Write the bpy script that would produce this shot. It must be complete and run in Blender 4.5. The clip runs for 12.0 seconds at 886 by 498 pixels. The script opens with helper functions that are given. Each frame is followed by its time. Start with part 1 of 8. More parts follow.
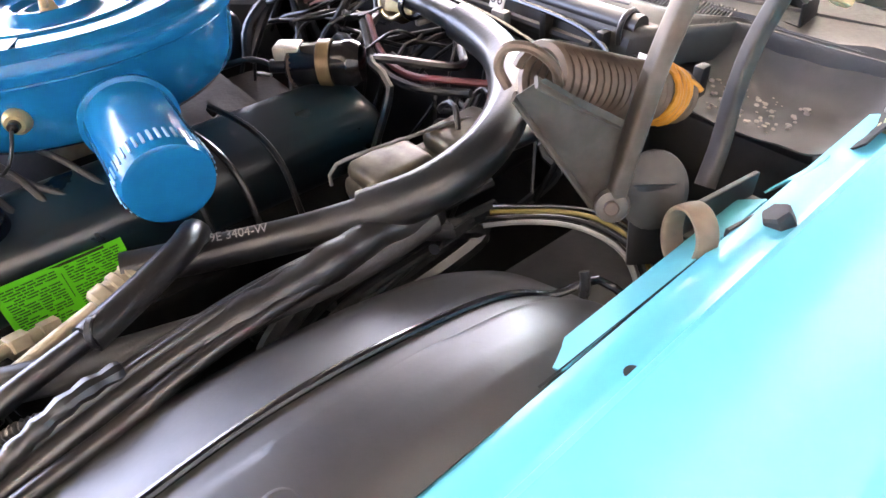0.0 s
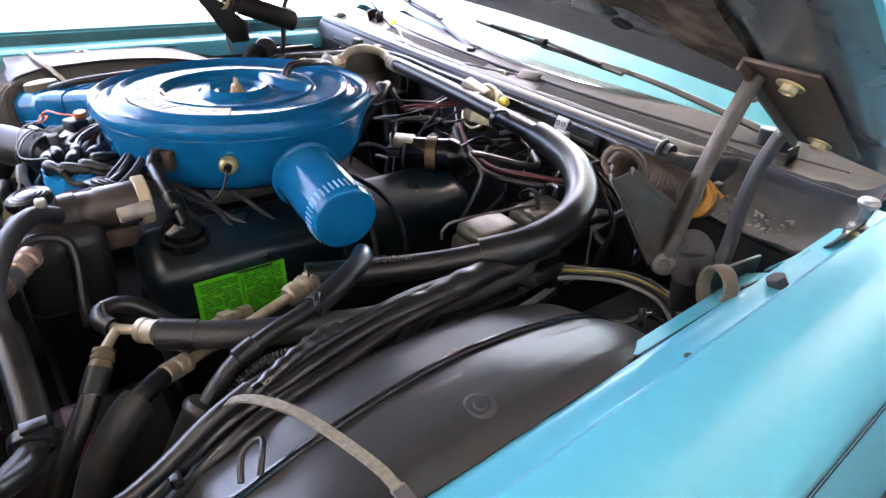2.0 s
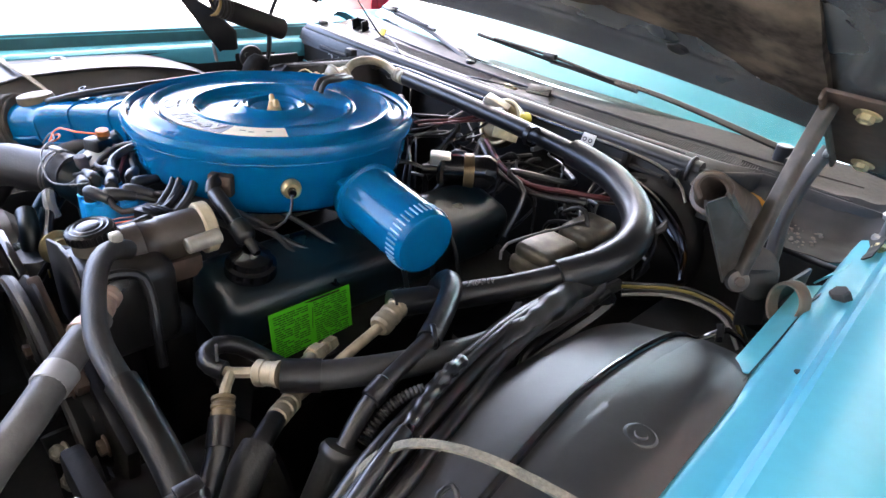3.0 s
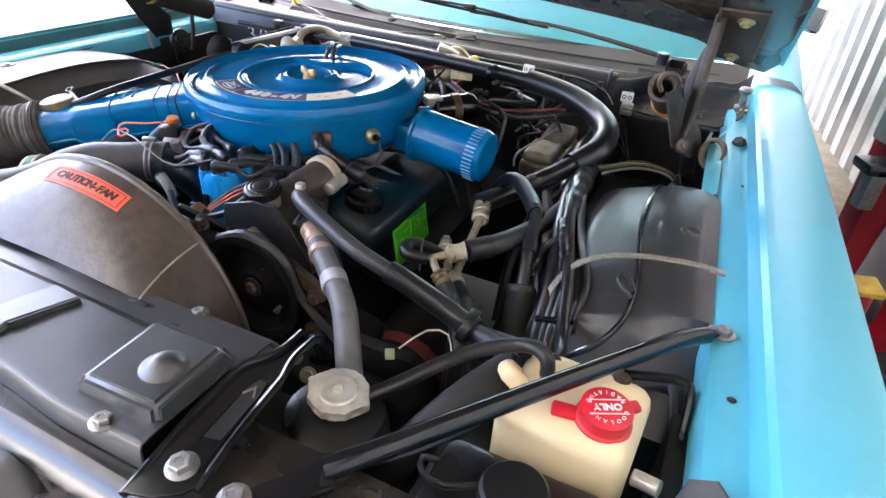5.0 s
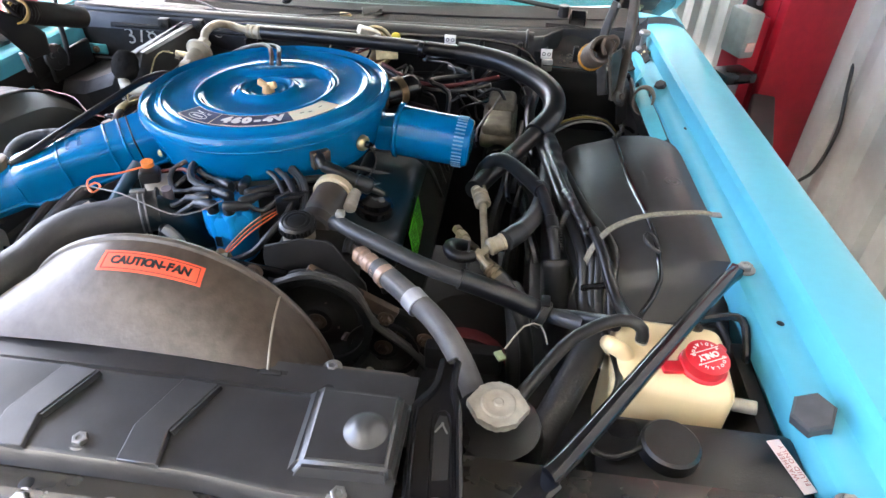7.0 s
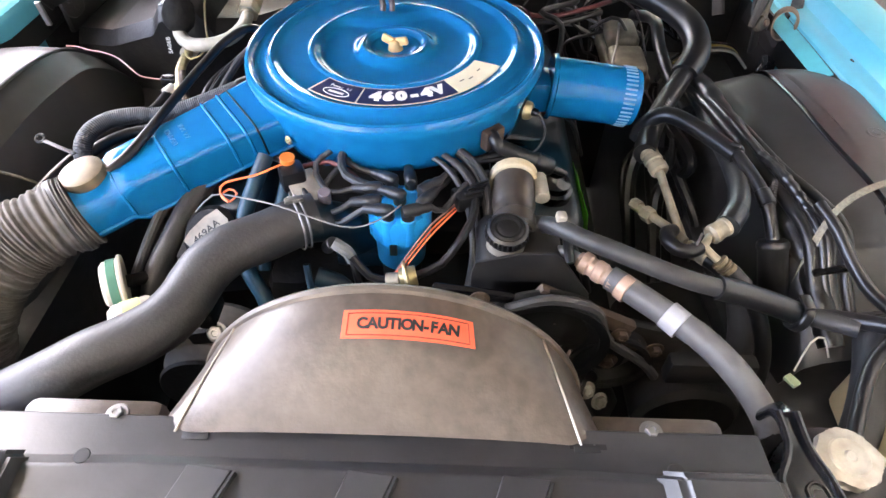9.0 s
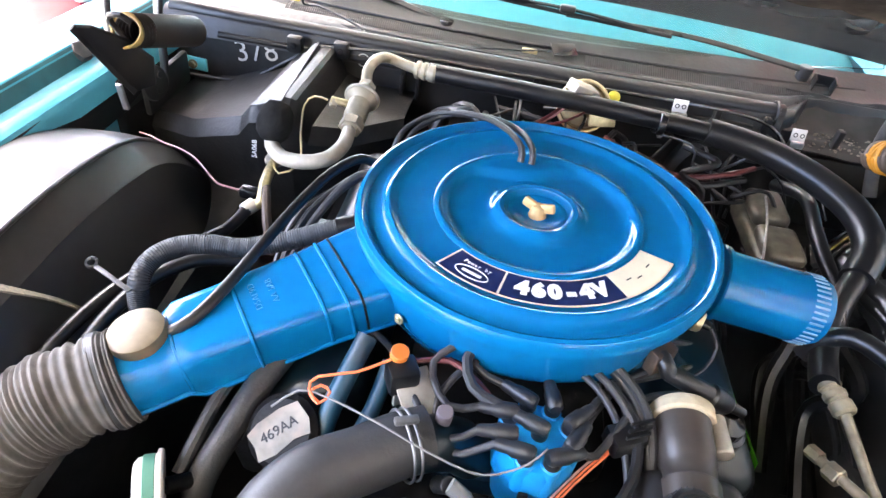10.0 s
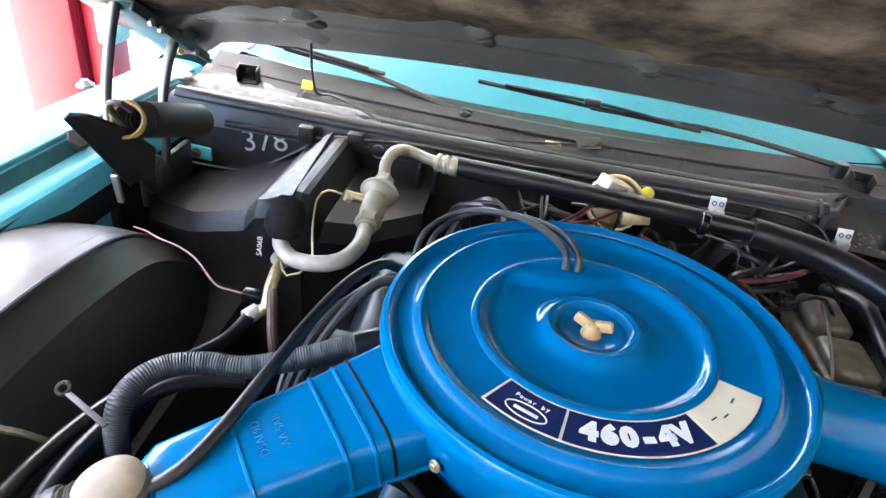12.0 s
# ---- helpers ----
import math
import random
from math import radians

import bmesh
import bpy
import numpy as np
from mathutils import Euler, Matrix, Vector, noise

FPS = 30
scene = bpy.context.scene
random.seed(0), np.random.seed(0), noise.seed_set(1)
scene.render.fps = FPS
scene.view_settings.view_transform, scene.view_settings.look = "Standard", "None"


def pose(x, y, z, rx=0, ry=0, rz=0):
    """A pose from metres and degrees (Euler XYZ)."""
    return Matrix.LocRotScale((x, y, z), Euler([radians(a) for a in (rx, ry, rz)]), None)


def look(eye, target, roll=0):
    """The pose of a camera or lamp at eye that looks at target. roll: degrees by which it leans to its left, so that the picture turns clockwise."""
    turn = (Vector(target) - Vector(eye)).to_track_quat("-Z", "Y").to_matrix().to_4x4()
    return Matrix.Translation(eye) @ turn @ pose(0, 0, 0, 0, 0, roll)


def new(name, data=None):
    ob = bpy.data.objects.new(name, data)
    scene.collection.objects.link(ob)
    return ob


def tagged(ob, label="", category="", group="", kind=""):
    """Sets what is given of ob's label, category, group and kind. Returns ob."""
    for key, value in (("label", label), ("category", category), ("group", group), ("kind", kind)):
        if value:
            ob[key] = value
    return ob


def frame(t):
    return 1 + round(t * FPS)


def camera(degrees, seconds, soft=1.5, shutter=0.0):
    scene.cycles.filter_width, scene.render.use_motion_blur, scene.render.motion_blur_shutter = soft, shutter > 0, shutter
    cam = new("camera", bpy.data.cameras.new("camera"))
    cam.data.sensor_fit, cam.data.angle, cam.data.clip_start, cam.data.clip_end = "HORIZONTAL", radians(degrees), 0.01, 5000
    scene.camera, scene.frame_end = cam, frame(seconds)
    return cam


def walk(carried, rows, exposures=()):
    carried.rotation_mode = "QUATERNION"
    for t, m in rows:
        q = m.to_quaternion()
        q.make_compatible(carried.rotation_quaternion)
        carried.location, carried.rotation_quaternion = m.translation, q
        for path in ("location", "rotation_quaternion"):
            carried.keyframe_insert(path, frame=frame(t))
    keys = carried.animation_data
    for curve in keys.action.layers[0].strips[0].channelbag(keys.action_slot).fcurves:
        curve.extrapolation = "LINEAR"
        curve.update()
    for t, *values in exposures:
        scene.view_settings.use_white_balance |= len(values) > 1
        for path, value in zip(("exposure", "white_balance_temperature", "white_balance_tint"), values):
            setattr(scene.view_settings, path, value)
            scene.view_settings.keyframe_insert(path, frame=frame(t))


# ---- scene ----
cam = camera(71.8, 12.0)
PATH = [
    (0, (0.859, -0.079, 1.22), (-0.363, 0.814, -0.087), -3.8),
    (0.5, (0.926, -0.096, 1.254), (-0.418, 0.855, 0.118), 1.1),
    (1, (0.953, -0.106, 1.254), (-0.431, 0.84, 0.163), 1.4),
    (1.5, (0.957, -0.202, 1.268), (-0.415, 0.799, 0.21), 2.2),
    (2, (0.942, -0.324, 1.276), (-0.4, 0.762, 0.268), 3.9),
    (2.5, (0.863, -0.386, 1.263), (-0.425, 0.791, 0.285), 5.6),
    (2.7, (0.821, -0.409, 1.269), (-0.431, 0.805, 0.29), 6.1),
    (4.3, (0.771, -0.741, 1.313), (-0.021, 0.792, 0.301), 6.8),
    (4.5, (0.731, -0.767, 1.302), (-0.023, 0.781, 0.284), 6.3),
    (5, (0.663, -0.876, 1.321), (-0.009, 0.68, 0.26), 4.3),
    (5.5, (0.652, -1.026, 1.41), (0.095, 0.55, 0.313), 2.7),
    (6, (0.621, -1.056, 1.426), (0.218, 0.544, 0.294), 2.0),
    (6.5, (0.492, -0.954, 1.41), (0.205, 0.635, 0.23), 1.4),
    (7, (0.416, -0.949, 1.406), (0.237, 0.641, 0.205), 1.8),
    (7.2, (0.371, -0.973, 1.418), (0.227, 0.616, 0.212), 1.9),
    (8.8, (0.095, -0.866, 1.412), (0.094, 0.543, -0.007), 2.2),
    (9, (0.077, -0.791, 1.416), (0.074, 0.587, -0.033), 1.8),
    (9.5, (0.014, -0.663, 1.41), (0.02, 0.756, 0.0), 4.2),
    (10, (-0.077, -0.576, 1.395), (-0.141, 0.957, 0.112), 8.9),
    (10.5, (-0.182, -0.521, 1.341), (-0.406, 1.115, 0.212), 13.8),
    (11, (-0.236, -0.482, 1.316), (-0.539, 1.197, 0.273), 16.1),
    (11.5, (-0.22, -0.482, 1.323), (-0.465, 1.209, 0.283), 14.3),
    (12, (-0.133, -0.484, 1.359), (-0.22, 1.205, 0.291), 9.1),
]
walk(cam, [(t, look(eye, target, roll)) for t, eye, target, roll in PATH], [(0.0, 5.98, 7150, 20), (0.5, 5.21, 7200, 20), (1.0, 4.96, 7250, 21), (2.5, 4.88, 6450, 14), (5.0, 4.72, 6350, 12), (6.0, 4.52, 6350, 9), (7.0, 4.84, 6500, 9), (9.0, 5.27, 7000, 13), (9.5, 5.5, 7000, 13), (10.0, 5.37, 6600, 12), (10.5, 5.04, 6300, 8), (11.0, 4.84, 6250, 8), (12.0, 4.87, 6300, 8)])

# ---- world, light, exposure ----
world = bpy.data.worlds.new("sky")
scene.world = world
world.use_nodes = True
wn = world.node_tree.nodes
sky = wn.new("ShaderNodeTexSky")
sky.sky_type, sky.sun_disc = "NISHITA", False
sky.sun_elevation, sky.sun_rotation = radians(61), radians(333.4)
sky.air_density, sky.dust_density, sky.ozone_density = 0.5, 4.0, 0.3
wn["Background"].inputs["Strength"].default_value = 0.15
world.node_tree.links.new(sky.outputs[0], wn["Background"].inputs["Color"])
sun = new("sun", bpy.data.lights.new("sun", "SUN"))
sun.data.energy, sun.data.angle, sun.data.color = 3.0, radians(0.6), (1.0, 0.95, 0.88)
sun.matrix_world = look((-1.5, 3.0, 6.0), (0, 0, 0))


# ---- materials ----
def mat(name, col, rough=0.5, metal=0.0, var=0.15, scale=30.0, bump=0.0, bump_scale=None, coat=0.0, alt=None, alt_amt=0.5, alt_scale=6.0, rvar=0.1, spec=0.5):
    """Principled surface with fine grain and larger stains at real-world size."""
    m = bpy.data.materials.new(name)
    m.use_nodes = True
    nt = m.node_tree
    n, L = nt.nodes, nt.links
    p = n["Principled BSDF"]
    tc = n.new("ShaderNodeTexCoord")
    fine = n.new("ShaderNodeTexNoise")
    fine.inputs["Scale"].default_value, fine.inputs["Detail"].default_value = scale, 6
    big = n.new("ShaderNodeTexNoise")
    big.inputs["Scale"].default_value, big.inputs["Detail"].default_value = alt_scale, 5
    L.new(tc.outputs["Object"], fine.inputs["Vector"])
    L.new(tc.outputs["Object"], big.inputs["Vector"])
    r1 = n.new("ShaderNodeValToRGB")
    r1.color_ramp.elements[0].position, r1.color_ramp.elements[1].position = 0.3, 0.7
    r1.color_ramp.elements[0].color = (*[c * (1 - var) for c in col], 1)
    r1.color_ramp.elements[1].color = (*[min(1, c * (1 + var)) for c in col], 1)
    L.new(fine.outputs["Fac"], r1.inputs["Fac"])
    mix = n.new("ShaderNodeMix")
    mix.data_type = "RGBA"
    r2 = n.new("ShaderNodeValToRGB")
    r2.color_ramp.elements[0].position, r2.color_ramp.elements[1].position = 0.48, 0.72
    r2.color_ramp.elements[0].color, r2.color_ramp.elements[1].color = (0, 0, 0, 1), (alt_amt,) * 3 + (1,)
    L.new(big.outputs["Fac"], r2.inputs["Fac"])
    L.new(r2.outputs["Color"], mix.inputs["Factor"])
    L.new(r1.outputs["Color"], mix.inputs["A"])
    mix.inputs["B"].default_value = (*(alt or [c * (1 - var) for c in col]), 1)
    L.new(mix.outputs["Result"], p.inputs["Base Color"])
    rr = n.new("ShaderNodeMapRange")
    rr.inputs["To Min"].default_value, rr.inputs["To Max"].default_value = max(0.02, rough - rvar), min(1, rough + rvar)
    L.new(big.outputs["Fac"], rr.inputs["Value"])
    L.new(rr.outputs["Result"], p.inputs["Roughness"])
    p.inputs["Metallic"].default_value = metal
    p.inputs["Coat Weight"].default_value = coat
    p.inputs["Coat Roughness"].default_value = 0.12
    p.inputs["Specular IOR Level"].default_value = spec
    if bump:
        b = n.new("ShaderNodeBump")
        b.inputs["Strength"].default_value, b.inputs["Distance"].default_value = bump, 0.002
        if bump_scale:
            f2 = n.new("ShaderNodeTexNoise")
            f2.inputs["Scale"].default_value, f2.inputs["Detail"].default_value = bump_scale, 4
            L.new(tc.outputs["Object"], f2.inputs["Vector"])
            L.new(f2.outputs["Fac"], b.inputs["Height"])
        else:
            L.new(fine.outputs["Fac"], b.inputs["Height"])
        L.new(b.outputs["Normal"], p.inputs["Normal"])
    return m


CYAN = mat("turquoise_car_paint", (0.085, 0.40, 0.52), 0.38, 0, 0.03, 60, coat=0.15, alt=(0.10, 0.40, 0.50), alt_amt=0.4, alt_scale=3.5, spec=0.35, rvar=0.06)
PINKSTEEL = mat("pinkish_primed_steel", (0.12, 0.085, 0.078), 0.5, 0.2, 0.25, 60, alt=(0.07, 0.045, 0.035), alt_amt=0.6, alt_scale=25)
# Dark turquoise: shade of the inner face painted in, plus some grime.
SHADEGRIME = mat("shaded_grimy_turquoise", (0.028, 0.12, 0.14), 0.45, 0, 0.2, 40, alt=(0.015, 0.045, 0.05), alt_amt=0.7, alt_scale=10)
CYAN_DULL = mat("turquoise_jamb_paint", (0.085, 0.42, 0.48), 0.4, 0, 0.08, 40, alt=(0.09, 0.26, 0.28), alt_amt=0.5, alt_scale=9)
BLUE = mat("engine_blue_enamel", (0.0004, 0.130, 0.315), 0.15, 0, 0.06, 40, coat=0.0, alt=(0.0004, 0.105, 0.26), alt_amt=0.5, alt_scale=7, rvar=0.05, spec=0.32, bump=0.03, bump_scale=90)
BLUECAP = mat("blue_distributor_plastic", (0.005, 0.30, 0.72), 0.35, 0, 0.08, 60)
TEAL = mat("dark_teal_engine_enamel", (0.0022, 0.012, 0.0185), 0.30, 0, 0.2, 30, coat=0.05, alt=(0.012, 0.012, 0.012), alt_amt=0.7, alt_scale=10)
TEALPIPE = mat("worn_teal_pipe_paint", (0.007, 0.052, 0.085), 0.4, 0, 0.2, 40, alt=(0.05, 0.04, 0.035), alt_amt=0.6, alt_scale=14)
BLACK = mat("semigloss_black_sheet_paint", (0.008, 0.008, 0.0084), 0.34, 0, 0.15, 60, bump=0.05, bump_scale=250, alt=(0.015, 0.0147, 0.0143), alt_amt=0.6, alt_scale=6)
BLACKDUST = mat("dusty_black_sheet_paint", (0.010, 0.0094, 0.0088), 0.5, 0, 0.3, 70, bump=0.12, bump_scale=200, alt=(0.024, 0.022, 0.020), alt_amt=0.7, alt_scale=8, spec=0.25)
GLOSSBLK = mat("gloss_black_paint", (0.008, 0.008, 0.009), 0.14, 0, 0.1, 50)
RUBBER = mat("black_hose_rubber", (0.0085, 0.0084, 0.0086), 0.33, 0, 0.2, 50, bump=0.1, bump_scale=300, alt=(0.019, 0.0185, 0.0182), alt_amt=0.5, alt_scale=12)
RUBBERDUST = mat("greyed_hose_rubber", (0.028, 0.0275, 0.027), 0.48, 0, 0.2, 60, bump=0.15, bump_scale=300, alt=(0.052, 0.050, 0.049), alt_amt=0.6, alt_scale=14)
PLASTIC = mat("black_moulded_plastic", (0.0075, 0.0075, 0.0078), 0.29, 0, 0.15, 60, bump=0.15, bump_scale=500, alt=(0.013, 0.0127, 0.0127), alt_amt=0.5, alt_scale=9)
HEATER = mat("charcoal_fibre_plastic", (0.013, 0.0122, 0.0115), 0.44, 0, 0.25, 80, bump=0.3, bump_scale=180, alt=(0.018, 0.0168, 0.0155), alt_amt=0.5, alt_scale=8, spec=0.35)
SHROUD = mat("dusty_brown_grey_shroud", (0.080, 0.063, 0.050), 0.36, 0, 0.25, 70, bump=0.15, bump_scale=200, alt=(0.13, 0.105, 0.085), alt_amt=0.5, alt_scale=9)
GRIME = mat("greasy_black_grime", (0.005, 0.0047, 0.0044), 0.6, 0, 0.4, 50, bump=0.3, bump_scale=120, alt=(0.020, 0.016, 0.0125), alt_amt=0.6, alt_scale=12, spec=0.22)
STEEL = mat("zinc_plated_steel", (0.29, 0.283, 0.275), 0.42, 0.85, 0.2, 80, alt=(0.2, 0.18, 0.16), alt_amt=0.5, alt_scale=60)
ALU = mat("dull_aluminium", (0.6, 0.59, 0.56), 0.45, 1, 0.15, 90, bump=0.1, alt=(0.35, 0.33, 0.3), alt_amt=0.6, alt_scale=40)
BRASS = mat("yellowed_brass_fitting", (0.55, 0.47, 0.27), 0.4, 0.8, 0.2, 90, alt=(0.35, 0.30, 0.2), alt_amt=0.6, alt_scale=50)
TAN = mat("dull_tan_plated_fitting", (0.36, 0.31, 0.22), 0.45, 0.35, 0.2, 90, alt=(0.22, 0.185, 0.13), alt_amt=0.6, alt_scale=50)
BOOTGREY = mat("grey_black_boot_rubber", (0.018, 0.0185, 0.020), 0.38, 0, 0.2, 80, alt=(0.02, 0.02, 0.021), alt_amt=0.5, alt_scale=30)
PAPER = mat("stained_paper", (0.22, 0.20, 0.165), 0.7, 0, 0.3, 60, alt=(0.22, 0.10, 0.05), alt_amt=0.5, alt_scale=30)
TANKGREY = mat("satin_dark_grey_tank", (0.016, 0.0155, 0.015), 0.42, 0, 0.2, 60, bump=0.1, bump_scale=200, alt=(0.026, 0.024, 0.022), alt_amt=0.5, alt_scale=12)
WIREPALE = mat("pale_wire_insulation", (0.17, 0.165, 0.155), 0.5)
WIREDARK = mat("charcoal_lead_insulation", (0.03, 0.03, 0.03), 0.4)
SHIELDM = mat("dusty_satin_black_cover", (0.022, 0.022, 0.0235), 0.36, 0, 0.25, 40, bump=0.06, bump_scale=220, alt=(0.050, 0.049, 0.050), alt_amt=0.6, alt_scale=6, spec=0.9, rvar=0.12)
CREAMCAP = mat("gold_zinc_cap", (0.125, 0.094, 0.052), 0.46, 0.15, 0.15, 60, alt=(0.28, 0.21, 0.12), alt_amt=0.5, alt_scale=40)
BOTTLE = mat("yellowed_translucent_bottle", (0.76, 0.61, 0.36), 0.4, 0, 0.04, 30, alt=(0.70, 0.50, 0.24), alt_amt=0.5, alt_scale=12)
RED = mat("red_plastic_cap", (0.62, 0.015, 0.03), 0.35, 0, 0.06, 60)
LIFTRED = mat("red_lift_enamel", (0.30, 0.008, 0.020), 0.42, 0, 0.1, 30, alt=(0.18, 0.007, 0.014), alt_amt=0.6, alt_scale=3, spec=0.3)
ORANGE = mat("orange_label_vinyl", (0.85, 0.11, 0.05), 0.5, 0, 0.05, 60)
CORD = mat("golden_orange_cord", (0.48, 0.20, 0.012), 0.5, 0, 0.15, 90)
ORANGEPL = mat("orange_plastic", (0.6, 0.17, 0.03), 0.4, 0, 0.08, 60)
GREEN = mat("lime_green_label", (0.075, 0.50, 0.008), 0.5, 0, 0.05, 60)
GREENINK = mat("dark_green_print", (0.014, 0.085, 0.008), 0.6, 0, 0.05, 60)
INK = mat("black_print", (0.012, 0.012, 0.012), 0.6, 0, 0.05, 60)
WHITEINK = mat("white_print", (0.72, 0.71, 0.68), 0.6, 0, 0.05, 60)
NAVY = mat("navy_decal", (0.004, 0.014, 0.07), 0.35, 0, 0.06, 60)
CREAMDECAL = mat("cream_decal", (0.75, 0.68, 0.5), 0.5, 0, 0.05, 60)
BROWNMETAL = mat("rust_brown_spring_steel", (0.075, 0.05, 0.035), 0.55, 0.3, 0.25, 70, bump=0.2, alt=(0.07, 0.045, 0.03), alt_amt=0.6, alt_scale=20)
HINGE = mat("grey_brown_hinge_steel", (0.066, 0.056, 0.045), 0.48, 0.2, 0.25, 60, bump=0.2, alt=(0.036, 0.022, 0.013), alt_amt=0.8, alt_scale=34)
SPRINGM = mat("dusty_brown_spring", (0.090, 0.064, 0.046), 0.5, 0.2, 0.25, 70, bump=0.2, alt=(0.07, 0.045, 0.03), alt_amt=0.6, alt_scale=30)
MCYL = mat("gold_passivated_casting", (0.125, 0.112, 0.083), 0.42, 0.3, 0.35, 60, bump=0.3, alt=(0.055, 0.037, 0.021), alt_amt=0.7, alt_scale=26)
ELBOW = mat("aged_white_insulation", (0.37, 0.335, 0.265), 0.5, 0, 0.2, 50, bump=0.15, alt=(0.48, 0.42, 0.31), alt_amt=0.5, alt_scale=25)
VALVEM = mat("cream_plated_valve", (0.36, 0.32, 0.235), 0.42, 0.2, 0.15, 60, alt=(0.33, 0.27, 0.17), alt_amt=0.5, alt_scale=30)
CLAMPM = mat("gold_zinc_clamp", (0.19, 0.135, 0.07), 0.42, 0.5, 0.25, 60, alt=(0.16, 0.09, 0.04), alt_amt=0.6, alt_scale=40)
SEALBLK = mat("satin_black_seal", (0.009, 0.009, 0.0095), 0.34, 0, 0.2, 60, bump=0.08, alt=(0.02, 0.0195, 0.019), alt_amt=0.5, alt_scale=18)
GUTTERM = mat("dusty_dark_grey_paint", (0.010, 0.010, 0.010), 0.55, 0, 0.4, 40, bump=0.35, alt=(0.030, 0.028, 0.026), alt_amt=0.7, alt_scale=14, spec=0.25)
# Dusty sealer, its tone raised to hold the strong side light too.
SEALER = mat("sidelit_dusty_sealer", (0.17, 0.163, 0.155), 0.5, 0, 0.3, 60, bump=0.3, alt=(0.065, 0.06, 0.055), alt_amt=0.7, alt_scale=16)
COWLM = mat("dusty_black_cowl_paint", (0.009, 0.0092, 0.0095), 0.42, 0, 0.35, 60, bump=0.2, bump_scale=160, alt=(0.027, 0.0272, 0.0275), alt_amt=0.8, alt_scale=7)
HINGEDARK = mat("black_hinge_steel", (0.008, 0.0076, 0.0072), 0.42, 0, 0.2, 60, alt=(0.028, 0.025, 0.021), alt_amt=0.5, alt_scale=14)
LINER = mat("brown_black_hood_felt", (0.034, 0.027, 0.021), 0.95, 0, 0.6, 55, bump=1.0, bump_scale=70, alt=(0.17, 0.135, 0.095), alt_amt=0.7, alt_scale=11, spec=0.1)
HOODIN = mat("grey_teal_hood_underside", (0.060, 0.067, 0.068), 0.26, 0, 0.15, 40, alt=(0.028, 0.030, 0.030), alt_amt=0.6, alt_scale=5, spec=1.0)
CORRUG = mat("white_corrugated_sheet", (0.43, 0.42, 0.40), 0.5, 0, 0.06, 20, alt=(0.30, 0.27, 0.235), alt_amt=0.6, alt_scale=4)
CONCRETE = mat("dark_brown_concrete", (0.050, 0.040, 0.032), 0.8, 0, 0.25, 25, bump=0.3, alt=(0.05, 0.042, 0.036), alt_amt=0.7, alt_scale=1.6)
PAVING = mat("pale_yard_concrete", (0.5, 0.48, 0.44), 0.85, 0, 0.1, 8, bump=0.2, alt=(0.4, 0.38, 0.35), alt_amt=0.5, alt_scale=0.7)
HOUSING = mat("satin_black_wheel_housing", (0.018, 0.0175, 0.0170), 0.41, 0, 0.2, 60, bump=0.04, bump_scale=250, alt=(0.038, 0.037, 0.036), alt_amt=0.6, alt_scale=6, spec=0.8, rvar=0.08)
APRONM = mat("grey_apron_paint", (0.030, 0.0295, 0.029), 0.42, 0, 0.35, 40, bump=0.15, bump_scale=120, alt=(0.014, 0.0135, 0.013), alt_amt=0.7, alt_scale=8, spec=0.6)
LOOMM = mat("greyed_loom_tape", (0.010, 0.0099, 0.0099), 0.33, 0, 0.25, 60, bump=0.08, bump_scale=260, alt=(0.020, 0.0195, 0.019), alt_amt=0.6, alt_scale=18, spec=0.7)
LOOMGLOSS = mat("shiny_loom_tape", (0.008, 0.008, 0.0084), 0.30, 0, 0.2, 60, bump=0.08, bump_scale=160, alt=(0.022, 0.0215, 0.021), alt_amt=0.5, alt_scale=18, spec=0.8)
KERB = mat("pale_concrete", (0.30, 0.245, 0.18), 0.8, 0, 0.2, 25, bump=0.3, alt=(0.2, 0.17, 0.14), alt_amt=0.7, alt_scale=4)
DASH = mat("turquoise_dash_vinyl", (0.028, 0.20, 0.245), 0.6, 0, 0.08, 40)
SUPPORT = mat("brown_black_dusty_support", (0.020, 0.0182, 0.016), 0.27, 0, 0.25, 40, bump=0.08, bump_scale=200, alt=(0.046, 0.040, 0.033), alt_amt=0.7, alt_scale=7, spec=0.7)
FOIL = mat("white_sleeve_tape", (0.50, 0.45, 0.375), 0.5, 0, 0.1, 60, bump=0.2)
WEBBING = mat("grey_braided_strap", (0.215, 0.195, 0.145), 0.75, 0, 0.3, 250, bump=0.5, bump_scale=600)
CASTING = mat("pale_cast_metal", (0.42, 0.39, 0.33), 0.5, 0.5, 0.2, 60, bump=0.2, alt=(0.28, 0.22, 0.14), alt_amt=0.6, alt_scale=25)
WIRERED = mat("red_wire_insulation", (0.10, 0.014, 0.014), 0.45)
WIREORANGE = mat("orange_wire_insulation", (0.8, 0.17, 0.06), 0.45)
WIREPINK = mat("pink_wire_insulation", (0.42, 0.22, 0.21), 0.45)
WIREYEL = mat("yellow_wire_stripe", (0.20, 0.145, 0.02), 0.45)
WIREGREY = mat("grey_wire_insulation", (0.2, 0.2, 0.19), 0.45)
glass = mat("windshield_glass", (0.02, 0.03, 0.03), 0.03, 0, 0)
glass.node_tree.nodes["Principled BSDF"].inputs["Transmission Weight"].default_value = 1.0
glass.node_tree.nodes["Principled BSDF"].inputs["Base Color"].links and glass.node_tree.links.remove(glass.node_tree.nodes["Principled BSDF"].inputs["Base Color"].links[0])
glass.node_tree.nodes["Principled BSDF"].inputs["Base Color"].default_value = (0.8, 0.97, 0.95, 1)
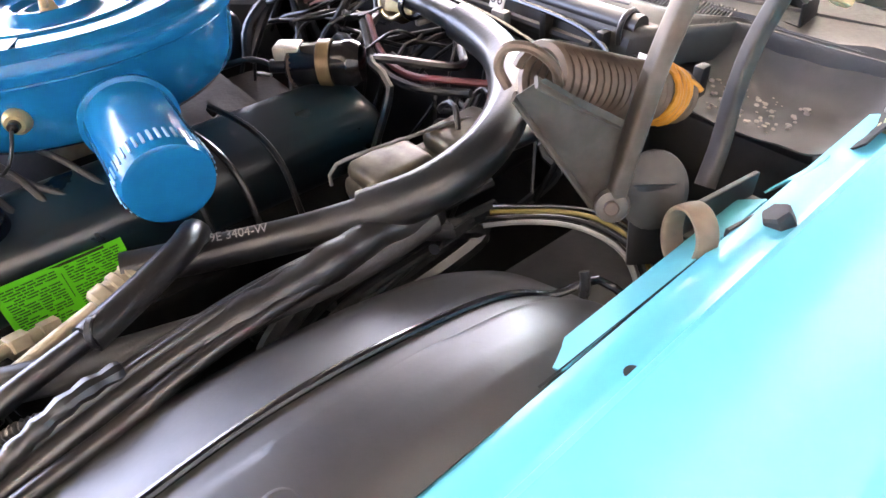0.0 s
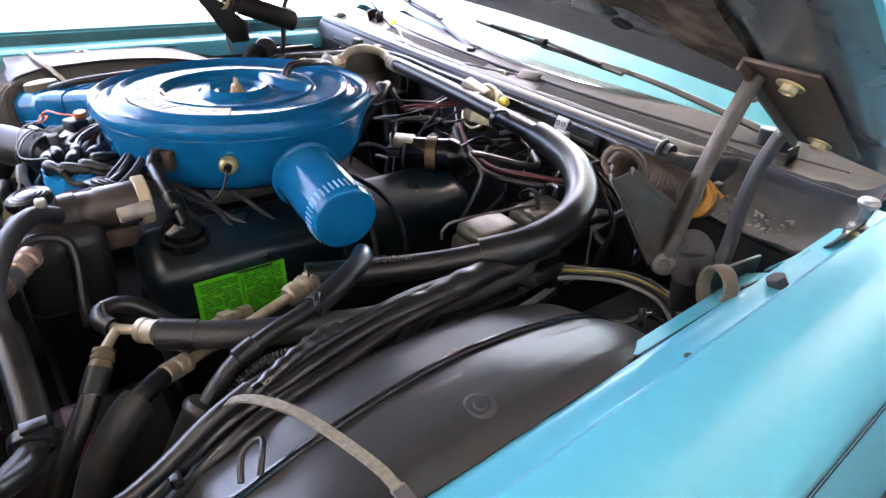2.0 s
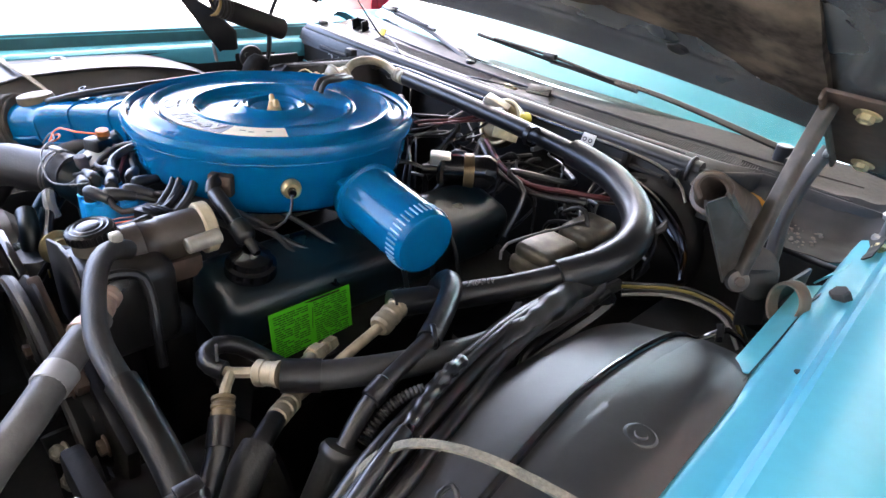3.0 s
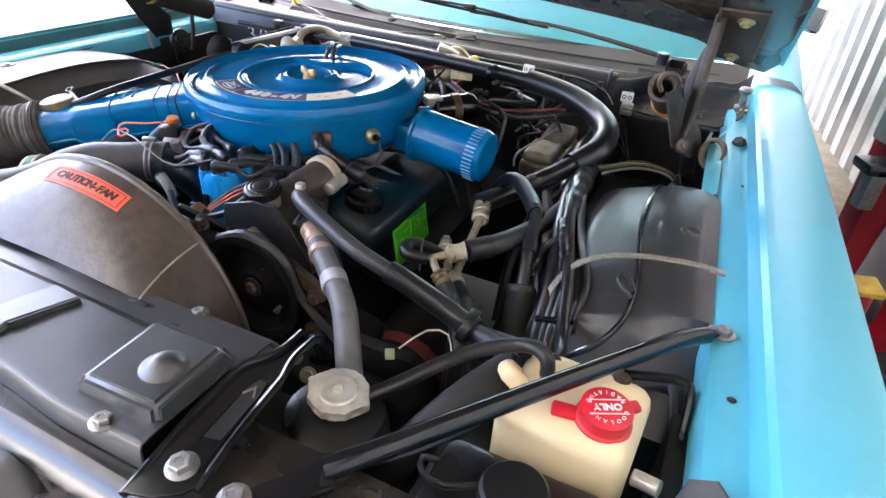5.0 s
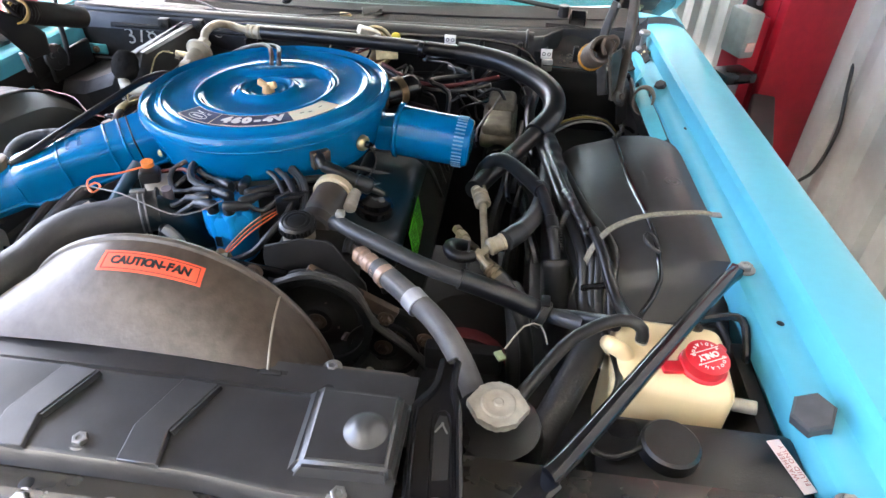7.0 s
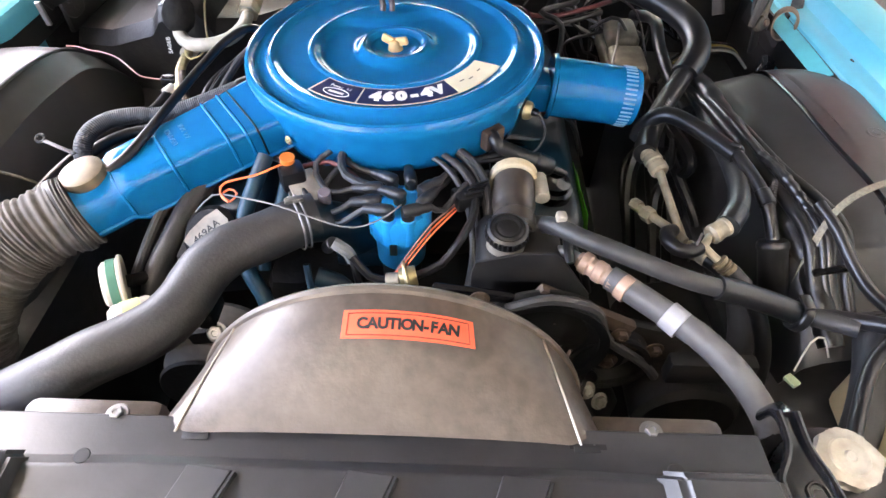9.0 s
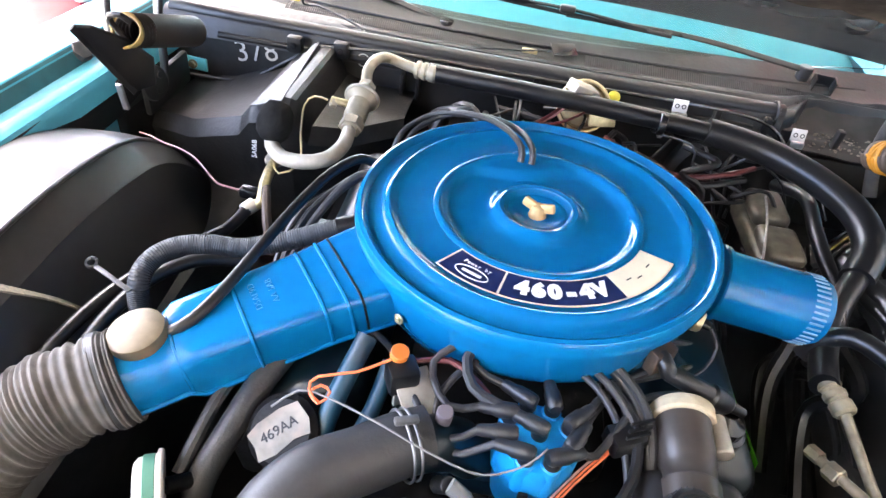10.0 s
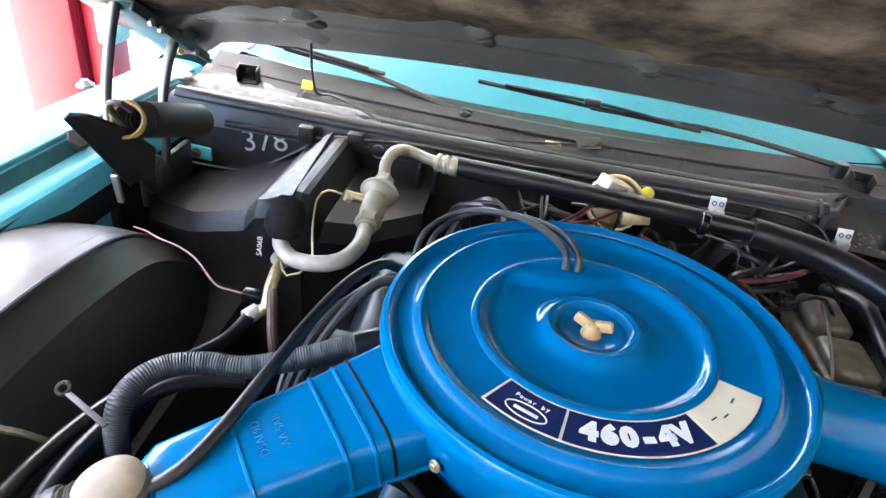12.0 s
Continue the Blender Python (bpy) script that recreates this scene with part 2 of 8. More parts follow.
glass.node_tree.nodes["Principled BSDF"].inputs["IOR"].default_value = 1.18


# ---- mesh helpers ----
def finish(name, bm, m, angle=35):
    bmesh.ops.recalc_face_normals(bm, faces=bm.faces)
    me = bpy.data.meshes.new(name)
    bm.to_mesh(me)
    bm.free()
    me.materials.append(m)
    for p in me.polygons:
        p.use_smooth = True
    me.set_sharp_from_angle(angle=radians(angle))
    return me


BASES = {}


def thing(name, at, label, category, group="", kind=""):
    ob = new(name)
    ob.empty_display_size = 0.02
    ob.location = at
    BASES[ob.name] = Vector(at)
    return tagged(ob, label, category, group, kind)


def part(name, bm, m, parent, label="", angle=35):
    """Links a bmesh, given in world metres, as one mesh under a thing or a part of it."""
    ob = new(name, finish(name, bm, m, angle))
    ob.parent = parent
    if parent.name in BASES:
        ob.matrix_parent_inverse = Matrix.Translation(-BASES[parent.name])
    return tagged(ob, label) if label else ob


def solo(name, bm, m, label, category, group="", kind="", angle=35):
    return tagged(new(name, finish(name, bm, m, angle)), label, category, group, kind)


def axis(p, d, up=(0, 0, 1)):
    """A frame at p whose z axis runs along d."""
    d = Vector(d).normalized()
    u = Vector(up)
    if abs(d.dot(u.normalized())) > 0.98:
        u = Vector((0, 1, 0))
    x = u.cross(d).normalized()
    y = d.cross(x)
    return Matrix.Translation(p) @ Matrix((x, y, d)).transposed().to_4x4()


def lathe(profile, seg=32, at=None, bm=None):
    """Turns (radius, height) pairs round z, then moves the mesh by the matrix at."""
    bm = bm or bmesh.new()
    at = at or Matrix.Identity(4)
    rings = []
    for r, z in profile:
        if r < 1e-6:
            rings.append([bm.verts.new(at @ Vector((0, 0, z)))])
        else:
            rings.append([bm.verts.new(at @ Vector((r * math.cos(2 * math.pi * k / seg), r * math.sin(2 * math.pi * k / seg), z))) for k in range(seg)])
    for a, b in zip(rings, rings[1:]):
        for k in range(seg):
            q = [a[k % len(a)], a[(k + 1) % len(a)], b[(k + 1) % len(b)], b[k % len(b)]]
            q = list(dict.fromkeys(q))
            if len(q) > 2:
                bm.faces.new(q)
    return bm


def cyl(p, q, r, seg=20, bev=0.12, bm=None, r2=None):
    """A closed cylinder from p to q with eased ends."""
    p, q = Vector(p), Vector(q)
    h, r2 = (q - p).length, r if r2 is None else r2
    e = min(r, r2, h / 2) * bev
    return lathe([(0, 0), (r - e, 0), (r, e), (r2, h - e), (r2 - e, h), (0, h)], seg, axis(p, q - p), bm)


def ring(p, d, r_out, r_in, h, seg=24, bm=None):
    e = min(h, r_out - r_in) * 0.25
    prof = [(r_in, e), (r_in + e, 0), (r_out - e, 0), (r_out, e), (r_out, h - e), (r_out - e, h), (r_in + e, h), (r_in, h - e), (r_in, e)]
    return lathe(prof, seg, axis(p, d), bm)


def box(c, s, bev=0.004, m=None, segs=2, bm=None):
    """A bevelled box of size s round c (turned by m about its own centre)."""
    own = bmesh.new()
    bmesh.ops.create_cube(own, size=1, matrix=Matrix.Diagonal((*s, 1)))
    if bev:
        bmesh.ops.bevel(own, geom=own.edges[:] + own.verts[:], offset=min(bev, min(s) * 0.45), segments=segs, affect="EDGES", profile=0.5)
    own.transform(Matrix.Translation(c) @ (m or Matrix.Identity(4)))
    if bm is None:
        return own
    return merge(bm, own)


def merge(bm, other):
    me = bpy.data.meshes.new("t")
    other.to_mesh(me)
    other.free()
    bm.from_mesh(me)
    bpy.data.meshes.remove(me)
    return bm


def spline(pts, step=0.012):
    """Points along a smooth line through pts."""
    P = [Vector(p) for p in pts]
    if len(P) == 2:
        n = max(2, int((P[1] - P[0]).length / step))
        return [P[0].lerp(P[1], k / n) for k in range(n + 1)]
    E = [2 * P[0] - P[1]] + P + [2 * P[-1] - P[-2]]
    out = []
    for i in range(1, len(E) - 2):
        a, b, c, d = E[i - 1:i + 3]
        n = max(2, int((c - b).length / step))
        for k in range(n):
            t = k / n
            out.append(0.5 * (2 * b + (c - a) * t + (2 * a - 5 * b + 4 * c - d) * t * t + (3 * b - a - 3 * c + d) * t ** 3))
    return out + [P[-1]]


def tube(pts, r, seg=12, step=0.012, bm=None, flat=1.0, wob=0.0, raw=False):
    """A hose, pipe or wire along a smooth line; r may be a function of the share of its length."""
    bm = bm or bmesh.new()
    C = [Vector(p) for p in pts] if raw else spline(pts, step)
    rad = r if callable(r) else (lambda t: r)
    t0 = (C[1] - C[0]).normalized()
    u = t0.orthogonal().normalized()
    rings = []
    for i, c in enumerate(C):
        t = (C[min(i + 1, len(C) - 1)] - C[max(i - 1, 0)])
        t = t.normalized() if t.length > 1e-9 else t0
        u = (u - t * u.dot(t)).normalized()
        v = t.cross(u)
        rr = rad(i / (len(C) - 1))
        if wob:
            c = c + Vector(noise.noise_vector(c * 25)) * wob
        rings.append([bm.verts.new(c + (u * math.cos(2 * math.pi * k / seg) + v * math.sin(2 * math.pi * k / seg) * flat) * rr) for k in range(seg)])
    for a, b in zip(rings, rings[1:]):
        for k in range(seg):
            bm.faces.new((a[k], a[(k + 1) % seg], b[(k + 1) % seg], b[k]))
    bm.faces.new(rings[0][::-1])
    bm.faces.new(rings[-1])
    return bm


def sheet(fn, nu, nv, thick=0.002, bm=None):
    """Sheet metal: fn(u, v) gives the upper face, u and v from 0 to 1; the lower one lies thick below along the normals."""
    bm = bm or bmesh.new()
    P = [[Vector(fn(i / nu, j / nv)) for j in range(nv + 1)] for i in range(nu + 1)]
    N = [[None] * (nv + 1) for _ in range(nu + 1)]
    for i in range(nu + 1):
        for j in range(nv + 1):
            du = P[min(i + 1, nu)][j] - P[max(i - 1, 0)][j]
            dv = P[i][min(j + 1, nv)] - P[i][max(j - 1, 0)]
            c = du.cross(dv)
            N[i][j] = c.normalized() if c.length > 1e-12 else Vector((0, 0, 1))
    top = [[bm.verts.new(p) for p in row] for row in P]
    low = [[bm.verts.new(P[i][j] - N[i][j] * thick) for j in range(nv + 1)] for i in range(nu + 1)]
    for i in range(nu):
        for j in range(nv):
            bm.faces.new((top[i][j], top[i + 1][j], top[i + 1][j + 1], top[i][j + 1]))
            bm.faces.new((low[i][j], low[i][j + 1], low[i + 1][j + 1], low[i + 1][j]))
    for i in range(nu):
        bm.faces.new((top[i][0], low[i][0], low[i + 1][0], top[i + 1][0]))
        bm.faces.new((top[i][nv], top[i + 1][nv], low[i + 1][nv], low[i][nv]))
    for j in range(nv):
        bm.faces.new((top[0][j], top[0][j + 1], low[0][j + 1], low[0][j]))
        bm.faces.new((top[nu][j], low[nu][j], low[nu][j + 1], top[nu][j + 1]))
    return bm


def plate(outline, thick, m, bev=0.0):
    """A flat plate from a closed outline of (x, y), put in place by m."""
    bm = bmesh.new()
    lo = [bm.verts.new(m @ Vector((x, y, 0))) for x, y in outline]
    hi = [bm.verts.new(m @ Vector((x, y, thick))) for x, y in outline]
    bm.faces.new(lo[::-1])
    bm.faces.new(hi)
    n = len(lo)
    for k in range(n):
        bm.faces.new((lo[k], lo[(k + 1) % n], hi[(k + 1) % n], hi[k]))
    if bev:
        bmesh.ops.bevel(bm, geom=[e for e in bm.edges], offset=bev, segments=2, affect="EDGES", profile=0.5)
    return bm


def lerp_table(rows, x):
    """Straight-line reading from rows of (x, value)."""
    if x <= rows[0][0]:
        return rows[0][1]
    for (a, u), (b, v) in zip(rows, rows[1:]):
        if x <= b:
            return u + (v - u) * (x - a) / (b - a)
    return rows[-1][1]


def bolt(parent, p, d, r=0.008, washer=0.012, m=None, name="bolt"):
    """A hex-headed bolt with its washer."""
    at = axis(p, d)
    bm = lathe([(0, 0), (washer, 0), (washer, 0.0015), (washer * 0.9, 0.002), (0, 0.002)], 20, at)
    lathe([(0, 0.002), (r, 0.002), (r, r * 0.9), (r * 0.85, r), (r * 0.5, r), (r * 0.4, r * 0.85), (0, r * 0.85)], 6, at, bm)
    return part(name, bm, m or STEEL, parent, "", 25)


def text_mesh(words, size, m, depth=0.0004, spread=1.0, bold=0.0):
    """Letters as a mesh, centred, put in place by m."""
    cu = bpy.data.curves.new("words", "FONT")
    cu.body, cu.size, cu.extrude, cu.align_x, cu.align_y, cu.space_character, cu.offset = words, size, depth, "CENTER", "CENTER", spread, bold
    cu.resolution_u = 3
    ob = bpy.data.objects.new("words", cu)
    scene.collection.objects.link(ob)
    me = bpy.data.meshes.new_from_object(ob.evaluated_get(bpy.context.evaluated_depsgraph_get()))
    bpy.data.objects.remove(ob)
    bpy.data.curves.remove(cu)
    bm = bmesh.new()
    bm.from_mesh(me)
    bpy.data.meshes.remove(me)
    bm.transform(m)
    return bm


# ---- the garage ----
bm = bmesh.new()
bmesh.ops.create_grid(bm, x_segments=24, y_segments=24, size=120)
solo("ground", bm, CONCRETE, "dark brown concrete floor running out into daylight", "ground", kind="structure")

WALL_P, WALL_D = Vector((1.81, 0.0, 0)), Vector((-0.165, 1.0, 0)).normalized()


def corrugated(u, v):
    s = -5.3 + u * 11.5
    w = s % 0.2
    d = lerp_table([(0, 0), (0.05, 0), (0.07, 0.03), (0.15, 0.03), (0.17, 0), (0.2, 0)], w)
    p = WALL_P + WALL_D * s
    return p.x + d, p.y, 0.0 + v * 3.39


wall_bm = sheet(corrugated, 1150, 1, 0.004)
solo("wall_east", wall_bm, CORRUG, "white painted corrugated steel garage wall, scuffed and stained", "wall", kind="structure")
bm = box((1.115, 3.55, 0.05), (0.26, 3.3, 0.10), 0.012, Matrix.Rotation(radians(9.4), 4, "Z"))
solo("kerb", bm, KERB, "low concrete ledge along the foot of the corrugated wall", "kerb", kind="structure")
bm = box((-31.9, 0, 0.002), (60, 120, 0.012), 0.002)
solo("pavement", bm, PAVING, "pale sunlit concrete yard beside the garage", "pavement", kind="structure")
# Unseen pale ground in front, added as a bounce for sunlight.
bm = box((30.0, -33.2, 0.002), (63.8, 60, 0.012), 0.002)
solo("pavement", bm, PAVING, "unseen pale slab before the garage, added to bounce light", "pavement", kind="structure")
# Unseen roof, added and sized to shade the bay from sun and sky.
bm = box((-0.02, 0.8, 3.46), (4.86, 12.4, 0.12), 0.01)
solo("ceiling", bm, mat("unseen_roof_sheet", (0.5, 0.49, 0.46), 0.6), "unseen pale roof, sized to shut out sun and sky", "ceiling", kind="structure")
# Unseen wall behind the camera, added to hold back light from the front.
bm = box((-0.02, -5.36, 1.70), (4.86, 0.08, 3.40), 0.01)
solo("blocker_wall_south", bm, mat("grey_blocker_wall", (0.20, 0.195, 0.18), 0.7, 0, 0.1, 12, alt=(0.14, 0.13, 0.12), alt_amt=0.6, alt_scale=1.2), "unseen grey wall behind the camera, added to cut front light", "wall", kind="structure")
# Unseen pale ground at the rear, likewise added for bounced light.
bm = box((30.0, 38.0, 0.002), (63.8, 60, 0.012), 0.002)
solo("pavement", bm, PAVING, "unseen pale slab behind the garage, added to bounce light", "pavement", kind="structure")


def lift_post(at, turn, w, flip, pads):
    """A lift column: at is the foot of its near face's middle, turn its angle, flip puts the carriage on the other side."""
    t = thing("lift_post", (at[0], at[1], 0), "red painted steel column of a two-post car lift", "car lift", "columns of the car lift")
    R = Matrix.Rotation(radians(turn), 4, "Z")
    M = Matrix.Translation((at[0], at[1], 0)) @ R

    def slab(name, c, s, m, label="", bev=0.006, parent=None):
        return part(name, box(M @ Vector(c), s, bev, R), m, parent or t, label)

    e = -1 if flip else 1
    slab("front_web", (0, 0.02, 1.5), (w, 0.04, 3.0), LIFTRED)
    slab("side_flange", (-w / 2 + 0.02, 0.13, 1.5), (0.04, 0.18, 3.0), LIFTRED)
    slab("side_flange", (w / 2 - 0.02, 0.13, 1.5), (0.04, 0.18, 3.0), LIFTRED)
    slab("base_plate", (0, 0.10, 0.010), (w + 0.10, 0.32, 0.020), LIFTRED)
    slab("side_channel", (e * (w / 2 + 0.055), 0.09, 0.42), (0.085, 0.10, 0.80), LIFTRED, "dark red carriage channel beside the column")
    slab("track", (e * (w / 2 + 0.03), 0.12, 1.5), (0.05, 0.03, 2.9), INK, "black greasy carriage track")
    slab("rail", (e * (w / 2 + 0.07), 0.11, 1.95), (0.035, 0.05, 2.1), LIFTRED, "red outer rail")
    cb = slab("carriage", (e * (w / 2 + 0.115), 0.04, 0.78), (0.055, 0.11, 0.15), WIREGREY, "grey lock box on the carriage", 0.01)
    slab("paper_label", (e * (w / 2 + 0.115), -0.018, 0.745), (0.030, 0.004, 0.03), mat("faded_pink_label", (0.55, 0.32, 0.28), 0.6) if "faded_pink_label" not in bpy.data.materials else bpy.data.materials["faded_pink_label"], "small faded label", 0.001, cb)
    if pads:
        slab("arm_pad", (e * (w / 2 + 0.15), -0.02, 0.655), (0.12, 0.10, 0.035), PLASTIC, "dark rubber arm pad", 0.01)
        slab("pad_stem", (e * (w / 2 + 0.14), 0.0, 0.58), (0.05, 0.05, 0.14), STEEL, "", 0.008)
    for k in range(24):
        slab("chain_link", (e * (w / 2 + 0.03), 0.098 + 0.004 * (k % 2), 0.86 + k * 0.042), (0.022, 0.016, 0.030), STEEL, "", 0.006)
    return t


post_l = lift_post((1.405, 1.31), 22, 0.27, True, True)
lift_post((-1.635, 1.40), 0, 0.21, False, False)
arm = part("swing_arm", box((1.175, 0.86, 0.555), (0.075, 0.74, 0.06), 0.01, Matrix.Rotation(radians(-17), 4, "Z")), INK, post_l, "black swing arm of the lift")
part("pad_plate", box((1.045, 0.475, 0.625), (0.08, 0.06, 0.016), 0.005, Matrix.Rotation(radians(18), 4, "Z") @ Matrix.Rotation(radians(8), 4, "X")), mat("chipped_yellow_paint", (0.42, 0.27, 0.03), 0.5, 0, 0.3, 30, alt=(0.08, 0.06, 0.04), alt_amt=0.7, alt_scale=18), arm, "chipped yellow pad plate")
part("pad_stem", cyl((1.045, 0.475, 0.53), (1.045, 0.475, 0.62), 0.03, 20), LIFTRED, arm)
bk = thing("concrete_block", (1.60, 1.06, 0), "weathered grey concrete block on the floor by the wall", "block")
part("block", box((1.565, 1.10, 0.05), (0.11, 0.27, 0.10), 0.012, Matrix.Rotation(radians(-14), 4, "Z")), mat("weathered_block", (0.20, 0.18, 0.155), 0.85, 0, 0.25, 30, bump=0.5, alt=(0.10, 0.09, 0.075), alt_amt=0.6, alt_scale=9), bk)
solo("air_hose", tube([(1.585, 1.40, 1.5), (1.585, 1.39, 0.9), (1.60, 1.33, 0.6), (1.60, 1.27, 0.45), (1.575, 1.25, 0.30), (1.555, 1.29, 0.22)], 0.007, 10), RUBBER, "black rubber hose hanging down the corrugated wall", "hose", "hoses")

# ---- the car's body ----
car = thing("car_body", (0, 0, 0.2), "turquoise car body with its engine bay open", "car")


def taper(y):
    return -0.045 * (y + 0.15)


FENDER = [(0.716, 0.872), (0.7175, 0.897), (0.722, 0.9075), (0.731, 0.9125), (0.750, 0.914), (0.757, 0.917), (0.761, 0.926), (0.765, 0.939), (0.771, 0.9455), (0.79, 0.949), (0.82, 0.950),
          (0.845, 0.9465), (0.862, 0.940), (0.874, 0.930), (0.884, 0.912), (0.893, 0.87), (0.905, 0.78), (0.915, 0.68), (0.915, 0.5), (0.90, 0.3)]


def fender(s):
    n = len(FENDER) - 1

    def skin(u, v):
        k = u * n
        i = min(int(k), n - 1)
        f = k - i
        x = FENDER[i][0] * (1 - f) + FENDER[i + 1][0] * f
        z = FENDER[i][1] * (1 - f) + FENDER[i + 1][1] * f
        y = -1.10 + v * 1.78
        drop = max(0, -0.75 - y) ** 2 * 0.5
        return s * (x + taper(y)), y, z - drop

    f = part("fender", sheet(skin, n * 2, 60, 0.0015), CYAN, car, "turquoise painted front fender", 25)
    # twin pinstripes along the outer shoulder
    for dz in (0.0, 0.006):
        def stripe(u, v):
            y = -1.05 + v * 1.7
            z = 0.8975 - dz + u * 0.0022
            x = lerp_table([(0.87, 0.893), (0.912, 0.884)], z) + 0.0028
            return s * (x + taper(y)), y, z
        part("pinstripe", sheet(stripe, 1, 40, 0.0006), INK, f, "thin dark pinstripe")
    return f


fender_r = fender(-1)
# Sheet added over the inner face; its dark is mostly painted shade.
part("inner_edge", sheet(lambda u, v: (-(lerp_table([(0, 0.7555), (0.35, 0.7595), (0.8, 0.7640), (1, 0.7690)], u) + taper(-0.45 + 1.1 * v)), -0.45 + 1.1 * v, lerp_table([(0, 0.9175), (0.35, 0.926), (0.8, 0.939), (1, 0.9445)], u)), 8, 30, 0.0008), SHADEGRIME, fender_r, "turquoise edge darkened by painted shade and some grime")
fender_l = fender(1)


def door_skin(s):
    def skin(u, v):
        k = u * 8
        x = lerp_table([(0, 0.69), (1, 0.76), (2, 0.80), (3, 0.825), (4, 0.84), (5, 0.85), (6, 0.865), (7, 0.87), (8, 0.86)], k)
        z = lerp_table([(0, 0.955), (1, 0.965), (2, 0.962), (3, 0.945), (4, 0.92), (5, 0.87), (6, 0.7), (7, 0.5), (8, 0.3)], k)
        return s * x, 0.69 + v * 2.6, z
    return part("door", sheet(skin, 16, 10, 0.0015), CYAN, car, "turquoise door and body side", 25)


door_skin(1)
door_skin(-1)


# wheel housings on both sides
def housing_top(y):
    fold = max(0, min(1, (-0.262 - y) / 0.012))
    return 0.907 - 0.6 * max(0, y + 0.06) ** 2 - 0.25 * min(0, y + 0.06) ** 2 - 2.2 * max(0, abs(y + 0.03) - 0.15) ** 2 - 0.010 * fold * fold * (3 - 2 * fold)


HOUSE_L = [(0.722, 0.003), (0.70, 0.0090), (0.68, 0.0092), (0.66, 0.0070), (0.64, 0.0038), (0.622, -0.0002), (0.605, -0.0050), (0.588, -0.0110), (0.55, -0.023), (0.532, -0.036), (0.518, -0.07), (0.50, -0.14), (0.485, -0.26), (0.48, -0.42)]
HOUSE_R = [(0.722, 0.0), (0.70, 0.004), (0.66, 0.008), (0.61, 0.006), (0.594, 0.004), (0.588, -0.001), (0.552, -0.031), (0.528, -0.082), (0.50, -0.14), (0.475, -0.21), (0.46, -0.42)]


def housing_z(x, y):
    """Height of the left wheel housing's upper face."""
    return housing_top(y) + lerp_table([(a, b) for a, b in HOUSE_L[::-1]], x)


def inner_fender(s):
    prof = HOUSE_L if s > 0 else HOUSE_R
    n = len(prof) - 1

    def skin(u, v):
        k = u * n
        i = min(int(k), n - 1)
        f = k - i
        y = -0.36 + v * 0.66
        x = prof[i][0] * (1 - f) + prof[i + 1][0] * f
        dz = prof[i][1] * (1 - f) + prof[i + 1][1] * f
        top = housing_top(y)
        if u < 0.25 and y > -0.26:
            near = (1 - u * 4) * max(0, min(1, (0.14 - y) / 0.10))
            top = top * (1 - near) + 0.905 * near
        dent = 0.0012 * noise.noise(Vector((x * 11, y * 9, s)))
        return s * (x + taper(y) * (1 if u < 0.3 else 0)), y, top + dz + dent
    t = part("inner_fender", sheet(skin, n * 4, 88, 0.002), HOUSING, car, "semi-gloss black wheel housing panel", 40 if s > 0 else 20)
    bm = lathe([(0, 0.003), (0.005, 0.003), (0.006, 0.001), (0.0095, 0.0012), (0.012, 0.0018), (0.0145, 0.0008), (0.016, -0.001)], 24, Matrix.Translation((s * 0.681, -0.063 if s > 0 else -0.105, housing_top(-0.06) + (0.0088 if s > 0 else 0.0065))))
    part("access_plug", bm, HOUSING, t)
    if s < 0:
        part("ridge", tube([Vector(skin(4.3 / n, k / 30)) + Vector((0, 0, 0.0)) for k in range(2, 29)], 0.0035, 8), HOUSING, t, "pressed ridge along the housing edge")
    else:
        part("front_bead", tube([(0.53 + 0.18 * k / 20, -0.318 - 0.004 * math.sin(k / 20 * 3.1), housing_z(0.53 + 0.18 * k / 20, -0.318) + 0.001) for k in range(21)], 0.006, 10, flat=0.6), HOUSING, t, "pressed bead across the sloping front")
    return t


inner_fender(1)
inner_fender(-1)

# splash aprons closing the bay below the wheel housings
for s in (1, -1):
    part("apron", box((s * 0.60, -0.03, 0.48), (0.26, 1.30, 0.50), 0.02), APRONM, car)
    part("apron", box((s * 0.72, -0.62, 0.62), (0.02, 0.5, 0.5), 0.004), BLACKDUST, car)
    part("apron", box((s * 0.70, 0.42, 0.66), (0.02, 0.24, 0.46), 0.004), BLACKDUST, car)
part("floor_pan", box((0, -0.1, 0.27), (1.5, 1.5, 0.04), 0.004), BLACKDUST, car)

# firewall and cowl
fw = part("firewall", box((-0.11, 0.515, 0.62), (1.20, 0.03, 0.60), 0.006), BLACKDUST, car, "dusty black firewall")
part("corner_wall", box((0.60, 0.515, 0.60), (0.22, 0.03, 0.55), 0.006), BLACKDUST, car, "low black wall below the gutter")
part("corner_wall", box((0.482, 0.555, 0.79), (0.012, 0.11, 0.26), 0.003), BLACKDUST, car, "black end of the firewall box")


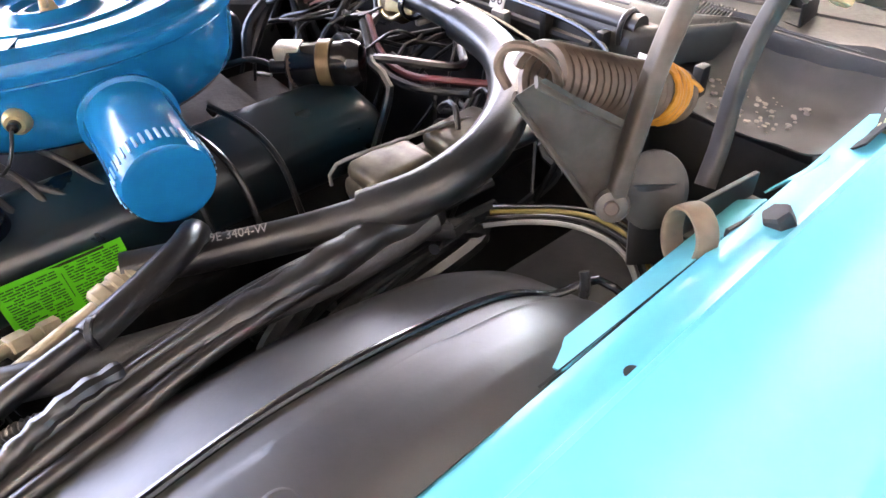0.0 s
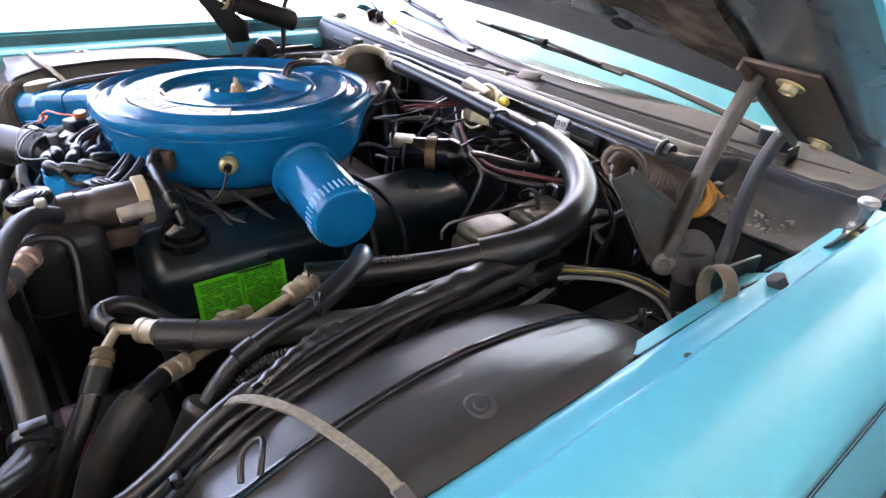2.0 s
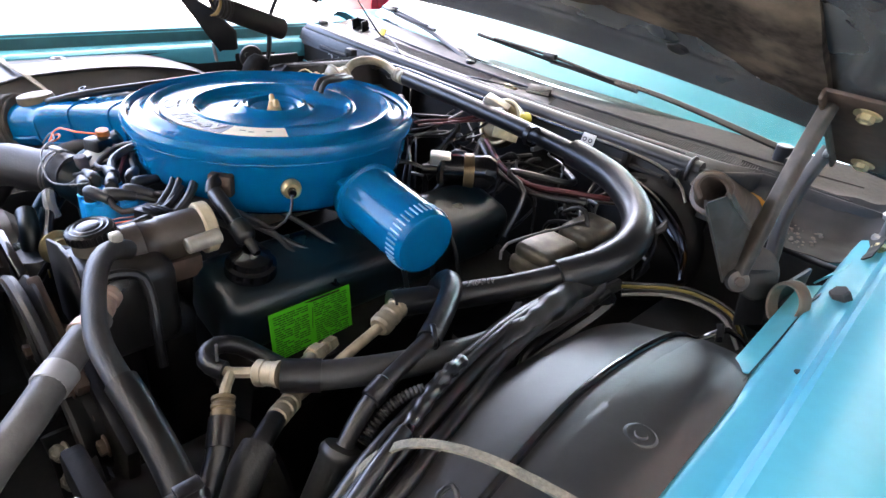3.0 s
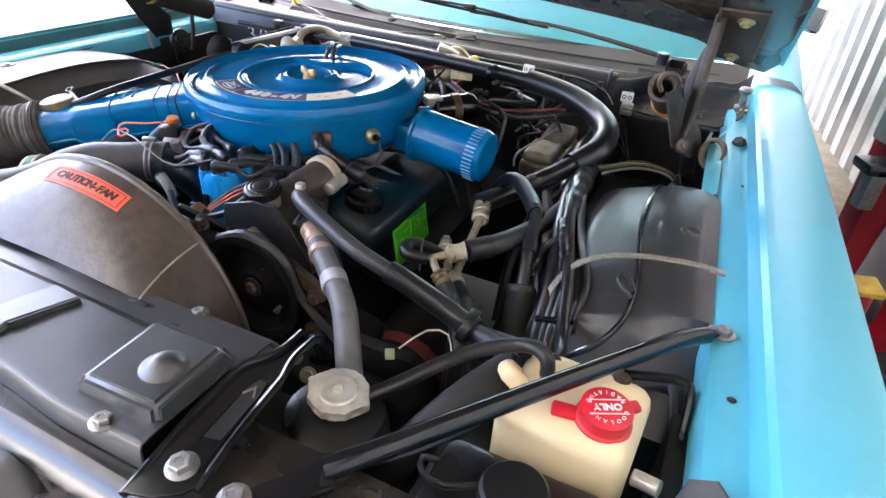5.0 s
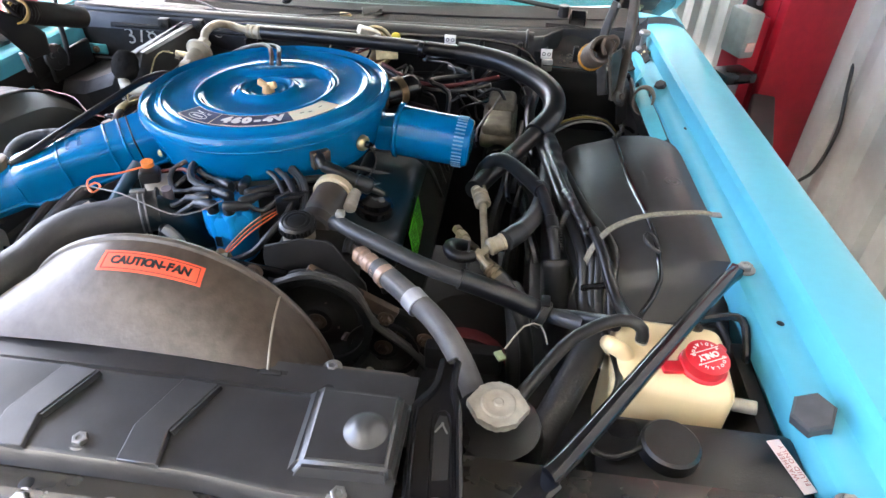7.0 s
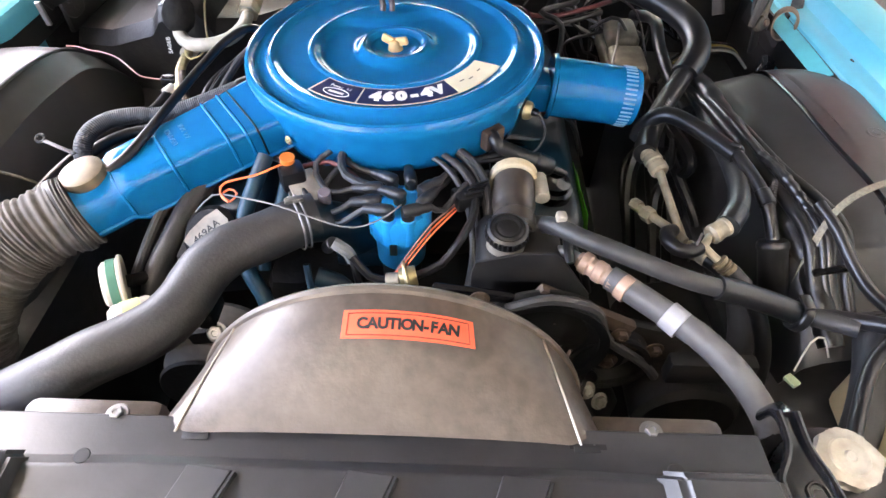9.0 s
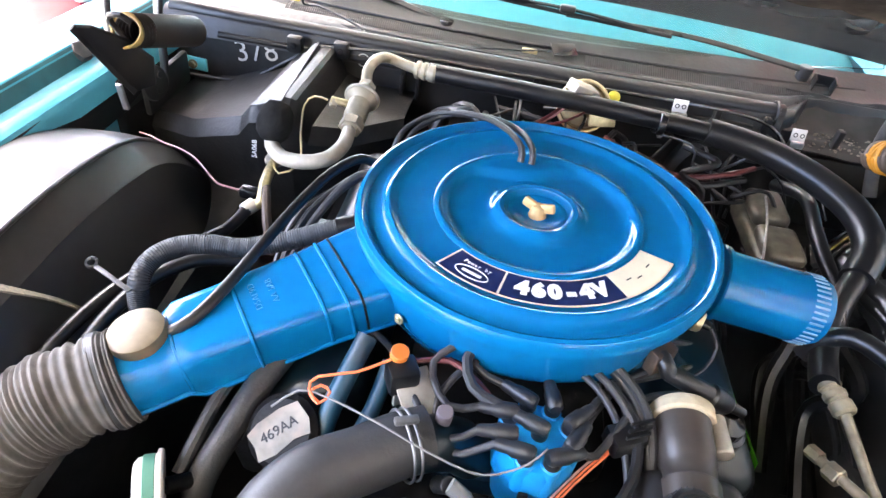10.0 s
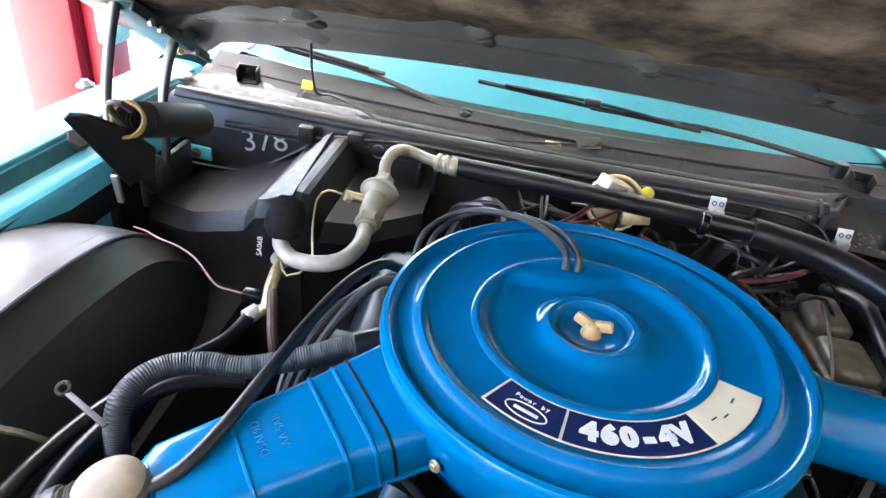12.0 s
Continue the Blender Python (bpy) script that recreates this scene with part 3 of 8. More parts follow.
def cowl_skin(u, v):
    x = (u - 0.5) * 1.42
    k = v * 6
    bow = 0.06 * (x / 0.7) ** 2
    y = lerp_table([(0, 0.495), (1, 0.50), (2, 0.515), (3, 0.54), (4, 0.56), (5, 0.60), (6, 0.66)], k) + bow * v
    corner = max(0, min(1, (x - 0.455) / 0.075))
    corner = corner * corner * (3 - 2 * corner)
    y = y * (1 - corner) + max(y, 0.598 + 0.003 * k) * corner
    z = lerp_table([(0, 0.905), (0.6, 0.928), (1, 0.940), (1.4, 0.946), (1.8, 0.9465), (2.2, 0.942), (2.6, 0.937), (3, 0.938), (3.4, 0.945), (3.8, 0.949), (4.2, 0.946), (4.6, 0.941), (5, 0.944), (6, 0.972)], k) + 0.0012 * noise.noise(Vector((x * 14, k * 1.5, 2)))
    return x, y, z


cowl = part("cowl", sheet(lambda u, v: cowl_skin(u, v), 60, 40, 0.002), COWLM, car, "dusty black cowl top below the windshield", 30)
part("cowl_seal", tube([(x / 20, 0.516 + 0.010 * (x / 14) ** 2, 0.942) for x in range(-14, 10)], 0.0145, 14), SEALBLK, cowl, "rounded satin black lip along the cowl")
part("seal_cap", tube([(0.436, 0.500, 0.925), (0.4355, 0.4995, 0.942), (0.435, 0.507, 0.955), (0.4345, 0.522, 0.9585), (0.434, 0.533, 0.950)], 0.0035, 8), RUBBER, cowl, "black hook over the lip")


def sealer(u, v):
    """Dusty sealer smeared over the cowl's right end, ragged at its edges; its pale tone includes side light."""
    x, k = -0.705 + 0.37 * u, 2.2 + 2.9 * v
    p = cowl_skin(x / 1.42 + 0.5, k / 6)
    edge = min(1, (1 - u) * 5 + 0.6 * noise.noise(Vector((x * 20, k * 2, 7))), v * 7 + 0.5 * noise.noise(Vector((x * 30, 0, 5))), (1 - v) * 6 + 0.5 * noise.noise(Vector((x * 25, 9, 5))))
    return p[0], p[1], p[2] + 0.0035 * edge - 0.0005 + 0.002 * noise.noise(Vector((x * 45, k * 4, 1)))


part("sealer", sheet(sealer, 70, 30, 0.0008), SEALER, cowl, "dusty grey sealer, paler for painted side light")
slats = bmesh.new()
for side in (-1, 1):
    for k in range(100):
        x = side * (0.09 + k * 0.0042)
        y = 0.585 + 0.03 * (x / 0.7) ** 2
        box((x, y, 0.9455), (0.0016, 0.038, 0.003), 0, Matrix.Rotation(radians(20), 4, "X"), bm=slats)
tagged(part("air_grille", slats, INK, cowl, "fine black air intake slats"), kind="stuff")


def ws(u, v):
    x = (u - 0.5) * 1.45
    y = 0.635 + 0.14 * (x / 0.72) ** 2 + v * 0.95
    z = 0.968 + 0.63 * v - 0.02 * v * v
    return x, y, z


wsh = part("windshield", sheet(ws, 24, 10, 0.005), glass, car, "raked windshield glass")
wsh.visible_shadow = False
part("dashboard", sheet(lambda u, v: ((u - 0.5) * 1.4, 0.66 + 0.13 * ((u - 0.5) * 2) ** 2 + v * 0.6, 0.955 + 0.05 * v - 0.03 * (1 - v) ** 3), 20, 10, 0.02), DASH, car, "turquoise padded dash top")
part("cabin", box((0, 2.1, 0.75), (1.4, 1.6, 0.5), 0.08), DASH, car, "turquoise seats and cabin trim")
part("roof", sheet(lambda u, v: ((u - 0.5) * 1.3, 1.55 + v * 1.7, 1.58 + 0.03 * math.sin(v * 3) - 0.08 * (abs(u - 0.5) * 2) ** 3), 12, 8, 0.03), CYAN, car, "turquoise roof")


def wiper(pivot, joint, tip, tail):
    t = thing("windshield_wiper", pivot, "black windshield wiper resting on the glass", "wiper", "windshield wipers")
    part("wiper_arm", tube([pivot, Vector(pivot).lerp(Vector(joint), 0.5) + Vector((0, 0, 0.012)), joint], lambda k: 0.007 - 0.003 * k, 8, flat=0.6), PLASTIC, t)
    b = part("blade", tube([tip, Vector(tip).lerp(Vector(tail), 0.5), tail], 0.0045, 6), RUBBER, t)
    part("spine", tube([Vector(tip).lerp(Vector(tail), 0.12) + Vector((0, -0.002, 0.004)), Vector(joint) + Vector((0, -0.002, 0.012)), Vector(tip).lerp(Vector(tail), 0.88) + Vector((0, -0.002, 0.004))], 0.0035, 6), PLASTIC, t)
    part("joint", box(Vector(joint) + Vector((0, -0.004, 0.012)), (0.03, 0.014, 0.014), 0.003), PLASTIC, t)
    part("pivot_cap", cyl(Vector(pivot) - Vector((0, 0, 0.025)), Vector(pivot) + Vector((0, 0, 0.008)), 0.014, 16), PLASTIC, t)
    return t


wiper((0.52, 0.665, 0.975), (0.036, 0.634, 1.012), (-0.175, 0.634, 1.025), (0.242, 0.640, 1.003))
wiper((-0.19, 0.64, 0.955), (-0.574, 0.722, 0.995), (-0.64, 0.735, 1.0), (-0.357, 0.672, 0.996))

# ---- the hood, propped open ----
HY, HZ, HS = 0.50, 1.008, math.tan(radians(31))
hood = thing("hood", (0, HY, HZ), "turquoise hood standing open, underside dark with a felt liner", "hood")


def hood_pt(x, q, lift):
    """A point of the hood: q metres from its rear edge towards its nose, lift above its lower face."""
    a = math.atan(HS)
    y, z = q * math.cos(a), q * math.sin(a)
    crown = 0.09 * (1 - (x / 0.76) ** 2)
    h = lift + crown
    return x, HY - y - math.sin(a) * h + 0.05 * (x / 0.72) ** 2, HZ + z + math.cos(a) * h


part("outer_skin", sheet(lambda u, v: hood_pt((u - 0.5) * 1.525, v * 1.42, 0.045 - 0.03 * (abs(u - 0.5) * 2) ** 8), 32, 20, 0.002), CYAN, hood, "turquoise outer skin")


def hood_inner(u, v):
    x, q = (u - 0.5) * 1.515, v * 1.40
    e = max(0, abs(x) - 0.60)
    rib = 0.02 * math.exp(-((q - 0.07) / 0.03) ** 2) - 0.035 * max(0, min(1, e / 0.05)) * max(0, min(1, (0.752 - abs(x)) / 0.012))
    return hood_pt(x, q, 0.02 + rib)


part("inner_frame", sheet(hood_inner, 60, 50, 0.002), HOODIN, hood, "dark grey-teal pressed inner frame")


def felt(u, v):
    x = (u - 0.5) * 1.25
    side = max(0, min(1, (abs(x) - 0.42) / 0.16))
    q = 0.215 - 0.055 * side * side * (3 - 2 * side) + 0.016 * noise.noise(Vector((u * 14, 0, 4))) * (1 - v) + 0.006 * noise.noise(Vector((u * 60, 0, 9))) * (1 - v) + v * 1.10
    b = noise.noise(Vector((x * 9, q * 9, 0))) * 0.012 + noise.noise(Vector((x * 31, q * 31, 3))) * 0.004
    return hood_pt(x, q, -0.010 + b + 0.014 * max(0, 1 - v * 14))


part("liner", sheet(felt, 120, 90, 0.012), LINER, hood, "brown-black felt sound liner, frayed", 60)


for x, q, r in ((-0.40, 0.12, 0.011), (0.06, 0.10, 0.011), (-0.16, 0.13, 0.008), (0.42, 0.12, 0.011)):
    P0, P1, P2 = (Vector(hood_pt(x + dx, q + dq, 0.0)) for dx, dq in ((0, 0), (0.01, 0), (0, 0.01)))
    nn = (P1 - P0).cross(P2 - P0).normalized()
    nn = -nn if nn.z > 0 else nn
    lift = 0.02 + 0.02 * math.exp(-((q - 0.07) / 0.03) ** 2)
    part("hole", lathe([(0, 0.0), (r, 0.0), (r * 1.15, 0.0006), (r * 1.5, -0.003)], 20, axis(Vector(hood_pt(x, q, lift)) + nn * 0.0025, nn)), INK, hood)
    part("pressing", lathe([(0, 0.007), (0.010, 0.0065), (0.016, 0.004), (0.022, 0.001), (0.027, -0.002)], 24, axis(Vector(hood_pt(x - 0.012, q + 0.032, 0.02)), nn)), HOODIN, hood, "raised pressing in the frame")


# ---- hood hinges ----
def coil(a, b, r, wire, turns, seg=20):
    """A close-wound spring from a to b."""
    at, h = axis(a, Vector(b) - Vector(a)), (Vector(b) - Vector(a)).length
    return tube([at @ Vector((r * math.cos(2 * math.pi * k / seg), r * math.sin(2 * math.pi * k / seg), h * k / (turns * seg))) for k in range(turns * seg + 1)], wire, 6, raw=True)


def cord_band(a, b, r, where, turns=5, spread=0.0016):
    """Cord wound round a spring, where metres from a."""
    at = axis(a, Vector(b) - Vector(a))
    return tube([at @ Vector(((r + 0.0012 * math.sin(k * 0.9)) * math.cos(2 * math.pi * k / 20), (r + 0.0012 * math.sin(k * 0.9)) * math.sin(2 * math.pi * k / 20), where + spread * k / 20 * (1 if k % 40 < 20 else 0.7) + 0.002 * math.sin(k * 0.31))) for k in range(turns * 20 + 1)], 0.0022, 6, raw=True)


def slab_of(P, off):
    """A plate with corners P, thickened by off."""
    bm = bmesh.new()
    lo = [bm.verts.new(p) for p in P]
    hi = [bm.verts.new(Vector(p) + Vector(off)) for p in P]
    bm.faces.new(lo)
    bm.faces.new(hi[::-1])
    for k in range(len(P)):
        bm.faces.new((lo[k], lo[(k + 1) % len(P)], hi[(k + 1) % len(P)], hi[k]))
    bmesh.ops.recalc_face_normals(bm, faces=bm.faces[:])
    bmesh.ops.bevel(bm, geom=bm.edges[:], offset=0.0008, segments=1, affect="EDGES")
    return bm


BAR_EDGE = [tuple(math.copysign(abs(f(2 * math.pi * (k + 0.5) / 16)) ** 0.55, f(2 * math.pi * (k + 0.5) / 16)) for f in (math.cos, math.sin)) for k in range(16)]


def bar(pts, w, th, wide=(1, 0, 0)):
    """A flat steel bar along pts, w wide along the direction wide, th thick."""
    P = spline(pts, 0.008)
    bm = bmesh.new()
    rows = []
    for i, p in enumerate(P):
        t = (P[min(i + 1, len(P) - 1)] - P[max(0, i - 1)]).normalized()
        s = Vector(wide)
        s = (s - t * s.dot(t)).normalized()
        n = t.cross(s)
        ww = w(i / (len(P) - 1)) if callable(w) else w
        rows.append([bm.verts.new(p + s * a * ww / 2 + n * b * th / 2) for a, b in BAR_EDGE])
    for a, b in zip(rows, rows[1:]):
        for k in range(16):
            bm.faces.new((a[k], a[(k + 1) % 16], b[(k + 1) % 16], b[k]))
    bm.faces.new(rows[0])
    bm.faces.new(rows[-1][::-1])
    return bm


HA = math.atan(HS)


def hood_bracket(t, s, m):
    """The channel bolted under the hood, to which both arms are riveted."""
    V = lambda x, y, z: Vector((s * x, y, z))  # noqa: E731
    b = part("hood_bracket", box(V(0.664, 0.405, 1.088), (0.080, 0.235, 0.005), 0.002, Matrix.Rotation(-HA, 4, "X")), m, t, "bracket bolted to the hood")
    part("bracket_flange", box(V(0.626, 0.402, 1.083), (0.005, 0.235, 0.014), 0.002, Matrix.Rotation(-HA, 4, "X")), m, b)
    d = (0, -math.sin(HA), -math.cos(HA))
    bolt(t, V(0.67, 0.327, 1.129), d, 0.009, 0.0145, BRASS)
    bolt(t, V(0.663, 0.476, 1.040), d, 0.009, 0.0145, BRASS)
    for y, z in ((0.337, 1.115), (0.360, 1.100), (0.455, 1.045)):
        part("rivet", cyl(V(0.626, y, z), V(0.6195, y, z), 0.0058, 12, 0.35), STEEL, t)


def hinge_left(steel, spring, band):
    t = thing("hood_spring_hinge", (0.64, 0.36, 0.86), "sprung grey-brown steel hood hinge with two arms", "hood hinge", "hood hinges")
    a, b = Vector((0.574, 0.224, 1.024)), Vector((0.574, 0.408, 0.943))
    part("spring", coil(a, b, 0.0215, 0.0046, 21), spring, t, "coil spring")
    part("end_loop", tube([(0.575, 0.193, 1.026), (0.568, 0.190, 1.040), (0.573, 0.193, 1.054), (0.587, 0.202, 1.055), (0.597, 0.213, 1.043), (0.594, 0.224, 1.024)], 0.0036, 10, 0.004), spring, t, "hooked end of the spring")
    part("band", cord_band(a, b, 0.0258, 0.152, 8, 0.0042), band, t, "yellow cord wound round the spring end")
    part("cord_end", tube([(0.580, 0.398, 0.966), (0.590, 0.408, 0.962), (0.598, 0.412, 0.955)], 0.0026, 6), band, t, "loose end of the cord")
    # pressed lever, a shallow channel from the spring's mouth down to the pivot
    P = [Vector(p) for p in ((0.584, 0.190, 1.024), (0.605, 0.189, 1.042), (0.608, 0.215, 1.022), (0.613, 0.273, 0.982), (0.617, 0.262, 0.925), (0.611, 0.256, 0.914))]
    lv = part("lever", slab_of(P, (0.003, 0.006, 0.002)), steel, t)
    part("flange", bar([P[0], P[0].lerp(P[5], 0.5), P[5]], 0.010, 0.003, (0.3, -1, 0.2)), steel, lv, "turned edge of the lever")
    part("flange", bar([P[1], P[2], P[3]], 0.009, 0.003, (0.3, -1, 0.2)), steel, lv, "turned edge of the lever")
    part("front_arm", bar([(0.622, 0.268, 0.908), (0.622, 0.270, 0.935), (0.626, 0.277, 0.985), (0.628, 0.286, 1.03), (0.629, 0.308, 1.08), (0.630, 0.337, 1.132)], lambda k: 0.027 - 0.008 * min(1, k * 2.0), 0.0145, (0.75, -0.5, 0)), steel, t)
    part("rear_arm", bar([(0.618, 0.425, 0.855), (0.612, 0.445, 0.890), (0.604, 0.462, 0.935), (0.605, 0.469, 0.98), (0.613, 0.473, 1.02), (0.620, 0.476, 1.046)], lambda k: 0.023 - 0.004 * k, 0.014, (0.75, -0.5, 0)), HINGEBROWN, t)
    part("base_plate", lathe([(0, 0.007), (0.028, 0.007), (0.033, 0.004), (0.034, 0), (0, 0)], 28, axis((0.634, 0.304, 0.917), (0.70, -0.60, 0.40)) @ Matrix.Diagonal((0.85, 1.0, 1, 1))), HINGEBROWN, t, "rounded dusty base plate")
    part("base_foot", bar([(0.636, 0.304, 0.925), (0.642, 0.300, 0.89), (0.648, 0.298, 0.85)], 0.040, 0.007, (0.6, 0.75, 0)), HINGEDARK, t)
    part("arm_boss", lathe([(0, 0.008), (0.007, 0.008), (0.0125, 0.006), (0.0145, 0.0), (0, 0)], 20, axis((0.626, 0.262, 0.918), (0.55, -0.75, 0.35))), HINGE, t, "worn round pivot boss")
    part("rivet", cyl((0.630, 0.256, 0.921), (0.633, 0.252, 0.923), 0.0062, 14, 0.4), BROWNMETAL, t, "rusty rivet head")
    # tan pivot channel, open towards the front
    ring_at = axis((0.682, 0.288, 0.908), (0.35, 1.0, -0.03))
    loop = [ring_at @ Vector((0.020 * math.cos(w), 0.024 * math.sin(w) * (1.25 if math.sin(w) < 0 else 1), 0)) for w in [2 * math.pi * k / 28 for k in range(29)]]
    pc = part("pivot_channel", bar(loop, 0.020, 0.005, (0.35, 1.0, -0.03)), TANSTEEL, t, "tan pressed pivot channel")
    part("side_wall", slab_of([(0.662, 0.300, 0.914), (0.668, 0.405, 0.908), (0.668, 0.405, 0.880), (0.662, 0.300, 0.885)], (0.005, 0, 0)), HINGEDARK, pc)
    part("side_wall", slab_of([(0.697, 0.312, 0.910), (0.706, 0.405, 0.906), (0.706, 0.405, 0.880), (0.697, 0.312, 0.885)], (0.004, 0, 0)), HINGEDARK, pc)
    part("floor_wall", slab_of([(0.664, 0.305, 0.884), (0.699, 0.312, 0.884), (0.706, 0.405, 0.880), (0.668, 0.405, 0.880)], (0, 0, 0.004)), HINGEBROWN, pc)
    hood_bracket(t, 1, BROWNMETAL)
    return t


def hinge_right(steel, spring, band):
    t = thing("hood_spring_hinge", (-0.64, 0.36, 0.86), "sprung black steel hood hinge with two arms", "hood hinge", "hood hinges")
    V = lambda x, y, z: Vector((-x, y, z))  # noqa: E731
    part("front_arm", bar([V(0.622, 0.225, 0.94), V(0.628, 0.222, 1.0), V(0.632, 0.228, 1.04), V(0.632, 0.249, 1.098), V(0.632, 0.275, 1.15)], 0.020, 0.010, (0.7, -0.6, 0)), steel, t)
    part("rear_arm", bar([V(0.642, 0.352, 0.86), V(0.64, 0.365, 0.905), V(0.64, 0.372, 0.985), V(0.64, 0.398, 1.04), V(0.64, 0.436, 1.08)], 0.022, 0.010, (0.7, -0.6, 0)), steel, t)
    a, b = V(0.594, 0.212, 1.024), V(0.581, 0.372, 0.968)
    part("spring", coil(a, b, 0.0205, 0.0040, 21), spring, t, "coil spring")
    part("sleeve", lathe([(0.0225, 0.03), (0.0245, 0.03), (0.0245, 0.165), (0.0225, 0.165), (0.0225, 0.03)], 24, axis(a, b - a)), spring, t, "greasy dark sleeve round the spring")
    part("band", cord_band(a, b, 0.0225, -0.006, 4), band, t, "ochre cord wound round the spring end")
    P = [V(0.622, 0.137, 1.05), V(0.606, 0.150, 1.047), V(0.590, 0.20, 1.012), V(0.585, 0.245, 0.968), V(0.592, 0.250, 0.925), V(0.612, 0.225, 0.921)]
    lv = part("lever", slab_of(P, (-0.003, 0.008, 0.002)), steel, t)
    part("flange", bar([P[0], P[0].lerp(P[5], 0.5), P[5]], 0.010, 0.003, (0.3, 1, 0.2)), steel, lv, "turned edge of the lever")
    part("hook", tube([V(0.578, 0.195, 1.045), V(0.585, 0.188, 1.055), V(0.602, 0.19, 1.052), V(0.610, 0.203, 1.035), V(0.60, 0.212, 1.012)], 0.0042, 8), spring, t)
    part("foot_strip", box(V(0.628, 0.215, 0.915), (0.010, 0.006, 0.045), 0.002, Matrix.Rotation(radians(8), 4, "X")), STEEL, t, "pale worn strip")
    part("pivot_plate", box(V(0.650, 0.38, 0.862), (0.012, 0.15, 0.06), 0.005), HINGEDARK, t)
    pp = part("pivot_plate", lathe([(0, 0.008), (0.022, 0.008), (0.028, 0.005), (0.030, 0), (0, 0)], 28, axis(V(0.634, 0.312, 0.893), V(-1, -0.2, 0.15))), steel, t, "rounded pivot plate")
    for dy, dz in ((-0.013, 0.008), (0.011, 0.011), (0.0, -0.012)):
        part("rivet", cyl(V(0.634, 0.312 + dy, 0.893 + dz), V(0.624, 0.310 + dy, 0.8945 + dz), 0.006, 12), HINGEDARK, pp)
    part("side_lug", box(V(0.650, 0.487, 0.853), (0.052, 0.006, 0.026), 0.004, Matrix.Rotation(radians(-6), 4, "Z")), CYAN_DULL, t, "turquoise overspray lug with a bolt")
    bolt(t, V(0.652, 0.482, 0.853), (0.1, -1, 0.1), 0.006, 0.009, CREAMCAP)
    hood_bracket(t, -1, HINGEDARK)
    return t


HINGEBROWN = mat("dusty_dark_hinge_steel", (0.028, 0.024, 0.020), 0.55, 0.1, 0.3, 60, bump=0.25, alt=(0.055, 0.046, 0.037), alt_amt=0.6, alt_scale=18)
TANSTEEL = mat("tan_primed_steel", (0.17, 0.125, 0.085), 0.55, 0.1, 0.2, 60, bump=0.2, alt=(0.09, 0.065, 0.045), alt_amt=0.6, alt_scale=20)
hinge_left(HINGE, SPRINGM, CORD)
hinge_right(HINGEDARK, mat("dark_brown_spring", (0.016, 0.0105, 0.007), 0.6, 0.1), mat("ochre_cord", (0.27, 0.17, 0.045), 0.6))

# ---- radiator support and front panels ----
sup = part("radiator_support", sheet(lambda u, v: ((u - 0.5) * 1.46, -0.60 - v * 0.118, lerp_table([(0, 0.86), (0.08, 0.912), (0.5, 0.915), (0.9, 0.912), (1, 0.86)], v)), 30, 20, 0.003), SUPPORT, car, "dusty black radiator support")
part("front_face", box((0, -0.70, 0.62), (1.40, 0.03, 0.50), 0.004), SUPPORT, sup)

shield = thing("radiator_sight_shield", (0.02, -0.62, 0.91), "black pressed steel cover over the radiator", "cover panel")


def shield_top(u, v):
    x = -0.355 + u * 0.705
    front = -0.680 - 0.008 * max(0, min(1, (abs(x - 0.01) - 0.17) / 0.08))
    y = -0.536 + (front + 0.536) * v
    z = lerp_table([(0, 0.922), (0.03, 0.931), (0.28, 0.9335), (0.36, 0.943), (0.94, 0.942), (0.985, 0.9415), (0.992, 0.938), (1, 0.918)], v)
    return x, y, z + 0.0008 * math.sin(x * 23) * math.sin(v * 9)


part("cover", sheet(shield_top, 60, 120, 0.002), SHIELDM, shield)


def solid(lo, hi, bevel=0.0):
    """Closed block between a lower and an upper ring of points."""
    bm = bmesh.new()
    A, B = [bm.verts.new(p) for p in lo], [bm.verts.new(p) for p in hi]
    bm.faces.new(A[::-1])
    bm.faces.new(B)
    for k in range(len(A)):
        bm.faces.new((A[k], A[(k + 1) % len(A)], B[(k + 1) % len(A)], B[k]))
    bmesh.ops.recalc_face_normals(bm, faces=bm.faces[:])
    if bevel:
        bmesh.ops.bevel(bm, geom=[e for e in bm.edges if max(e.verts[0].co.z, e.verts[1].co.z) > hi[0][2] - 1e-5], offset=bevel, segments=3, affect="EDGES")
    return bm


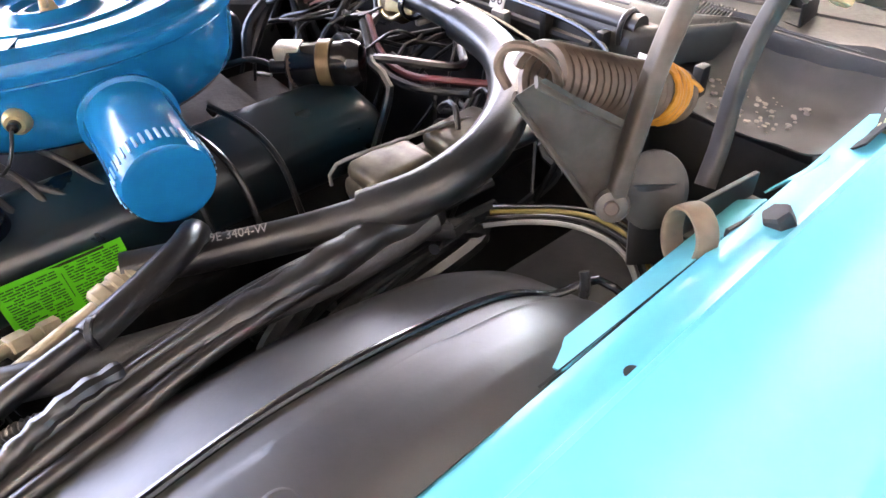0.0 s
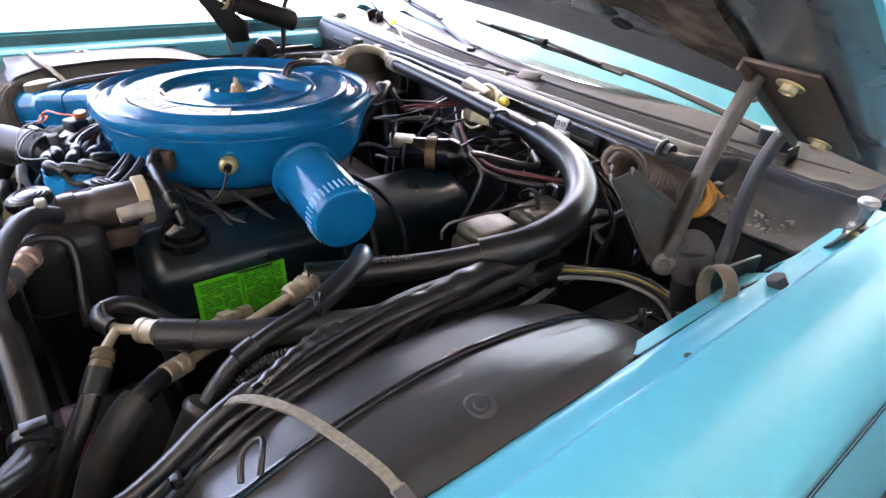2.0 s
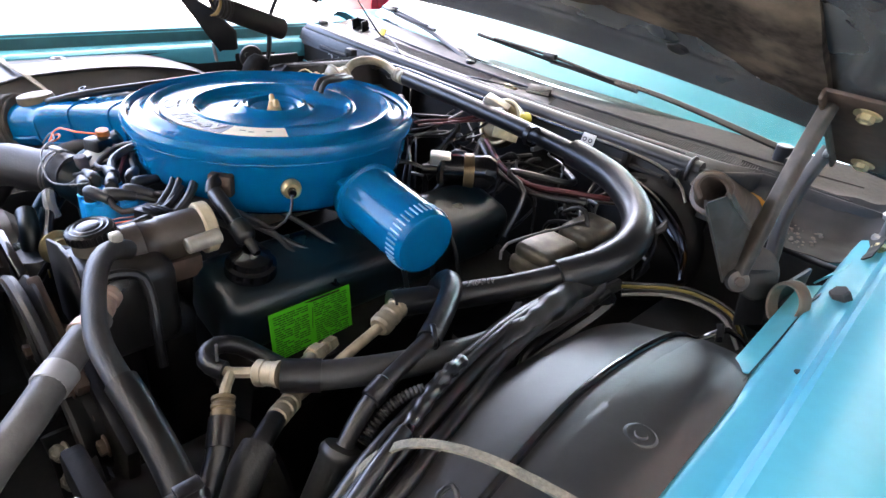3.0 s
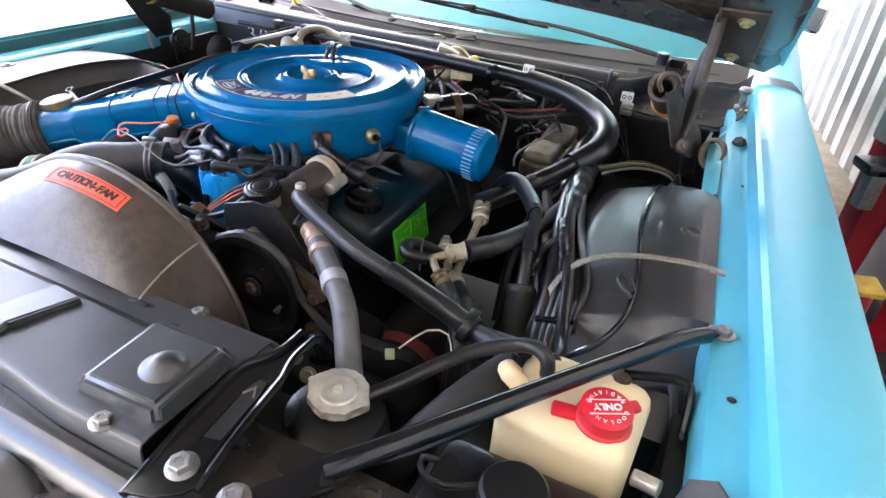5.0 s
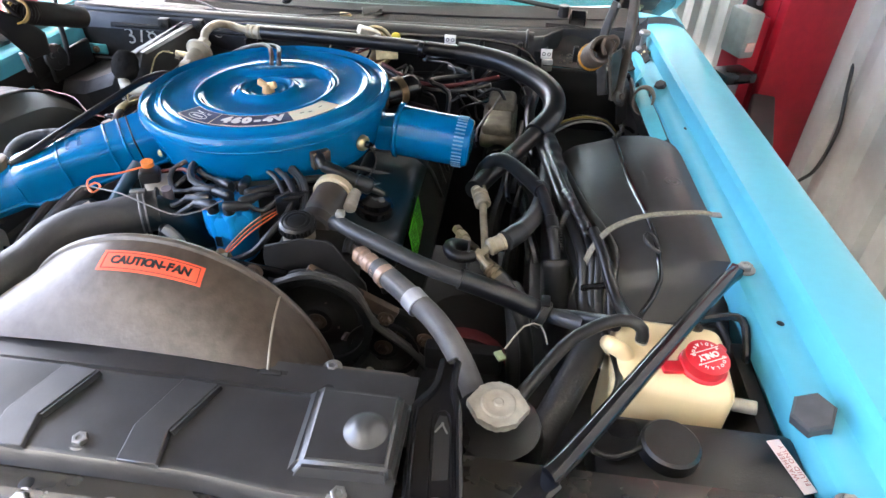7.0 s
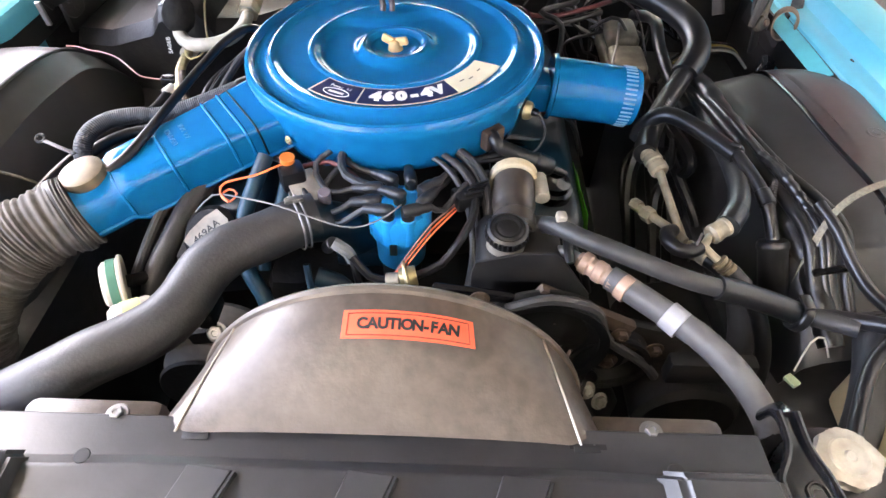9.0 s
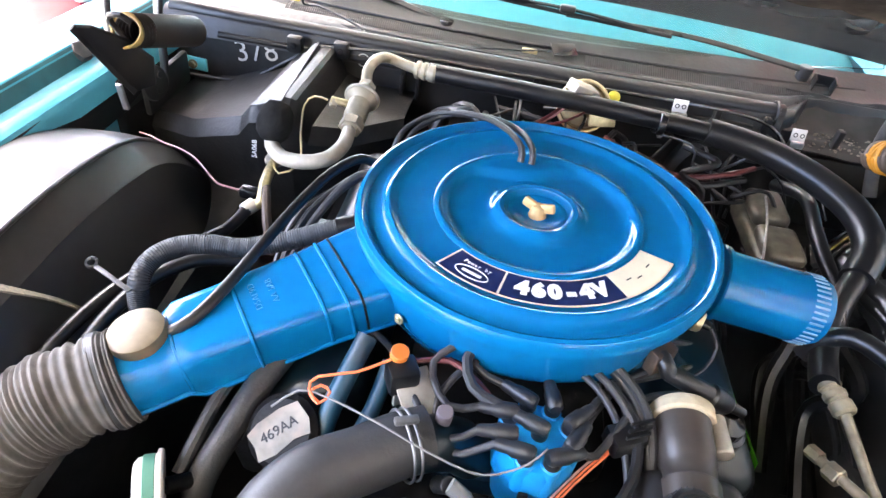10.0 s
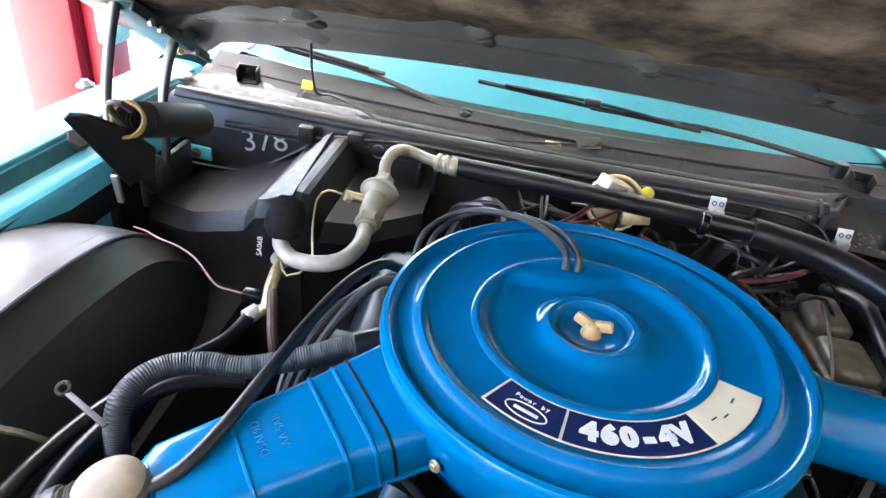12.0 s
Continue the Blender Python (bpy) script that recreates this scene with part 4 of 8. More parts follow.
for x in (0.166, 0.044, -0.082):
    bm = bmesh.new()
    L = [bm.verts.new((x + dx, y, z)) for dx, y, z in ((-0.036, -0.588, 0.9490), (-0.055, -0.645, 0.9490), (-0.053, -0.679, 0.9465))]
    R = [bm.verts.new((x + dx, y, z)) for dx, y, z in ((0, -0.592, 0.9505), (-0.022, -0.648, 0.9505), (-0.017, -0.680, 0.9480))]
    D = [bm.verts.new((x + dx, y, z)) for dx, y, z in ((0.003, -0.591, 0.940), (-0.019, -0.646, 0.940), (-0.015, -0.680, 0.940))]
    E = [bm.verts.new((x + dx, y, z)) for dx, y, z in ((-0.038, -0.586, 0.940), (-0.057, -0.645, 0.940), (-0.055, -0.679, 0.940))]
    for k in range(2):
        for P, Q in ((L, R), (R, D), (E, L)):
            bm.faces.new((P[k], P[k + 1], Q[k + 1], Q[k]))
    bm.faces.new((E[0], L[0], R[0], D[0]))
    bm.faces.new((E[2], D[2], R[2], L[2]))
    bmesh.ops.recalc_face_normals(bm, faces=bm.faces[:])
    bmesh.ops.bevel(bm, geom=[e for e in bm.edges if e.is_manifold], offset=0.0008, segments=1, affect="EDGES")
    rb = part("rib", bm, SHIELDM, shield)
    # Black strip: the shade on the rib's right side, put into colour.
    part("shade_strip", solid([(x + 0.0042, -0.593, 0.9425), (x + 0.0012, -0.593, 0.9425), (x - 0.0198, -0.648, 0.9425), (x - 0.0165, -0.648, 0.9425)], [(x + 0.0026, -0.593, 0.9500), (x + 0.0004, -0.593, 0.9500), (x - 0.0206, -0.648, 0.9500), (x - 0.018, -0.648, 0.9500)]), INK, rb, "black strip painted in for the rib's shaded side")
for x, d in ((0.306, 1), (-0.29, -1)):
    b = part("raised_pad", solid([(x - 0.054, -0.577, 0.941), (x + 0.042, -0.577, 0.941), (x + 0.042, -0.669, 0.941), (x - 0.050, -0.672, 0.941)], [(x - 0.041, -0.587, 0.9615), (x + 0.037, -0.587, 0.9615), (x + 0.040, -0.666, 0.9615), (x - 0.037, -0.669, 0.9615)], 0.0055), SHIELDM, shield)
    part("dome", lathe([(0, 0.011), (0.006, 0.0102), (0.011, 0.0075), (0.015, 0.004), (0.0185, 0.001), (0.021, 0)], 32, Matrix.Translation((x + 0.012, -0.630, 0.961))), SHIELDM, b)
for p in ((0.307, -0.683, 0.942), (0.072, -0.665, 0.9425), (-0.02, -0.665, 0.9425), (-0.25, -0.683, 0.942)):
    bolt(shield, p, (0, 0, 1), 0.007, 0.011)
for x in (-0.120, 0.203):
    for dx in (-0.011, 0.0, 0.011):
        part("slot", box((x + dx, -0.555 if x > 0 else -0.562, 0.9326), (0.009, 0.005, 0.002), 0), INK, shield, "punched slot")
for x in (0.26, -0.199):
    bolt(shield, (x, -0.538, 0.93), (0, 0, 1), 0.006, 0.010)

# ---- fan shroud ----
shr = thing("fan_shroud", (0.03, -0.5, 0.6), "dusty grey-brown fan shroud with a warning label", "fan shroud")


def shroud_pt(a, v):
    """a: degrees from straight up; v: 0 at the rear rim, 1 at the radiator."""
    r = 0.20 + 0.02 * v
    x, z = r * math.sin(radians(a)), r * math.cos(radians(a))
    fx, fz = max(-0.225, min(0.225, x * 1.06)), min(z, 0.128 + 0.012 * math.cos(radians(a * 1.4)))
    k = v ** 1.4
    return 0.027 + x * (1 - k) + fx * k, -0.446 - v * 0.108, 0.80 + z * (1 - k) + fz * k


part("shell", sheet(lambda u, v: shroud_pt(115 - 230 * u, v), 60, 12, 0.004), SHROUD, shr)
part("rim", tube([shroud_pt(-115 + 230 * k / 60, 0) for k in range(61)], 0.005, 8), SHROUD, shr)
for a in (-47, 47):
    part("seam", tube([Vector(shroud_pt(a, v / 8)) + Vector((0, 0, 0.0008)) for v in range(9)], 0.0012, 6), CASTING, shr)

# ---- air cleaner ----
ac = thing("air_cleaner", (0, 0.005, 0.86), "bright blue round air cleaner with snorkel and decal", "air cleaner")
LID = Matrix.Translation((0, 0.004, 0.982)) @ Matrix.Rotation(radians(-2.0), 4, "Y")
lid_prof = [(0, 0.003), (0.014, 0.003), (0.022, 0.0045), (0.027, 0.0075), (0.031, 0.0085), (0.034, 0.0075), (0.0365, 0.0085), (0.040, 0.0135), (0.0445, 0.0148), (0.049, 0.0130), (0.053, 0.0085), (0.057, 0.0055), (0.062, 0.0042), (0.068, 0.0038), (0.074, 0.0036), (0.079, 0.0036), (0.084, 0.0036), (0.089, 0.0036), (0.094, 0.0036), (0.099, 0.0038), (0.104, 0.0055), (0.108, 0.0095), (0.111, 0.0138), (0.1145, 0.0152),
            (0.118, 0.0145), (0.1205, 0.0122), (0.125, 0.0118), (0.157, 0.011), (0.163, 0.013), (0.167, 0.0165), (0.170, 0.0175), (0.173, 0.0165), (0.177, 0.012), (0.182, 0.009), (0.190, 0.007), (0.194, 0.008), (0.197, 0.013), (0.201, 0.0155), (0.205, 0.014), (0.208, 0.008), (0.2085, 0.0), (0.207, -0.006), (0.203, -0.008), (0.199, -0.004), (0.195, 0.002), (0.10, -0.005), (0, -0.004)]
lid_bm = lathe(lid_prof, 128, LID)
for vert in lid_bm.verts:
    # flat tongue pressed into the dish, where two small tubes enter
    q = LID.inverted() @ vert.co
    r, turn = math.hypot(q.x, q.y), abs(math.degrees(math.atan2(q.y, q.x)) - 103)
    if 0.055 < r < 0.1125 and turn < 60 and q.z > -0.003:
        inner = 0.076 + 0.028 * (turn / 34) ** 2
        k = max(0, min(1, (r - inner + 0.011) / 0.013))
        vert.co = LID @ Vector((q.x, q.y, max(q.z, 0.0036 + 0.0088 * k * k * (3 - 2 * k))))
lid = part("lid", lid_bm, BLUE, ac)
bowl_prof = [(0.197, 0.0), (0.2015, -0.010), (0.1995, -0.02), (0.193, -0.055), (0.186, -0.075), (0.172, -0.088), (0.14, -0.094), (0.08, -0.095), (0, -0.095)]
bowl = lathe(bowl_prof, 120, LID)
for vert in bowl.verts:
    q = LID.inverted() @ vert.co
    turn = math.degrees(math.atan2(q.y, q.x))
    if q.z < -0.06 and -118 < turn < -62:
        e = min(1, (turn + 118) / 7, (-62 - turn) / 7)
        vert.co = LID @ Vector((q.x, q.y, q.z + (0.022 if q.z < -0.08 else 0.010) * e))
part("bowl", bowl, BLUE, ac)
wing = merge(box(LID @ Vector((-0.010, 0.003, 0.016)), (0.018, 0.007, 0.012), 0.003, Matrix.Rotation(radians(-20), 4, "Z") @ Matrix.Rotation(radians(18), 4, "Y")), box(LID @ Vector((0.010, -0.003, 0.016)), (0.018, 0.007, 0.012), 0.003, Matrix.Rotation(radians(-20), 4, "Z") @ Matrix.Rotation(radians(-18), 4, "Y")))
part("wing_nut", merge(wing, lathe([(0, 0.016), (0.004, 0.016), (0.0075, 0.014), (0.010, 0.004), (0.011, 0.0), (0, 0)], 16, LID @ Matrix.Translation((0, 0, 0.002)))), mat("tan_wing_nut", (0.52, 0.35, 0.16), 0.45, 0.1), ac, "tan plated wing nut")

# silencer can beside the air cleaner
CA, CB = Vector((0.222, 0.008, 0.932)), Vector((0.352, 0.000, 0.921))
cm = axis(CA, CB - CA)
can = part("silencer_can", lathe([(0, 0), (0.046, 0), (0.048, 0.002), (0.048, 0.006), (0.0435, 0.008), (0.043, 0.10), (0.0425, 0.122), (0.040, 0.129), (0.036, 0.131), (0.02, 0.129), (0, 0.129)], 48, cm), BLUE, ac, "bright blue silencer can with a knurled end")
kn = box((0, 0, 0), (0.0026, 0.0022, 0.017), 0.0006, segs=1)
# Pale blue paints the bright glints of the knurls into their colour.
kn = finish("knurl", kn, mat("pale_blue_knurl_glint", (0.16, 0.34, 0.52), 0.3, 0.3))
for k in range(40):
    w = 2 * math.pi * k / 40
    ob = new("knurl", kn)
    ob.parent = can
    ob.matrix_parent_inverse = can.matrix_world.inverted()
    ob.matrix_world = cm @ Matrix.Rotation(w, 4, "Z") @ Matrix.Translation((0, 0.0428, 0.112))
part("neck", box((0.205, 0.006, 0.928), (0.04, 0.06, 0.05), 0.01), BLUE, ac)

# snorkel
S0, S1 = Vector((-0.155, -0.075, 0.935)), Vector((-0.385, -0.248, 0.885))


def snork(u, v):
    w = 2 * math.pi * u
    c = S0.lerp(S1, v)
    d = (S1 - S0).normalized()
    side = d.cross(Vector((0, 0, 1))).normalized()
    up = side.cross(d)
    a, b = lerp_table([(0, 0.062), (0.3, 0.05), (0.75, 0.044), (1, 0.042)], v), lerp_table([(0, 0.030), (0.3, 0.033), (1, 0.037)], v)
    e = 0.36 if v < 0.78 else 0.8
    cx, sx = math.cos(w), math.sin(w)
    return c + side * a * math.copysign(abs(cx) ** e, cx) + up * b * math.copysign(abs(sx) ** e, sx)


bm = bmesh.new()
rings = [[bm.verts.new(snork(k / 40, j / 24)) for k in range(40)] for j in range(25)]
for a, b in zip(rings, rings[1:]):
    for k in range(40):
        bm.faces.new((a[k], a[(k + 1) % 40], b[(k + 1) % 40], b[k]))
bm.faces.new(rings[0][::-1])
bm.faces.new(rings[-1])
sn = part("snorkel", bm, BLUE, ac, "blue sheet metal air snorkel", 40)
for v in (0.22, 0.30, 0.55, 0.78):
    part("bead", tube([Vector(snork(k / 40, v)) for k in range(41)], 0.0022, 6), BLUE, sn)
part("seam", tube([Vector(snork(0.545, j / 24)) for j in range(25)], 0.0032, 8), BLUE, sn, "folded seam along the snorkel's side")
part("joint", tube([Vector(snork(k / 40, 0.17)) for k in range(41)], 0.0013, 6), GRIME, sn, "dark joint round the snorkel")
up = (S1 - S0).normalized().cross(Vector((0, 0, 1))).normalized().cross((S1 - S0).normalized())
cp = Vector((-0.360, -0.222, 0.905)) + up * 0.008
part("vacuum_motor", lathe([(0, 0.026), (0.022, 0.026), (0.0265, 0.024), (0.0275, 0.018), (0.027, 0.004), (0.029, 0.002), (0.029, 0), (0, 0)], 32, axis(cp, up)), CREAMCAP, sn, "gold zinc vacuum motor cap")

# flexible grey intake hose on the snorkel's end
duct = [S1 + Vector((0.012, 0.009, 0.002)), S1 + Vector((-0.045, -0.035, -0.012)), S1 + Vector((-0.10, -0.085, -0.055)), S1 + Vector((-0.125, -0.125, -0.13)), S1 + Vector((-0.13, -0.15, -0.2))]
idu = thing("intake_duct", (-0.5, -0.35, 0.75), "pleated grey fabric intake duct on the snorkel", "duct")
part("fabric_tube", tube(duct, lambda k: 0.046 + 0.0013 * math.sin(k * 330 + 5 * math.sin(k * 27)) + 0.0015 * math.sin(k * 143 + 3 * math.sin(k * 19)) + 0.0014 * math.sin(k * 37), 32, 0.0007, wob=0.004), mat("grey_brown_fabric_duct", (0.088, 0.078, 0.068), 0.85, 0, 0.3, 60, bump=0.4, bump_scale=120), idu)
part("end_band", ring(S1 + Vector((0.002, 0.002, 0.0)), (S1 - S0), 0.0495, 0.045, 0.010, 40), RUBBERDUST, idu, "dark band round the duct end")

# ---- engine core ----
eng = thing("engine", (0, 0.0, 0.3), "dark teal engine block with valve covers", "engine")
part("block", box((0, 0.02, 0.56), (0.34, 0.56, 0.44), 0.03), GRIME, eng, "grimy dark engine block")
part("intake_manifold", box((0, 0.0, 0.80), (0.24, 0.40, 0.06), 0.02), GRIME, eng)
part("carburetor", box((0, 0.0, 0.855), (0.12, 0.14, 0.06), 0.015), CASTING, eng)
for s in (1, -1):
    m = Matrix.Rotation(radians(12 * s), 4, "Y")
    vc = part("valve_cover", box((s * 0.205, 0.035, 0.825), (0.115, 0.50, 0.095), 0.028, m, 4), TEAL, eng, "glossy dark teal valve cover")
    part("cylinder_head", box((s * 0.225, 0.035, 0.745), (0.15, 0.50, 0.09), 0.012, m), GRIME, eng)
part("oil_cap", lathe([(0.0, 0.036), (0.011, 0.036), (0.016, 0.030), (0.024, 0.026), (0.0255, 0.018), (0.030, 0.016), (0.031, 0.004), (0.026, 0.0), (0, 0)], 24, axis((0.215, -0.16, 0.868), (0.15, 0, 1))), GLOSSBLK, eng, "black ribbed oil filler cap")

# ---- radiator, cap, coolant bottle, washer tank ----
rad = thing("radiator", (0, -0.55, 0.45), "black radiator with a silver pressure cap", "radiator")
part("core", box((0.02, -0.575, 0.66), (0.86, 0.05, 0.46), 0.006), BLACKDUST, rad)
part("side_tank", lathe([(0, 0), (0.048, 0), (0.05, 0.003), (0.05, 0.40), (0.045, 0.418), (0.03, 0.424), (0, 0.424)], 32, Matrix.Translation((0.431, -0.556, 0.48))), PLASTIC, rad)
bm = bmesh.new()
prof = []
for k in range(64):
    w = 2 * math.pi * k / 64
    r = 0.0262 + 0.0020 * math.cos(w * 8) + 0.004 * max(0, math.cos(w)) ** 30 + 0.004 * max(0, -math.cos(w)) ** 30
    prof.append((r * math.cos(w), r * math.sin(w)))
capm = axis((0.431, -0.549, 0.910), (0.03, -0.05, 1))
cap = part("pressure_cap", plate(prof, 0.010, capm, 0.002), mat("pale_cap_metal", (0.46, 0.435, 0.38), 0.48, 0.45, 0.2, 60, alt=(0.3, 0.24, 0.17), alt_amt=0.5, alt_scale=40), rad, "silver pressure cap")
part("cap_crown", lathe([(0, 0.0125), (0.004, 0.013), (0.0055, 0.0115), (0.0125, 0.0112), (0.0135, 0.0118), (0.0165, 0.0116), (0.018, 0.0100), (0.018, 0.009)], 32, capm), bpy.data.materials["pale_cap_metal"], cap)

bot = thing("coolant_bottle", (0.62, -0.44, 0.72), "yellowed translucent coolant bottle with a red cap", "coolant bottle")
part("tank", box((0.622, -0.437, 0.82), (0.128, 0.112, 0.175), 0.018, Matrix.Rotation(radians(-3), 4, "Z"), 4), BOTTLE, bot)
wc = axis((0.650, -0.455, 0.903), (0.05, -0.1, 1))
part("filler_cap", lathe([(0, 0.024), (0.0205, 0.024), (0.0235, 0.022), (0.024, 0.010), (0.026, 0.008), (0.0265, 0.004), (0.025, 0.002), (0, 0.002)], 40, wc), RED, bot, "red plastic cap with white lettering")
wt = thing("washer_tank", (0.63, -0.57, 0.7), "black plastic washer tank with a round cap", "washer tank")
part("tank", box((0.633, -0.555, 0.80), (0.21, 0.085, 0.17), 0.012), PLASTIC, wt)
part("cap", lathe([(0, 0.016), (0.026, 0.016), (0.029, 0.013), (0.030, 0.0), (0, 0)], 40, Matrix.Translation((0.603, -0.555, 0.885))), PLASTIC, wt)

# ---- the large hoses ----
def hose(name, pts, r, m, label, category="hose", **kw):
    return solo(name, tube(pts, r, kw.pop("seg", 14), **kw), m, label, category, "hoses")


sh = thing("suction_hose", (0.3, 0.3, 0.85), "thick black refrigerant hose sweeping round the bay", "hose", "hoses")
part("rear_length", tube([(-0.19, 0.425, 0.945), (0.0, 0.41, 0.947), (0.206, 0.393, 0.945), (0.30, 0.387, 0.941)], 0.0155, 18), RUBBER, sh)
part("sleeved_bend", tube([(0.285, 0.389, 0.942), (0.33, 0.383, 0.939), (0.39, 0.362, 0.935), (0.455, 0.31, 0.928), (0.493, 0.245, 0.92), (0.495, 0.18, 0.906), (0.465, 0.125, 0.888)], lambda k: 0.0225, 24), RUBBER, sh, "thick rubber sleeve round the bend")
part("front_length", tube([(0.472, 0.137, 0.892), (0.435, 0.083, 0.875), (0.398, 0.018, 0.866), (0.377, -0.033, 0.867), (0.366, -0.066, 0.869)], 0.0165, 18), RUBBER, sh)
uh = thing("upper_radiator_hose", (-0.25, -0.40, 0.83), "thick black upper radiator hose", "hose", "hoses")
part("body", tube([(-0.078, -0.258, 0.905), (-0.10, -0.270, 0.905), (-0.134, -0.293, 0.903), (-0.166, -0.314, 0.903), (-0.190, -0.343, 0.897), (-0.202, -0.374, 0.888), (-0.217, -0.402, 0.883), (-0.245, -0.427, 0.880), (-0.280, -0.449, 0.878), (-0.32, -0.472, 0.868), (-0.40, -0.505, 0.84), (-0.46, -0.53, 0.80)], 0.0295, 26), RUBBERDUST, uh)
part("end_clamp", ring((-0.40, -0.505, 0.84), (-0.8, -0.33, -0.45), 0.0325, 0.029, 0.012), STEEL, uh, "steel band clamp")
pl = thing("pressure_line_hose", (0.38, -0.45, 0.80), "greyed rubber hose running down beside the radiator cap", "hose", "hoses")
part("hose_body", tube([(0.262, -0.342, 0.907), (0.31, -0.385, 0.905), (0.351, -0.422, 0.90), (0.385, -0.465, 0.885), (0.41, -0.50, 0.85), (0.42, -0.52, 0.78)], 0.0142, 16), mat("bleached_grey_hose", (0.10, 0.097, 0.095), 0.5, 0, 0.2, 60, bump=0.15, bump_scale=300, alt=(0.16, 0.155, 0.15), alt_amt=0.6, alt_scale=14), pl)
part("lower_sleeve", tube([(0.405, -0.494, 0.858), (0.41, -0.50, 0.85), (0.418, -0.516, 0.80), (0.42, -0.52, 0.78)], 0.0155, 16), RUBBER, pl, "black rubber sleeve")
sth = thing("steering_hose", (0.38, -0.35, 0.85), "rubber hose crossing over the front of the engine", "hose", "hoses")
part("hose_body", tube([(0.192, -0.285, 0.930), (0.205, -0.302, 0.942), (0.225, -0.320, 0.946), (0.264, -0.339, 0.944), (0.321, -0.358, 0.933), (0.357, -0.360, 0.921), (0.399, -0.357, 0.906), (0.444, -0.356, 0.888), (0.48, -0.357, 0.873), (0.53, -0.385, 0.885)], 0.0105, 14), RUBBERDUST, sth)
part("outer_sleeve", tube([(0.372, -0.359, 0.916), (0.399, -0.357, 0.906), (0.444, -0.356, 0.888), (0.472, -0.357, 0.876)], 0.0135, 16), RUBBER, sth, "thicker rubber sleeve")
part("clip", box((0.205, -0.298, 0.955), (0.012, 0.012, 0.010), 0.003), CASTING, sth, "small zinc clip")


# ---- small builders ----
def strand(name, pts, r, m, label, category="cable", group="wires and cables", **kw):
    return solo(name, tube(pts, r, kw.pop("seg", 8), **kw), m, label, category, group)


def ferrule(parent, p, q, r, m=None):
    """A crimped hose ferrule with raised bands."""
    p, q = Vector(p), Vector(q)
    h = (q - p).length
    prof = [(0, 0), (r * 0.7, 0), (r * 0.75, h * 0.05), (r, h * 0.08), (r, h * 0.22), (r * 0.86, h * 0.26), (r * 0.86, h * 0.34), (r, h * 0.38), (r, h * 0.52), (r * 0.86, h * 0.56), (r * 0.86, h * 0.64), (r, h * 0.68), (r, h * 0.92), (r * 0.8, h), (0, h)]
    return part("ferrule", lathe(prof, 20, axis(p, q - p)), m or BRASS, parent, "crimped metal ferrule")


def arc_plate(r0, r1, a0, a1, z, thick, m):
    """A flat piece of a ring, angles in degrees."""
    n = 24
    out = [(r1 * math.cos(radians(a0 + (a1 - a0) * k / n)), r1 * math.sin(radians(a0 + (a1 - a0) * k / n))) for k in range(n + 1)]
    out += [(r0 * math.cos(radians(a1 - (a1 - a0) * k / n)), r0 * math.sin(radians(a1 - (a1 - a0) * k / n))) for k in range(n + 1)]
    return plate(out, thick, m @ Matrix.Translation((0, 0, z)))


def arc_words(words, r, mid, size, z, m, step, bold=0.0):
    """Letters along a ring, read from outside it."""
    bm = bmesh.new()
    n = len(words)
    for k, ch in enumerate(words):
        if ch == " ":
            continue
        a = mid + (k - (n - 1) / 2) * step
        at = m @ Matrix.Translation((r * math.cos(radians(a)), r * math.sin(radians(a)), z)) @ Matrix.Rotation(radians(a + 90), 4, "Z")
        merge(bm, text_mesh(ch, size, at, bold=bold))
    return bm


# ---- decal on the air cleaner's lid ----
DZ = 0.0128
part("decal_border", arc_plate(0.1205, 0.1575, -130, -24, DZ, 0.0004, LID), CREAMDECAL, lid, "cream decal border")
part("decal_panel", arc_plate(0.1222, 0.1558, -129, -104.2, DZ + 0.0004, 0.0003, LID), NAVY, lid, "navy decal panel with an oval badge")
part("decal_panel", arc_plate(0.1222, 0.1558, -103.2, -55, DZ + 0.0004, 0.0003, LID), NAVY, lid, "navy decal panel with white figures")
part("decal_panel", arc_plate(0.1222, 0.1558, -54, -25, DZ + 0.0004, 0.0003, LID), CREAMDECAL, lid, "cream decal panel with small print")
part("lettering", arc_words("460-4V", 0.1388, -79, 0.0250, DZ + 0.0009, LID, 6.6, 0.0019), WHITEINK, lid, "white lettering 460-4V")
part("lettering", arc_words("Power by", 0.1315, -116.5, 0.0062, DZ + 0.0009, LID, 1.75), WHITEINK, lid)
om = LID @ Matrix.Rotation(radians(-116.5), 4, "Z") @ Matrix.Translation((0.1435, 0, DZ + 0.0009)) @ Matrix.Rotation(radians(90), 4, "Z")
part("oval_badge", tube([om @ Vector((0.0185 * math.cos(k * math.pi / 16), 0.0075 * math.sin(k * math.pi / 16), 0)) for k in range(33)], 0.0006, 6, raw=True), WHITEINK, lid)
part("badge_bar", box((0, 0, 0), (0.022, 0.0035, 0.0006), 0.0002, om), WHITEINK, lid)
for a, r in ((-47, 0.137), (-42, 0.141), (-33, 0.137)):
    bmk = box((0, 0, 0), (0.007, 0.0013, 0.0004), 0, LID @ Matrix.Rotation(radians(a), 4, "Z") @ Matrix.Translation((r, 0, DZ + 0.0009)) @ Matrix.Rotation(radians(90), 4, "Z"))
    part("print_bar", bmk, INK, lid)
